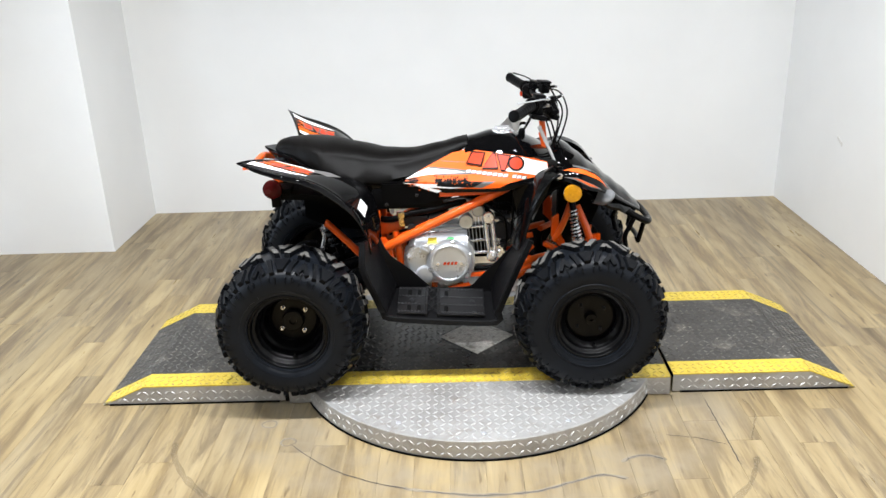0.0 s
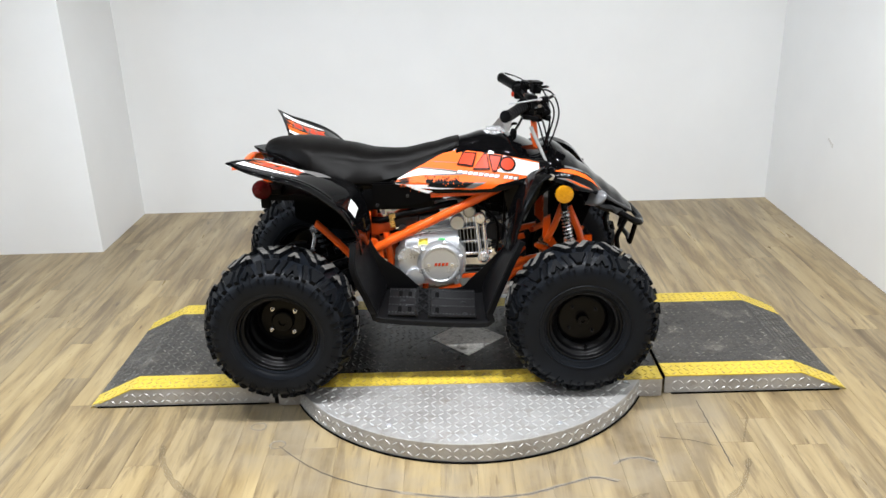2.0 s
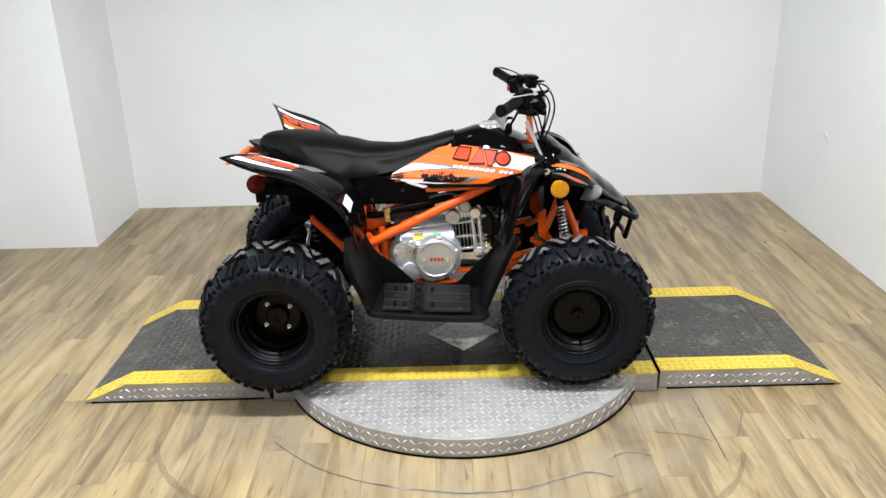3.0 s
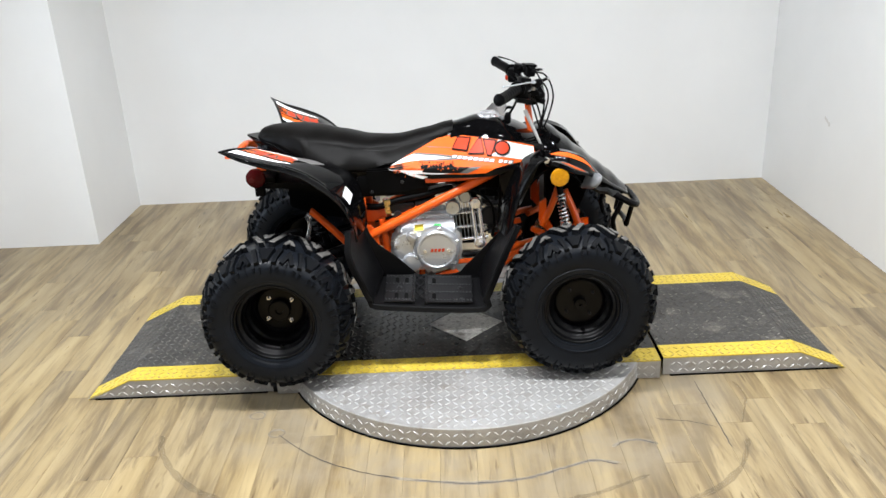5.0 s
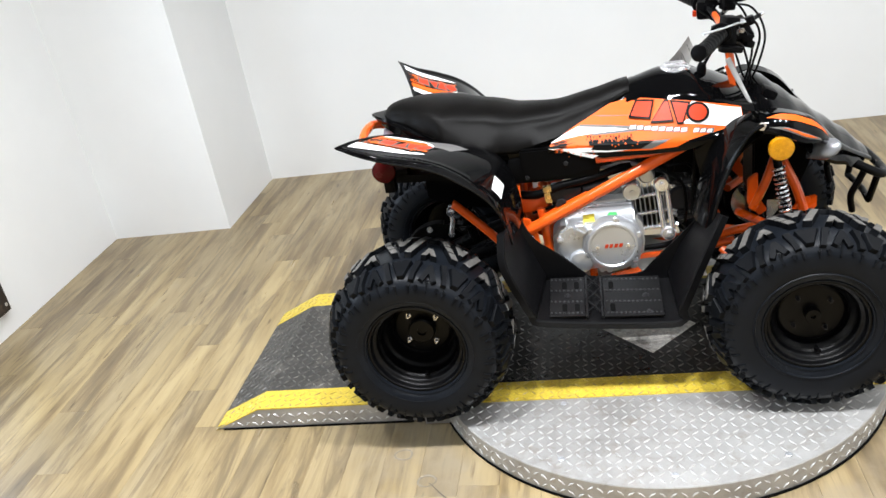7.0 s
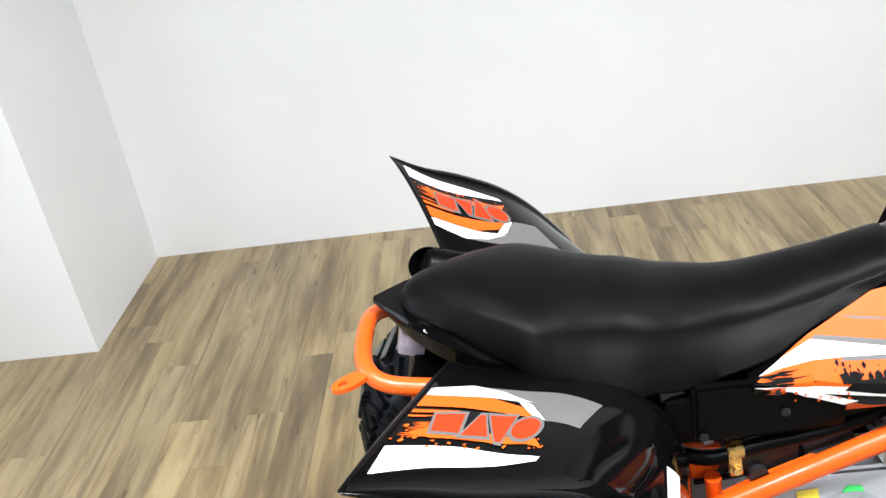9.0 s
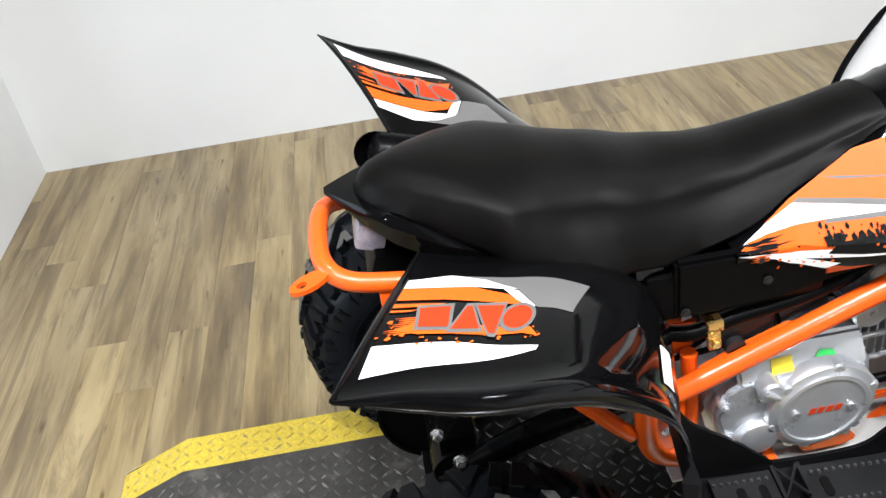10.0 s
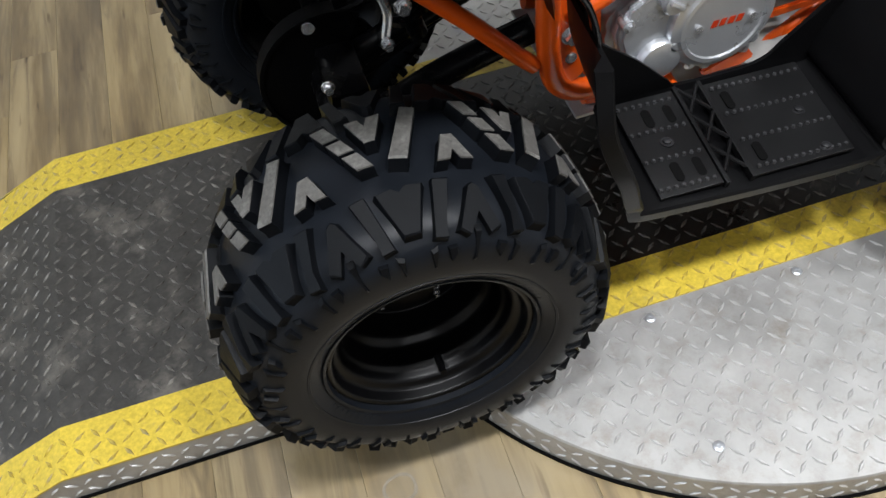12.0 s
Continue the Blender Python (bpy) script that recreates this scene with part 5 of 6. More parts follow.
block(bm, c + Vector((0, 0, 0.011)), (0.040, 0.052, 0.009), 0.002, (0, 6, 12))
part("brake_reservoir", bm, MATTE, quad, "black brake fluid reservoir")
bm = bmesh.new()
block(bm, bar_turn((0.530, CY - 0.01, 0.908)), (0.068, 0.085, 0.055), 0.012, (0, -25, 0))
block(bm, bar_turn((0.522, CY, 0.886)), (0.040, 0.075, 0.034), 0.006)
part("bar_clamp", bm, IRON, quad, "black handlebar clamp and instrument pod")
bm = bmesh.new()
block(bm, bar_turn((0.552, CY - 0.02, 0.925)), (0.014, 0.05, 0.03), 0.003, (0, -25, 0))
part("gauge", bm, CHROME, quad, "bright metal gauge edge")
bm = bmesh.new()
rod(bm, (0.512, CY, 0.880), (0.532, CY, 0.70), 0.0105, 14)
part("steering_stem", bm, ORANGE, quad, "orange steering column")
bm = bmesh.new()
slab(bm, [(0.498, 0.832), (0.514, 0.832), (0.528, 0.765), (0.516, 0.760)], (0, CY - 0.035, 0), (1, 0, 0), (0, 0, 1), -0.005, 0.0015)
part("stem_plate", bm, ORANGE, quad, "orange steering bracket plate")
bm = bmesh.new()
tube(bm, [(0.494, CY - 0.100, 0.868), (0.512, CY - 0.104, 0.826), (0.532, CY - 0.112, 0.782), (0.556, CY - 0.125, 0.728)], [0.0068, 0.0064, 0.0050, 0.0032], 10, flat=0.6)
part("cable_sleeve", bm, SLEEVE, quad, "grey cable sleeve")
cables = [((0.48, CY - 0.19, 0.945), (0.540, CY - 0.13, 0.962), (0.572, CY - 0.08, 0.910), (0.560, CY - 0.05, 0.830), (0.540, CY - 0.06, 0.770)),
          ((0.49, CY + 0.20, 0.955), (0.535, CY + 0.12, 0.968), (0.562, CY + 0.04, 0.935), (0.566, CY - 0.02, 0.865), (0.545, CY - 0.03, 0.780)),
          ((0.54, CY + 0.13, 0.952), (0.580, CY + 0.05, 0.950), (0.596, CY - 0.02, 0.900), (0.580, CY - 0.03, 0.830), (0.555, CY - 0.02, 0.770)),
          ((0.47, CY - 0.20, 0.930), (0.520, CY - 0.12, 0.905), (0.545, CY - 0.07, 0.850), (0.560, CY - 0.05, 0.780)),
          ((0.47, CY + 0.20, 0.930), (0.510, CY + 0.12, 0.900), (0.535, CY + 0.06, 0.850), (0.555, CY + 0.04, 0.780))]
for pts in cables:
    bm = bmesh.new()
    tube(bm, pts, 0.0029, 7, 8)
    part("cable", bm, MATTE, quad, "black control cable")
bm = bmesh.new()
block(bm, (0.590, CY - 0.085, 0.765), (0.036, 0.05, 0.030), 0.006, (0, 30, 0))
part("ignition_switch", bm, MATTE, quad, "black ignition switch housing")

# frame tubes
def tube_part(name, pts, r, mat=None, label="", two=True, seg=12):
    def build(bm):
        tube(bm, pts, r, seg)
    if two:
        both(name, build, mat or ORANGE, label)
    else:
        bm = bmesh.new()
        build(bm)
        part(name, bm, mat or ORANGE, quad, label)


ORANGE_TUBE = "orange painted steel frame tube"
tube_part("main_tube", [(-0.035, 2.795, 0.470), (0.150, 2.792, 0.560), (0.340, 2.790, 0.652), (0.420, 2.80, 0.690)], 0.0155, None, ORANGE_TUBE)
tube_part("upper_tube", [(0.160, 2.800, 0.655), (0.260, 2.795, 0.660), (0.350, 2.790, 0.664)], 0.012, None, ORANGE_TUBE)
tube_part("rear_stay", [(-0.235, 2.824, 0.556), (-0.225, 2.822, 0.548), (-0.165, 2.812, 0.490), (-0.105, 2.800, 0.428), (-0.080, 2.796, 0.405)], 0.012, None, ORANGE_TUBE)
tube_part("rear_upright", [(-0.060, 2.805, 0.600), (-0.062, 2.800, 0.500), (-0.062, 2.795, 0.425), (-0.050, 2.795, 0.368), (-0.015, 2.797, 0.340), (0.040, 2.805, 0.330)], 0.0165, None, ORANGE_TUBE)
tube_part("engine_upright", [(0.004, 2.822, 0.520), (0.012, 2.822, 0.430), (0.018, 2.825, 0.340)], 0.012, None, ORANGE_TUBE)
tube_part("lower_rail", [(0.000, 2.808, 0.312), (0.100, 2.808, 0.290), (0.220, 2.812, 0.284), (0.340, 2.840, 0.292), (0.430, 2.860, 0.330), (0.490, 2.865, 0.390)], 0.012, None, ORANGE_TUBE)
tube_part("seat_rail", [(0.05, 2.850, 0.650), (-0.12, 2.840, 0.690), (-0.24, 2.832, 0.722), (-0.31, 2.835, 0.738)], 0.011, None, ORANGE_TUBE)
tube_part("rear_bumper", [(-0.290, 2.790, 0.742), (-0.370, 2.795, 0.748), (-0.425, 2.800, 0.758), (-0.451, 2.832, 0.768), (-0.454, 2.90, 0.772), (-0.446, 2.945, 0.770), (-0.420, 2.975, 0.758), (-0.370, 2.985, 0.744), (-0.300, 2.985, 0.730)], 0.0120, None, "orange tubular rear grab bar", False)


def bracket(bm):
    slab(bm, [(-0.060, 0.512), (-0.030, 0.506), (-0.010, 0.470), (-0.006, 0.420), (-0.010, 0.372), (-0.030, 0.360), (-0.052, 0.378), (-0.062, 0.430)], (0, 2.790, 0), (1, 0, 0), (0, 0, 1), -0.010, 0.003)


both("pivot_plate", bracket, ORANGE, "orange swingarm pivot plate")
both("pivot_bolt", lambda bm: bolt(bm, (-0.034, 2.788, 0.447), (0, -1, 0), 0.010, 0.012), CHROME, "bright pivot bolt")
both("pivot_bolt", lambda bm: bolt(bm, (-0.032, 2.789, 0.408), (0, -1, 0), 0.006, 0.004), CHROME, "bright pivot bolt")


def ear(bm):
    ring = [(0.026 * math.cos(a), 0.013 * math.sin(a)) for a in (6.283 * k / 18 for k in range(18))]
    other = bmesh.new()
    o = [other.verts.new((x, y, 0.003)) for x, y in ring]
    i = [other.verts.new((x * 0.0 - 0.010 + 0.0065 * math.cos(6.283 * k / 18), 0.0055 * math.sin(6.283 * k / 18), 0.003)) for k, (x, y) in enumerate(ring)]
    o2 = [other.verts.new(v.co - Vector((0, 0, 0.006))) for v in o]
    i2 = [other.verts.new(v.co - Vector((0, 0, 0.006))) for v in i]
    for k in range(18):
        j = (k + 1) % 18
        for q in ((o[k], o[j], i[j], i[k]), (o2[j], o2[k], i2[k], i2[j]), (o[j], o[k], o2[k], o2[j]), (i[k], i[j], i2[j], i2[k])):
            other.faces.new(q)
    other.transform(pose(-0.466, 2.797, 0.766, 0, -4, 30))
    join(bm, other)


bm = bmesh.new()
ear(bm)
part("bumper_ear", bm, ORANGE, quad, "orange eyelet on the grab bar")
both("bumper_tab", lambda bm: (block(bm, (-0.376, 2.790, 0.728), (0.030, 0.006, 0.026), 0.002), rod(bm, (-0.376, 2.786, 0.724), (-0.376, 2.782, 0.724), 0.006, 10)), ORANGE, "orange mounting tab")

# engine bay
def lathe_y(bm, prof, x, z, y, seg=36):
    revolve(bm, prof, (x, y, z), "Y", seg)


engine = tagged(part("engine", (lambda b: (slab(b, [(0.020, 0.405), (0.034, 0.352), (0.060, 0.326), (0.105, 0.318), (0.235, 0.318), (0.262, 0.345), (0.272, 0.405), (0.260, 0.462), (0.246, 0.474), (0.130, 0.474), (0.060, 0.462), (0.030, 0.440)], (0, 2.800, 0), (1, 0, 0), (0, 0, 1), -0.10, 0.012), b)[1])(bmesh.new()), ALLOY, quad, "silver single-cylinder engine with finned barrel", 40))
engine.location = engine.location + Vector((0.004, 0.0, 0.010))
bm = bmesh.new()
# same casting as the near half, with its shade put into the colour
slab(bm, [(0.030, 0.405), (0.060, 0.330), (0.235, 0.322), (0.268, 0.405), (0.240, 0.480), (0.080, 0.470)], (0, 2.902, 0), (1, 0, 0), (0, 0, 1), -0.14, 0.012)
part("far_crankcase", bm, DARK_ALLOY, engine, "far half of the crankcase, coloured dark to stand for shade", 40)
bm = bmesh.new()
slab(bm, [(0.034, 0.400), (0.050, 0.350), (0.085, 0.332), (0.180, 0.330), (0.245, 0.345), (0.254, 0.405), (0.248, 0.462), (0.236, 0.472), (0.120, 0.471), (0.066, 0.464), (0.042, 0.448)], (0, 2.788, 0), (1, 0, 0), (0, 0, 1), -0.014, 0.006)
part("side_cover", bm, ALLOY_FACE, engine, "grey cast engine side cover", 40)
bm = bmesh.new()
lathe_y(bm, [(0.080, 0.016), (0.080, 0.000), (0.077, -0.006), (0.070, -0.008), (0.066, -0.012), (0.060, -0.0125), (0.058, -0.010), (0.020, -0.010), (0.0, -0.010)], 0.182, 0.403, 2.782, 48)
part("clutch_cover", bm, ALLOY_FACE, engine, "round grey clutch cover with a red mark", 35)
for k in range(6):
    a = radians(60 * k + 20)
    bm = bmesh.new()
    lathe_y(bm, [(0.010, 0.006), (0.010, -0.007), (0.007, -0.010), (0.0, -0.010)], 0.182 + 0.073 * math.cos(a), 0.403 + 0.073 * math.sin(a), 2.784, 14)
    part("cover_boss", bm, ALLOY_FACE, engine, "grey bolt boss", 35)
for sx in (-0.040, 0.040):
    bm = bmesh.new()
    rod(bm, (0.182 + sx, 2.772, 0.403), (0.182 + sx, 2.768, 0.403), 0.0055, 12)
    part("cover_screw", bm, CHROME, engine, "bright screw")
bm = bmesh.new()
for k, w in enumerate((0.011, 0.010, 0.011, 0.011)):
    x = 0.160 + k * 0.0125
    slab(bm, [(x, 0.3985), (x + w * 0.8, 0.3985), (x + w * 0.8 + 0.003, 0.4095), (x + 0.003, 0.4095)], (0, 2.7712, 0), (1, 0, 0), (0, 0, 1), 0.0006)
part("badge", bm, G_RED, engine, "red maker's mark as plain blocks", 0)
bm = bmesh.new()
lathe_y(bm, [(0.034, 0.018), (0.034, -0.004), (0.030, -0.010), (0.024, -0.012), (0.0, -0.012)], 0.096, 0.358, 2.786, 28)
part("shaft_cover", bm, ALLOY, engine, "small round cast cover")
bm = bmesh.new()
lathe_y(bm, [(0.018, 0.014), (0.018, -0.010), (0.015, -0.014), (0.0, -0.014)], 0.100, 0.456, 2.782, 22)
block(bm, (0.100, 2.766, 0.456), (0.024, 0.008, 0.007), 0.002, (0, 35, 0))
part("oil_filler", bm, ALLOY_FACE, engine, "grey oil filler plug")
for bx, bz in ((0.045, 0.425), (0.055, 0.362), (0.125, 0.378), (0.158, 0.462), (0.235, 0.330), (0.150, 0.328)):
    bm = bmesh.new()
    lathe_y(bm, [(0.010, 0.018), (0.009, -0.002), (0.0, -0.002)], bx, bz, 2.788, 12)
    bolt(bm, (bx, 2.786, bz), (0, -1, 0), 0.0042, 0.005)
    part("case_bolt", bm, ALLOY_FACE, engine, "grey case bolt")
# the sloping shoulder of the case, with a raised rib along its top
SLOPE = Vector((0, 0.600, 0.800))
bm = bmesh.new()
slab(bm, [(2.789, 0.456), (2.789, 0.464), (2.819, 0.504), (2.890, 0.506), (2.890, 0.450), (2.800, 0.450)], (0.062, 0, 0), (0, 1, 0), (0, 0, 1), 0.184, 0.005)
part("case_shoulder", bm, ALLOY_FACE, engine, "grey sloping top of the engine case", 40)
bm = bmesh.new()
block(bm, (0.152, 2.838, 0.508), (0.150, 0.012, 0.010), 0.003)
part("case_rib", bm, ALLOY, engine, "grey cast rib")
bm = bmesh.new()
slab(bm, [(0.109, 0.006), (0.140, 0.007), (0.140, 0.029), (0.110, 0.027)], (0, 2.7885, 0.4645), (1, 0, 0), SLOPE, 0.0012)
part("yellow_sticker", bm, STK_YELLOW, engine, "yellow paper sticker", 0)
bm = bmesh.new()
slab(bm, [(0.172, 0.020), (0.178, 0.004), (0.196, 0.003), (0.203, 0.013), (0.199, 0.027), (0.180, 0.029)], (0, 2.7885, 0.4645), (1, 0, 0), SLOPE, 0.0012)
part("green_sticker", bm, STK_GREEN, engine, "green inspection sticker", 0)
bm = bmesh.new()
slab(bm, [(0.085, 0.452), (0.138, 0.456), (0.137, 0.466), (0.086, 0.463)], (0, 2.7872, 0), (1, 0, 0), (0, 0, 1), 0.0008)
part("white_sticker", bm, G_WHITE, engine, "white label", 0)
# barrel, fins and head
# barrel core is black to stand for the shade between the fins
bm = bmesh.new()
block(bm, (0.300, 2.900, 0.460), (0.110, 0.070, 0.080), 0.006, (0, -4, 0))
barrel = part("barrel", bm, IRON, engine, "finned cylinder barrel, core coloured black for the shade between fins", 30)
for k in range(8):
    bm = bmesh.new()
    block(bm, (0.254 + 0.0125 * k, 2.895, 0.459 + 0.0008 * k), (0.0026, 0.100, 0.104), 0.001, (0, -4, 0))
    part("fin", bm, ALLOY, barrel, "", 30)
for dz in (-0.004, 0.046, -0.050):
    bm = bmesh.new()
    rod(bm, (0.246, 2.842, 0.462 + dz), (0.352, 2.842, 0.470 + dz), 0.0058, 12)
    bolt(bm, (0.352, 2.842, 0.470 + dz), (1, 0, 0), 0.007, 0.009)
    part("stud", bm, CHROME, barrel, "bright cylinder stud")
bm = bmesh.new()
# head and its fins are coloured dark to stand for the bay's shade
block(bm, (0.368, 2.900, 0.490), (0.046, 0.110, 0.110), 0.008, (0, -4, 0))
lathe_y(bm, [(0.034, 0.02), (0.034, -0.014), (0.028, -0.020), (0.0, -0.020)], 0.368, 0.500, 2.845, 26)
for sz in (-0.05, 0.05):
    rod(bm, (0.360, 2.84, 0.490 + sz), (0.396, 2.84, 0.494 + sz), 0.009, 10)
head = part("cylinder_head", bm, DARK_ALLOY, engine, "cast alloy cylinder head", 30)
for bx, bz in ((0.350, 0.530), (0.392, 0.532), (0.352, 0.450), (0.394, 0.454), (0.372, 0.545)):
    bm = bmesh.new()
    bolt(bm, (bx, 2.842, bz), (0, -1, 0), 0.0055, 0.008)
    part("head_bolt", bm, CHROME, head, "bright head bolt")
for k in range(4):
    bm = bmesh.new()
    block(bm, (0.398 + 0.007 * k, 2.885, 0.486), (0.0024, 0.075, 0.080), 0.0008, (0, -4, 0))
    part("head_fin", bm, DARK_ALLOY, head, "", 30)
bm = bmesh.new()
rod(bm, (0.400, 2.838, 0.505), (0.424, 2.826, 0.512), 0.0085, 12)
rod(bm, (0.424, 2.826, 0.512), (0.440, 2.818, 0.518), 0.0065, 6)
part("spark_plug_cap", bm, MATTE, head, "black spark plug cap")
bm = bmesh.new()
lathe_y(bm, [(0.025, 0.030), (0.025, -0.004), (0.022, -0.008), (0.006, -0.008), (0.005, -0.011), (0.0, -0.011)], 0.246, 0.552, 2.808, 28)
part("horn", bm, ALLOY, quad, "round silver horn on the frame")
bm = bmesh.new()
lathe_y(bm, [(0.022, 0.020), (0.022, 0.0), (0.018, -0.004), (0.0, -0.004)], 0.285, 0.565, 2.850, 24)
part("intake_boss", bm, ALLOY, engine, "round alloy intake boss")
# link-shaped oil cooler
bm = bmesh.new()
a, b = Vector((0.322, 2.800, 0.568)), Vector((0.335, 2.800, 0.426))
d = (b - a).normalized()
s = Vector((d.z, 0, -d.x))
for off in (-0.011, 0.011):
    rod(bm, a + s * off + d * 0.012, b + s * off - d * 0.012, 0.0065, 12)
for p in (a, b):
    revolve(bm, [(0.020, 0.010), (0.021, -0.004), (0.017, -0.010), (0.0, -0.010)], p, "Y", 24)
    bolt(bm, p + Vector((0, -0.010, 0)), (0, -1, 0), 0.008, 0.008)
part("oil_cooler", bm, CHROME, quad, "bright link-shaped oil cooler", 35)
tube_part("oil_hose", [(0.345, 2.815, 0.420), (0.355, 2.83, 0.390), (0.33, 2.85, 0.365), (0.27, 2.85, 0.36)], 0.008, MATTE, "black oil hose", False)
tube_part("intake_hose", [(-0.050, 2.835, 0.560), (0.000, 2.812, 0.566), (0.060, 2.808, 0.586), (0.130, 2.808, 0.598), (0.200, 2.815, 0.612), (0.245, 2.835, 0.616)], 0.0115, MATTE, "black breather hose", False)
tube_part("vacuum_hose", [(0.10, 2.86, 0.612), (0.18, 2.84, 0.618), (0.235, 2.835, 0.625), (0.27, 2.85, 0.61)], 0.008, ALLOY, "grey hose", False)
for pts in (((0.410, 2.812, 0.660), (0.407, 2.812, 0.600), (0.403, 2.812, 0.540), (0.397, 2.815, 0.470)), ((-0.02, 2.83, 0.505), (0.06, 2.815, 0.532), (0.12, 2.82, 0.548)), ((0.27, 2.82, 0.63), (0.33, 2.81, 0.60), (0.375, 2.815, 0.56), (0.385, 2.82, 0.50), (0.38, 2.825, 0.44)), ((0.29, 2.83, 0.60), (0.345, 2.82, 0.61), (0.40, 2.83, 0.60), (0.41, 2.83, 0.54))):
    tube_part("wire", pts, 0.0045, MATTE, "black wire", False, 7)
tube_part("coolant_elbow", [(0.285, 2.84, 0.625), (0.315, 2.825, 0.635), (0.345, 2.825, 0.620), (0.350, 2.84, 0.590)], 0.011, MATTE, "black rubber elbow", False)
bm = bmesh.new()
block(bm, (0.027, 2.806, 0.582), (0.022, 0.020, 0.016), 0.003, (0, -8, 0))
block(bm, (0.027, 2.802, 0.560), (0.018, 0.010, 0.036), 0.003, (0, -8, 0))
bolt(bm, (0.027, 2.797, 0.556), (0, -1, 0), 0.006, 0.007)
part("hose_clamp", bm, BRASS, quad, "brass hose clamp")
bm = bmesh.new()
# the bay's shade is put into the carburettor's dark colour
block(bm, (0.075, 2.84, 0.556), (0.085, 0.06, 0.040), 0.010)
rod(bm, (0.060, 2.815, 0.535), (0.060, 2.800, 0.535), 0.014, 16)
rod(bm, (0.12, 2.83, 0.560), (0.19, 2.84, 0.570), 0.020, 18)
part("carburettor", bm, DARK_ALLOY, quad, "small dark alloy carburettor")
bm = bmesh.new()
slab(bm, [(0.215, 0.668), (0.230, 0.600), (0.300, 0.575), (0.420, 0.560), (0.460, 0.600), (0.440, 0.690), (0.340, 0.672)], (0, 2.868, 0), (1, 0, 0), (0, 0, 1), -0.12, 0.006)
part("intake_box", bm, MATTE, quad, "black intake box behind the frame tube")
bm = bmesh.new()
block(bm, (0.050, 2.875, 0.640), (0.24, 0.15, 0.075), 0.014)
slab(bm, [(-0.035, 0.700), (0.060, 0.700), (0.130, 0.672), (0.200, 0.655), (0.205, 0.640), (0.100, 0.622), (-0.030, 0.610)], (0, 2.792, 0), (1, 0, 0), (0, 0, 1), -0.02, 0.005)
part("air_box", bm, MATTE, quad, "black air box panel under the saddle")
for p in ((0.070, 2.789, 0.690), (0.083, 2.789, 0.655), (-0.02, 2.789, 0.625)):
    bm = bmesh.new()
    bolt(bm, p, (0, -1, 0), 0.0042, 0.003)
    part("panel_bolt", bm, DARK_ALLOY, quad, "dull grey panel bolt")
bm = bmesh.new()
slab(bm, [(-0.012, 0.598), (0.002, 0.600), (0.003, 0.584), (-0.010, 0.581)], (0, 2.822, 0), (1, 0, 0), (0, 0, 1), 0.001)
slab(bm, [(0.022, 0.606), (0.044, 0.608), (0.045, 0.598), (0.024, 0.596)], (0, 2.822, 0), (1, 0, 0), (0, 0, 1), 0.001)
part("warning_label", bm, PALE_LENS, quad, "small pale warning labels", 0)
bm = bmesh.new()
slab(bm, [(-0.055, 0.565), (0.020, 0.560), (0.018, 0.515), (-0.010, 0.500), (-0.050, 0.505)], (0, 2.84, 0), (1, 0, 0), (0, 0, 1), -0.01, 0.002)
slab(bm, [(0.035, 0.500), (0.150, 0.556), (0.128, 0.566), (0.105, 0.555), (0.060, 0.535), (0.010, 0.510)], (0, 2.80, 0), (1, 0, 0), (0, 0, 1), -0.005, 0.0015)
part("gusset", bm, ORANGE, quad, "orange frame gusset plate")
bm = bmesh.new()
block(bm, (0.205, CY - 0.010, 0.296), (0.45, 0.27, 0.006), 0.002)
part("skid_plate", bm, SKID, quad, "pale alloy skid plate under the engine")
bm = bmesh.new()
slab(bm, [(0.175, 0.318), (0.215, 0.326), (0.245, 0.340), (0.262, 0.318), (0.240, 0.308), (0.180, 0.306)], (0, 2.785, 0), (1, 0, 0), (0, 0, 1), -0.012, 0.003)
slab(bm, [(0.255, 0.335), (0.415, 0.345), (0.415, 0.360), (0.255, 0.352)], (0, 2.83, 0), (1, 0, 0), (0, 0, 1), -0.008, 0.003)
part("engine_mount", bm, ORANGE, quad, "orange lower engine mount")

# foot guards
N_OUT = [(-0.076, 2.588, 0.560), (-0.078, 2.562, 0.497), (-0.062, 2.554, 0.445), (-0.044, 2.556, 0.400), (-0.022, 2.570, 0.336), (0.010, 2.576, 0.312), (0.310, 2.574, 0.290), (0.330, 2.576, 0.318), (0.362, 2.582, 0.392), (0.405, 2.596, 0.485), (0.440, 2.615, 0.552)]
N_IN = [(-0.053, 2.748, 0.552), (-0.040, 2.750, 0.505), (-0.012, 2.752, 0.455), (0.050, 2.755, 0.402), (0.105, 2.758, 0.346), (0.130, 2.760, 0.330), (0.245, 2.760, 0.330), (0.285, 2.758, 0.362), (0.340, 2.755, 0.418), (0.390, 2.752, 0.470), (0.430, 2.748, 0.516)]
N_MID = [(-0.060, 2.740, 0.552), (-0.052, 2.744, 0.500), (-0.036, 2.748, 0.450), (-0.018, 2.752, 0.400), (0.002, 2.754, 0.352), (0.022, 2.756, 0.330), (0.308, 2.756, 0.312), (0.326, 2.756, 0.335), (0.352, 2.754, 0.400), (0.394, 2.752, 0.468), (0.432, 2.748, 0.516)]
n_lines = [smooth_line(k, 5) for k in (N_OUT, N_MID, N_IN)]


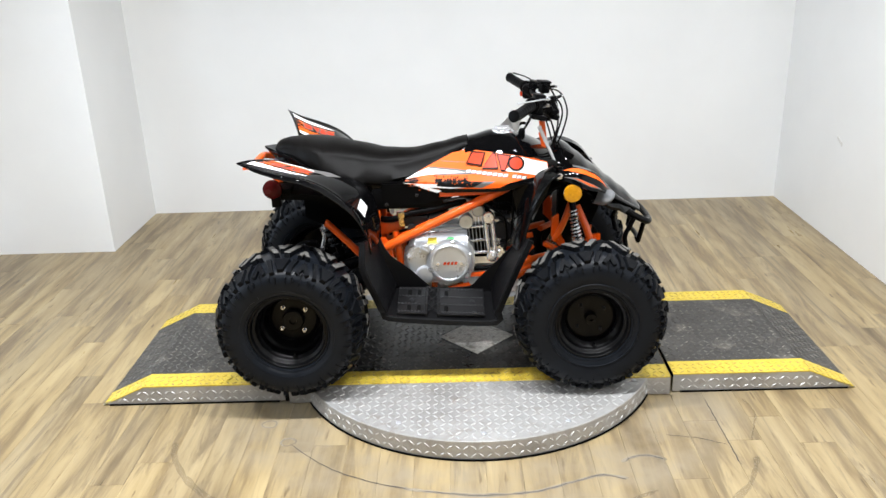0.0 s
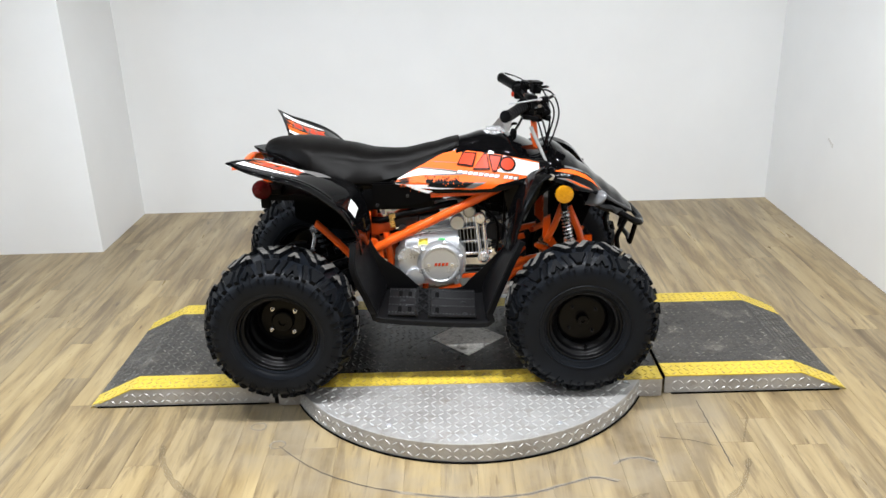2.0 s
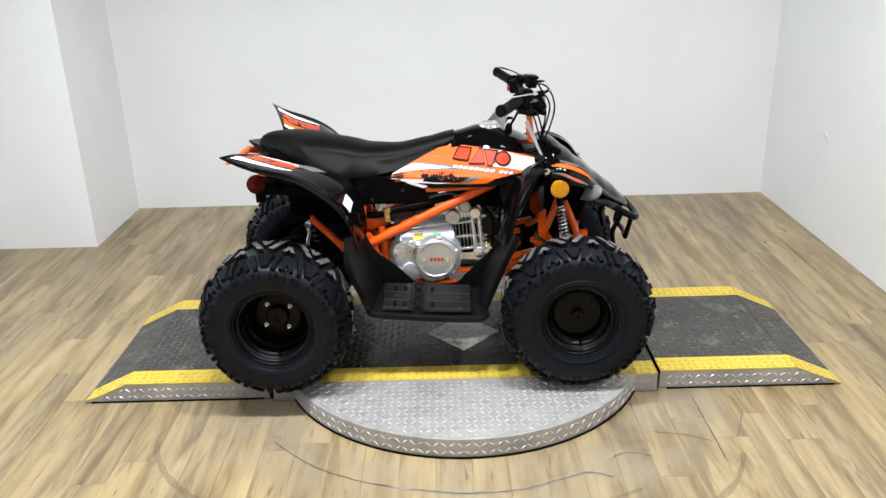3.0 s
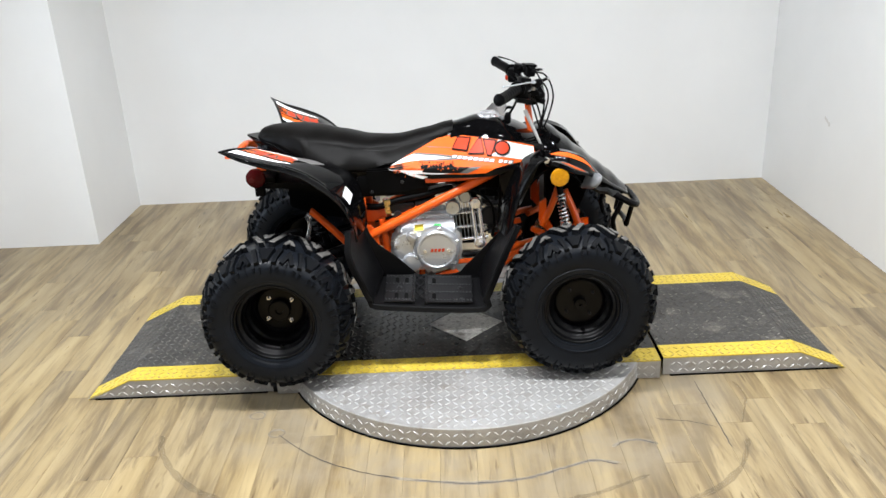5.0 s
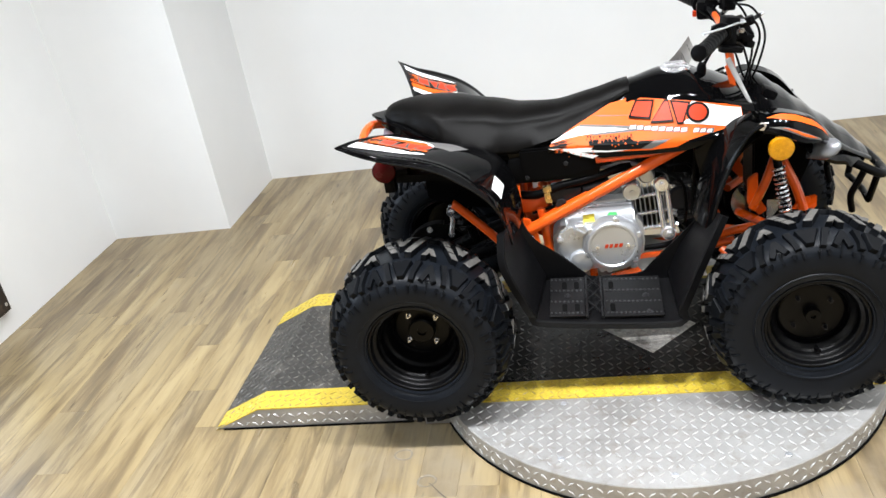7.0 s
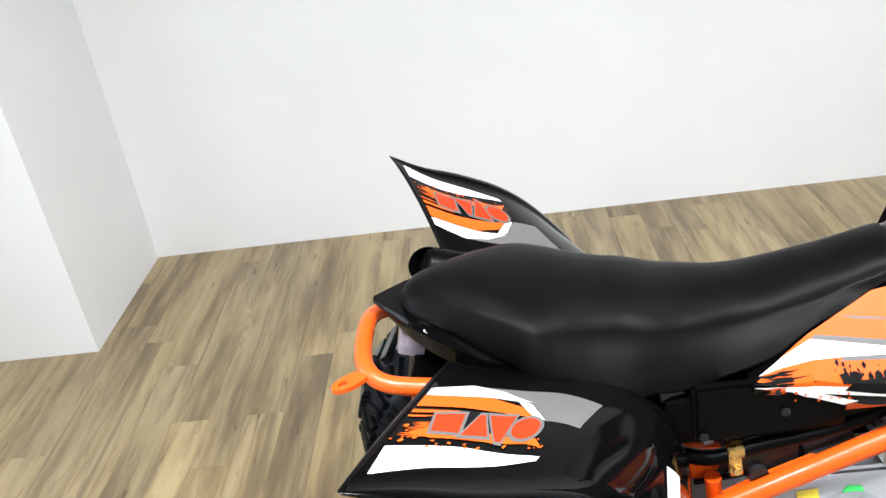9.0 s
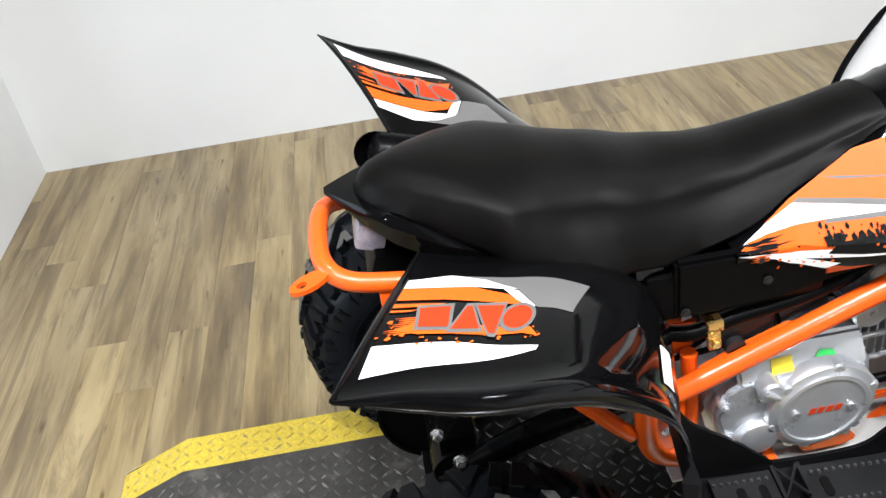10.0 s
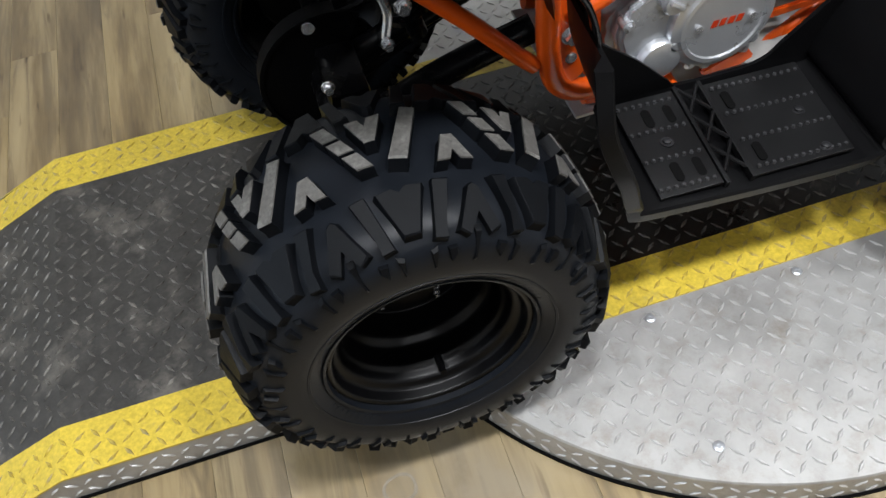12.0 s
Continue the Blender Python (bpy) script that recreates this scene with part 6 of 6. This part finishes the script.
def foot_guard(bm):
    """A trough: heel wall, floor and toe wall, with an upright flange on the engine side."""
    rings = []
    n = len(n_lines[0]) - 1
    for k, (a, m, b) in enumerate(zip(*n_lines)):
        across = [a.lerp(m, j / 6) for j in range(7)] + [m.lerp(b, 0.5), b]
        tang = (n_lines[0][min(k + 1, n)] - n_lines[0][max(k - 1, 0)]).normalized()
        nrm = Vector((tang.z, 0, -tang.x))
        lip = [a + Vector((0, -0.003, 0)) + nrm * 0.004, a + nrm * 0.022 + Vector((0, 0.002, 0)), a + nrm * 0.022 + Vector((0, 0.006, 0))]
        under = [p + nrm * 0.006 for p in across[:7]] + [p + Vector((0, 0.006, 0)) for p in across[7:]]
        rings.append([*across[::-1], *lip, *under[1:]])
    loft(bm, rings)


both("foot_guard", foot_guard, GUARD, "matte black moulded plastic foot guard", smooth=40)


def foot_z(x, y):
    return 0.312 - 0.040 * (x / 0.31) * 0.5 + 0.030 * (y - 2.575) / 0.185


def tread_board(bm):
    """The ribbed foot plate: a slotted deck with rows of pips and a crossed panel."""
    def bar(x0, x1, y0, y1, h=0.003):
        z = foot_z((x0 + x1) / 2, (y0 + y1) / 2) + 0.004
        block(bm, ((x0 + x1) / 2, (y0 + y1) / 2, z), (x1 - x0, y1 - y0, h * 2), 0.0008, (9.2, 2.2, 0))
    for x0, x1 in ((0.012, 0.102), (0.150, 0.298)):
        bar(x0, x1, 2.585, 2.745, 0.003)
    bar(0.104, 0.110, 2.582, 2.750, 0.006)
    bar(0.142, 0.148, 2.582, 2.750, 0.006)
    for k in range(3):
        y = 2.600 + 0.050 * k
        for dy in (0.0, 0.044):
            a, b = Vector((0.110, y + dy, foot_z(0.11, y + dy) + 0.008)), Vector((0.142, y + 0.044 - dy, foot_z(0.142, y + 0.044 - dy) + 0.008))
            rod(bm, a, b, 0.003, 6)
    for row in range(4):
        y = 2.596 + 0.045 * row
        for k in range(26):
            x = 0.016 + 0.011 * k
            if 0.10 < x < 0.152:
                continue
            p = Vector((x, y, foot_z(x, y) + 0.007))
            rod(bm, p, p + Vector((0, 0, 0.0035)), 0.0034, 6, 1, 0.0024)


both("tread_board", tread_board, [FOOT, PIP], "ribbed black foot plate", smooth=0)


for sx, sy in ((0.050, 2.618), (0.082, 2.618), (0.050, 2.708), (0.082, 2.708), (0.172, 2.618), (0.172, 2.708), (0.262, 2.618), (0.262, 2.708)):
    both("slot", lambda bm: slab(bm, [(0.0065 * math.cos(a), 0.0065 * math.sin(a) + (0.009 if math.sin(a) > 0 else -0.009)) for a in (6.2832 * (k + 0.5) / 16 for k in range(16))], (sx, sy, foot_z(sx, sy) + 0.0066), (1, 0, -0.038), (0, 0.987, 0.160), 0.0012), GAP, "dark slot through the foot plate", smooth=0)
for sx, sy in ((0.058, 2.665), (0.258, 2.665), (0.262, 2.600)):
    both("foot_bolt", lambda bm: revolve(bm, [(0.0095, 0.0), (0.0090, 0.0016), (0.0062, 0.0018), (0.0055, 0.0045), (0.0030, 0.0056), (0.0004, 0.0058)], (sx, sy, foot_z(sx, sy) + 0.007), "Z", 16), DARK_ALLOY, "dark foot plate bolt")
tube_part("foot_peg_bar", [(0.13, 2.62, 0.285), (0.13, 2.80, 0.305), (0.13, 2.93, 0.306)], 0.011, ORANGE, "orange foot plate support")

# front suspension
both("upper_arm", lambda bm: (tube(bm, [(0.520, 2.850, 0.448), (0.585, 2.760, 0.440), (0.640, 2.690, 0.425)], 0.011), tube(bm, [(0.700, 2.850, 0.448), (0.680, 2.760, 0.440), (0.645, 2.690, 0.425)], 0.011)), ORANGE, "orange upper suspension arm")
both("lower_arm", lambda bm: (tube(bm, [(0.480, 2.860, 0.335), (0.570, 2.760, 0.270), (0.640, 2.680, 0.240)], 0.012), tube(bm, [(0.720, 2.860, 0.335), (0.690, 2.760, 0.270), (0.645, 2.680, 0.240)], 0.012)), ORANGE, "orange lower suspension arm")
both("side_arm", lambda bm: (tube(bm, [(0.425, 2.790, 0.392), (0.480, 2.775, 0.425), (0.545, 2.770, 0.440)], 0.011), tube(bm, [(0.40, 2.80, 0.345), (0.44, 2.785, 0.385), (0.50, 2.78, 0.40)], 0.011)), ORANGE, "orange front frame stay")


def front_tower(bm):
    slab(bm, [(0.535, 0.560), (0.560, 0.575), (0.560, 0.505), (0.585, 0.470), (0.565, 0.455), (0.535, 0.490)], (0, 2.795, 0), (1, 0, 0), (0, 0, 1), -0.012, 0.003)
    tube(bm, [(0.545, 2.79, 0.48), (0.575, 2.79, 0.545), (0.600, 2.80, 0.610)], 0.011)
    tube(bm, [(0.620, 2.80, 0.600), (0.650, 2.785, 0.530), (0.668, 2.78, 0.470)], 0.012)
    slab(bm, [(0.640, 0.470), (0.660, 0.500), (0.700, 0.505), (0.700, 0.470)], (0, 2.78, 0), (1, 0, 0), (0, 0, 1), -0.012, 0.003)


both("shock_tower", front_tower, ORANGE, "orange front shock mount")


def coil(bm, a, b, r, wire, turns):
    a, b = Vector(a), Vector(b)
    d = (b - a).normalized()
    s = d.cross(Vector((0, 1, 0))).normalized()
    u = d.cross(s)
    tube(bm, [a.lerp(b, k / (turns * 12)) + r * (math.cos(k * 0.5236) * s + math.sin(k * 0.5236) * u) for k in range(turns * 12 + 1)], wire, 6, 1)


def shock(name, a, b, r, turns, mat):
    both(name, lambda bm: coil(bm, a, b, r, 0.0036, turns), mat, "bright coil spring")

    def body(bm):
        rod(bm, a, b, r * 0.45, 12)
        rod(bm, Vector(a) + (Vector(a) - Vector(b)).normalized() * 0.03, a, r * 0.8, 14)
        rod(bm, b, Vector(b) + (Vector(b) - Vector(a)).normalized() * 0.03, r * 0.7, 14)
    both("damper", body, IRON, "black shock absorber body")


shock("front_spring", (0.606, 2.785, 0.590), (0.626, 2.750, 0.440), 0.0138, 13, CHROME)
both("steering_knuckle", lambda bm: (block(bm, (0.641, 2.668, 0.330), (0.05, 0.04, 0.20), 0.012), rod(bm, (0.641, 2.66, RZ), (0.641, 2.56, RZ), 0.022, 18)), IRON, "black steering knuckle")
both("brake_disc", lambda bm: revolve(bm, [(0.030, 0.0), (0.075, 0.0), (0.075, 0.004), (0.030, 0.004)], (0.641, 2.635, RZ), "Y", 36, closed=True), CHROME, "bright front brake disc")
tube_part("tie_rod", [(0.585, 2.90, 0.44), (0.58, 2.80, 0.40), (0.585, 2.68, 0.37)], 0.007, IRON, "black tie rod")

# front bumper
B_LBL = "black tubular front bumper"
tube_part("bumper_top", [(0.700, 2.830, 0.615), (0.790, 2.812, 0.572), (0.850, 2.812, 0.538), (0.876, 2.850, 0.524), (0.884, 2.93, 0.520), (0.876, 3.01, 0.524), (0.850, 3.048, 0.538), (0.790, 3.048, 0.572), (0.700, 3.03, 0.615)], 0.0115, IRON, B_LBL, False)
tube_part("bumper_upright", [(0.822, 2.815, 0.556), (0.806, 2.818, 0.515), (0.792, 2.822, 0.478), (0.800, 2.83, 0.430)], 0.0085, IRON, B_LBL)
tube_part("bumper_upright", [(0.858, 2.832, 0.533), (0.850, 2.838, 0.490), (0.842, 2.842, 0.452)], 0.0085, IRON, B_LBL)
tube_part("bumper_cross", [(0.842, 2.842, 0.452), (0.850, 2.93, 0.450), (0.842, 3.018, 0.452)], 0.0085, IRON, B_LBL, False)
bm = bmesh.new()
slab(bm, [(0.70, 0.640), (0.76, 0.628), (0.845, 0.560), (0.84, 0.548), (0.80, 0.556), (0.71, 0.590)], (0, 2.87, 0), (1, 0, 0), (0, 0, 1), -0.12, 0.006)
part("nose", bm, MATTE, quad, "black lower nose between the headlights")

# rear axle and swingarm
bm = bmesh.new()
rod(bm, (RW, 2.60, RZ), (RW, 3.26, RZ), 0.016, 16)
part("rear_axle", bm, IRON, quad, "black rear axle")
bm = bmesh.new()
rod(bm, (RW, 2.87, RZ), (RW, 3.00, RZ), 0.040, 28)
block(bm, (RW + 0.005, 2.935, RZ + 0.045), (0.060, 0.12, 0.050), 0.010)
part("axle_carrier", bm, IRON, quad, "black axle carrier")
both("carrier_bolt", lambda bm: bolt(bm, (-0.353, 2.862, 0.405), (0, -1, 0), 0.0068, 0.010), CHROME, "bright axle carrier nut")
both("carrier_bolt", lambda bm: bolt(bm, (-0.325, 2.850, 0.352), (0, -1, 0), 0.0075, 0.010), CHROME, "bright axle carrier nut")
tube_part("swingarm", [(RW, 2.860, 0.320), (-0.20, 2.862, 0.375), (-0.06, 2.855, 0.420)], 0.021, IRON, "black swingarm tube")
bm = bmesh.new()
rod(bm, (RW, 3.045, RZ), (RW, 3.052, RZ), 0.085, 40)
part("sprocket", bm, IRON, quad, "dark rear sprocket")
for dz, dx in ((0.075, 0.02), (-0.075, 0.02)):
    bm = bmesh.new()
    tube(bm, [(RW, 3.048, RZ + dz), (-0.14, 3.048, 0.375 + dz * 0.6), (-0.02, 3.048, 0.42 + dz * 0.45)], 0.006, 6)
    part("chain", bm, IRON, quad, "dark drive chain run")
bm = bmesh.new()
rod(bm, (RW, 2.800, RZ), (RW, 2.804, RZ), 0.078, 40)
part("rear_brake_disc", bm, IRON, quad, "dark rear brake disc")


def guard_arc(y0, y1, r, a0, a1):
    bm = bmesh.new()
    rings = []
    for k in range(17):
        a = radians(a0 + (a1 - a0) * k / 16)
        rings.append([Vector((RW + rr * math.sin(a), y, RZ + rr * math.cos(a))) for rr, y in ((r, y0), (r, y1), (r - 0.006, y1), (r - 0.006, y0))])
    loft(bm, rings)
    return bm


bm = bmesh.new()
slab(bm, [(RW, RZ)] + [(RW + 0.113 * math.sin(radians(a)), RZ + 0.113 * math.cos(radians(a))) for a in range(-170, 31, 10)], (0, 3.006, 0), (1, 0, 0), (0, 0, 1), -0.006, 0.002)
part("sprocket_cover", bm, MATTE, quad, "black plastic plate beside the sprocket", 40)
part("chain_guard", guard_arc(3.00, 3.03, 0.118, -150, 10), MATTE, quad, "black plastic sprocket guard", 40)
bm = bmesh.new()
block(bm, (-0.425, 2.825, 0.225), (0.060, 0.07, 0.050), 0.010, (0, 30, 0))
block(bm, (-0.405, 2.83, 0.262), (0.045, 0.05, 0.050), 0.008, (0, 10, 0))
part("brake_caliper", bm, IRON, quad, "black rear brake caliper")
bm = bmesh.new()
coil(bm, (-0.255, CY, 0.590), (-0.215, CY, 0.430), 0.026, 0.006, 8)
rod(bm, (-0.265, CY, 0.63), (-0.205, CY, 0.40), 0.014, 14)
part("rear_shock", bm, IRON, quad, "black rear shock and spring", 40)
bm = bmesh.new()
tube(bm, [(-0.262, 2.885, 0.520), (-0.254, 2.88, 0.485), (-0.262, 2.876, 0.450)], 0.0065, 10)
bolt(bm, (-0.262, 2.868, 0.445), (0, -1, 0), 0.0065, 0.010)
bolt(bm, (-0.252, 2.872, 0.525), (0, -1, 0), 0.006, 0.008)
part("shock_reservoir", bm, CHROME, quad, "bright shock fitting")
both("rear_bolt", lambda bm: bolt(bm, (-0.245, 2.815, 0.535), (0, -1, 0), 0.008, 0.010), CHROME, "bright bolt")

# inner fender and muffler
bm = bmesh.new()
loft(bm, [[Vector((x, CY - w, z)), Vector((x, CY + w, z)), Vector((x, CY + w, z - 0.02)), Vector((x, CY - w, z - 0.02))] for x, w, z in ((-0.36, 0.20, 0.690), (-0.25, 0.21, 0.690), (-0.13, 0.21, 0.655), (-0.09, 0.20, 0.60), (-0.07, 0.17, 0.52))])
part("inner_fender", bm, MATTE, quad, "black inner mudguard under the saddle", 30)
# added closed block filling the black space inside the rear mudguards
bm = bmesh.new()
slab(bm, [(-0.315, 0.555), (-0.235, 0.520), (-0.085, 0.500), (-0.075, 0.660), (-0.13, 0.675), (-0.315, 0.690)], (0, 2.885, 0), (1, 0, 0), (0, 0, 1), -0.110, 0.004)
part("inner_guard_box", bm, MATTE, quad, "black plastic box under the saddle")
bm = bmesh.new()
can = smooth_line([(-0.378, 3.074, 0.768), (-0.372, 3.075, 0.766), (-0.358, 3.077, 0.761), (-0.25, 3.070, 0.730), (-0.12, 3.055, 0.690), (-0.08, 3.05, 0.678)], 6)
tube(bm, can, [0.013 + 0.018 * math.sin(min(1.0, k / 9) * math.pi / 2) if k < len(can) - 5 else 0.031 - 0.0026 * (k - len(can) + 5) for k in range(len(can))], 24, 1)
part("muffler", bm, IRON, quad, "black round exhaust muffler", 40)
bm = bmesh.new()
tube(bm, [(-0.3795, 3.0738, 0.7685), (-0.376, 3.0744, 0.7673)], 0.0115, 20)
part("muffler_outlet", bm, GAP, quad, "dark exhaust outlet")
tube_part("exhaust_pipe", [(-0.09, 3.05, 0.680), (0.05, 3.06, 0.66), (0.25, 3.06, 0.58), (0.39, 2.99, 0.44), (0.43, 2.93, 0.42), (0.42, 2.90, 0.45)], 0.015, IRON, "black exhaust pipe", False)

# paper sheet draped from the handlebar over the far side of the tank
def sheet_at(u, v, lift=0.0):
    """u from the far to the near edge, v from the top to the foot of the sheet."""
    a = Vector((0.468, 3.228, 0.800)).lerp(Vector((0.397, 3.226, 0.656)), v)
    b = Vector((0.424, 2.998, 0.896)).lerp(Vector((0.340, 2.996, 0.808)), v)
    p = a.lerp(b, u)
    return p + Vector((0.006 * math.sin(math.pi * v), -lift - 0.006 * math.sin(math.pi * u), 0)) + SHIFT


bm = bmesh.new()
loft(bm, [[sheet_at(k / 6, v / 8) for k in range(7)] + [sheet_at(k / 6, v / 8, -0.0012) for k in range(6, -1, -1)] for v in range(9)])
tag = link("paper_sheet", bm, PAPER, None, "", 40)
tagged(tag, "white printed paper sheet draped over the tank by the handlebar", "paper sheet")
decal("print_lines", [[(0.40, 0.12), (0.58, 0.12), (0.58, 0.145), (0.40, 0.145)], [(0.68, 0.12), (0.80, 0.12), (0.80, 0.145), (0.68, 0.145)]]
      + [[(0.15, 0.34 + 0.045 * k), (0.80 - 0.1 * (k % 3), 0.34 + 0.045 * k), (0.80 - 0.1 * (k % 3), 0.352 + 0.045 * k), (0.15, 0.352 + 0.045 * k)] for k in range(10)], sheet_at, G_GREY, tag, 0.0006, "rows of small grey print", 2, True)
bm = bmesh.new()
tube(bm, [(0.385, 3.205, 0.660), (0.408, 3.212, 0.712), (0.436, 3.214, 0.760), (0.462, 3.212, 0.795), (0.480, 3.200, 0.800)], 0.0055, 8)
part("brake_hose", bm, MATTE, quad, "black brake hose")

# ---- floor planks ----
bm = bmesh.new()
block(bm, ((X0 + X1) / 2, (Y0 + Y1) / 2, -0.05), (X1 - X0 + 0.6, Y1 - Y0 + 0.3, 0.092), 0)
floor = tagged(link("floor", bm, SUBFLOOR, smooth=0), "worn greyish tan wood-look plank floor", "floor", "", "structure")
PLANK_W, PLANK_L = 0.1065, 0.915


def plank_geometry(bm, x0, x1, y0, y1):
    g, e = 0.00015, 0.00045
    low = [bm.verts.new((x, y, -0.004)) for x, y in ((x0 + g, y0 + g), (x1 - g, y0 + g), (x1 - g, y1 - g), (x0 + g, y1 - g))]
    mid = [bm.verts.new((v.co.x, v.co.y, -0.0006)) for v in low]
    top = [bm.verts.new((x, y, 0)) for x, y in ((x0 + g + e, y0 + g + e), (x1 - g - e, y0 + g + e), (x1 - g - e, y1 - g - e), (x0 + g + e, y1 - g - e))]
    bm.faces.new(top)
    for a, b in ((low, mid), (mid, top)):
        for k in range(4):
            bm.faces.new((a[k], a[(k + 1) % 4], b[(k + 1) % 4], b[k]))


shared = {}
rest = bmesh.new()
rng = random.Random(11)
columns = int((X1 - X0) / PLANK_W) + 2
for i in range(columns):
    x0 = 1.027 + PLANK_W * (i - math.ceil((1.027 - X0) / PLANK_W))
    x1 = min(x0 + PLANK_W, X1 + 0.02)
    x0 = max(x0, X0 - 0.3 if i == 0 else X0 - 0.02)
    y = Y0 - rng.uniform(0, PLANK_L)
    while y < Y1:
        ya, yb = max(y, Y0), min(y + PLANK_L, Y1 + 0.01)
        y += PLANK_L
        if x1 - x0 < 0.01 or yb - ya < 0.01:
            continue
        if ya < 0.7:
            plank_geometry(rest, x0, x1, ya, yb)
            continue
        key = (round(x1 - x0, 4), round(yb - ya, 4))
        if key not in shared:
            bm = bmesh.new()
            plank_geometry(bm, 0, key[0], 0, key[1])
            me = bpy.data.meshes.new("plank")
            bm.to_mesh(me)
            bm.free()
            me.materials.append(WOOD)
            shared[key] = me
        ob = new("plank", shared[key])
        ob.location = (x0, ya, 0)
        ob.parent = floor
tagged(part("floor_planks", rest, WOOD, floor, "wood-look planks", smooth=0), kind="stuff")
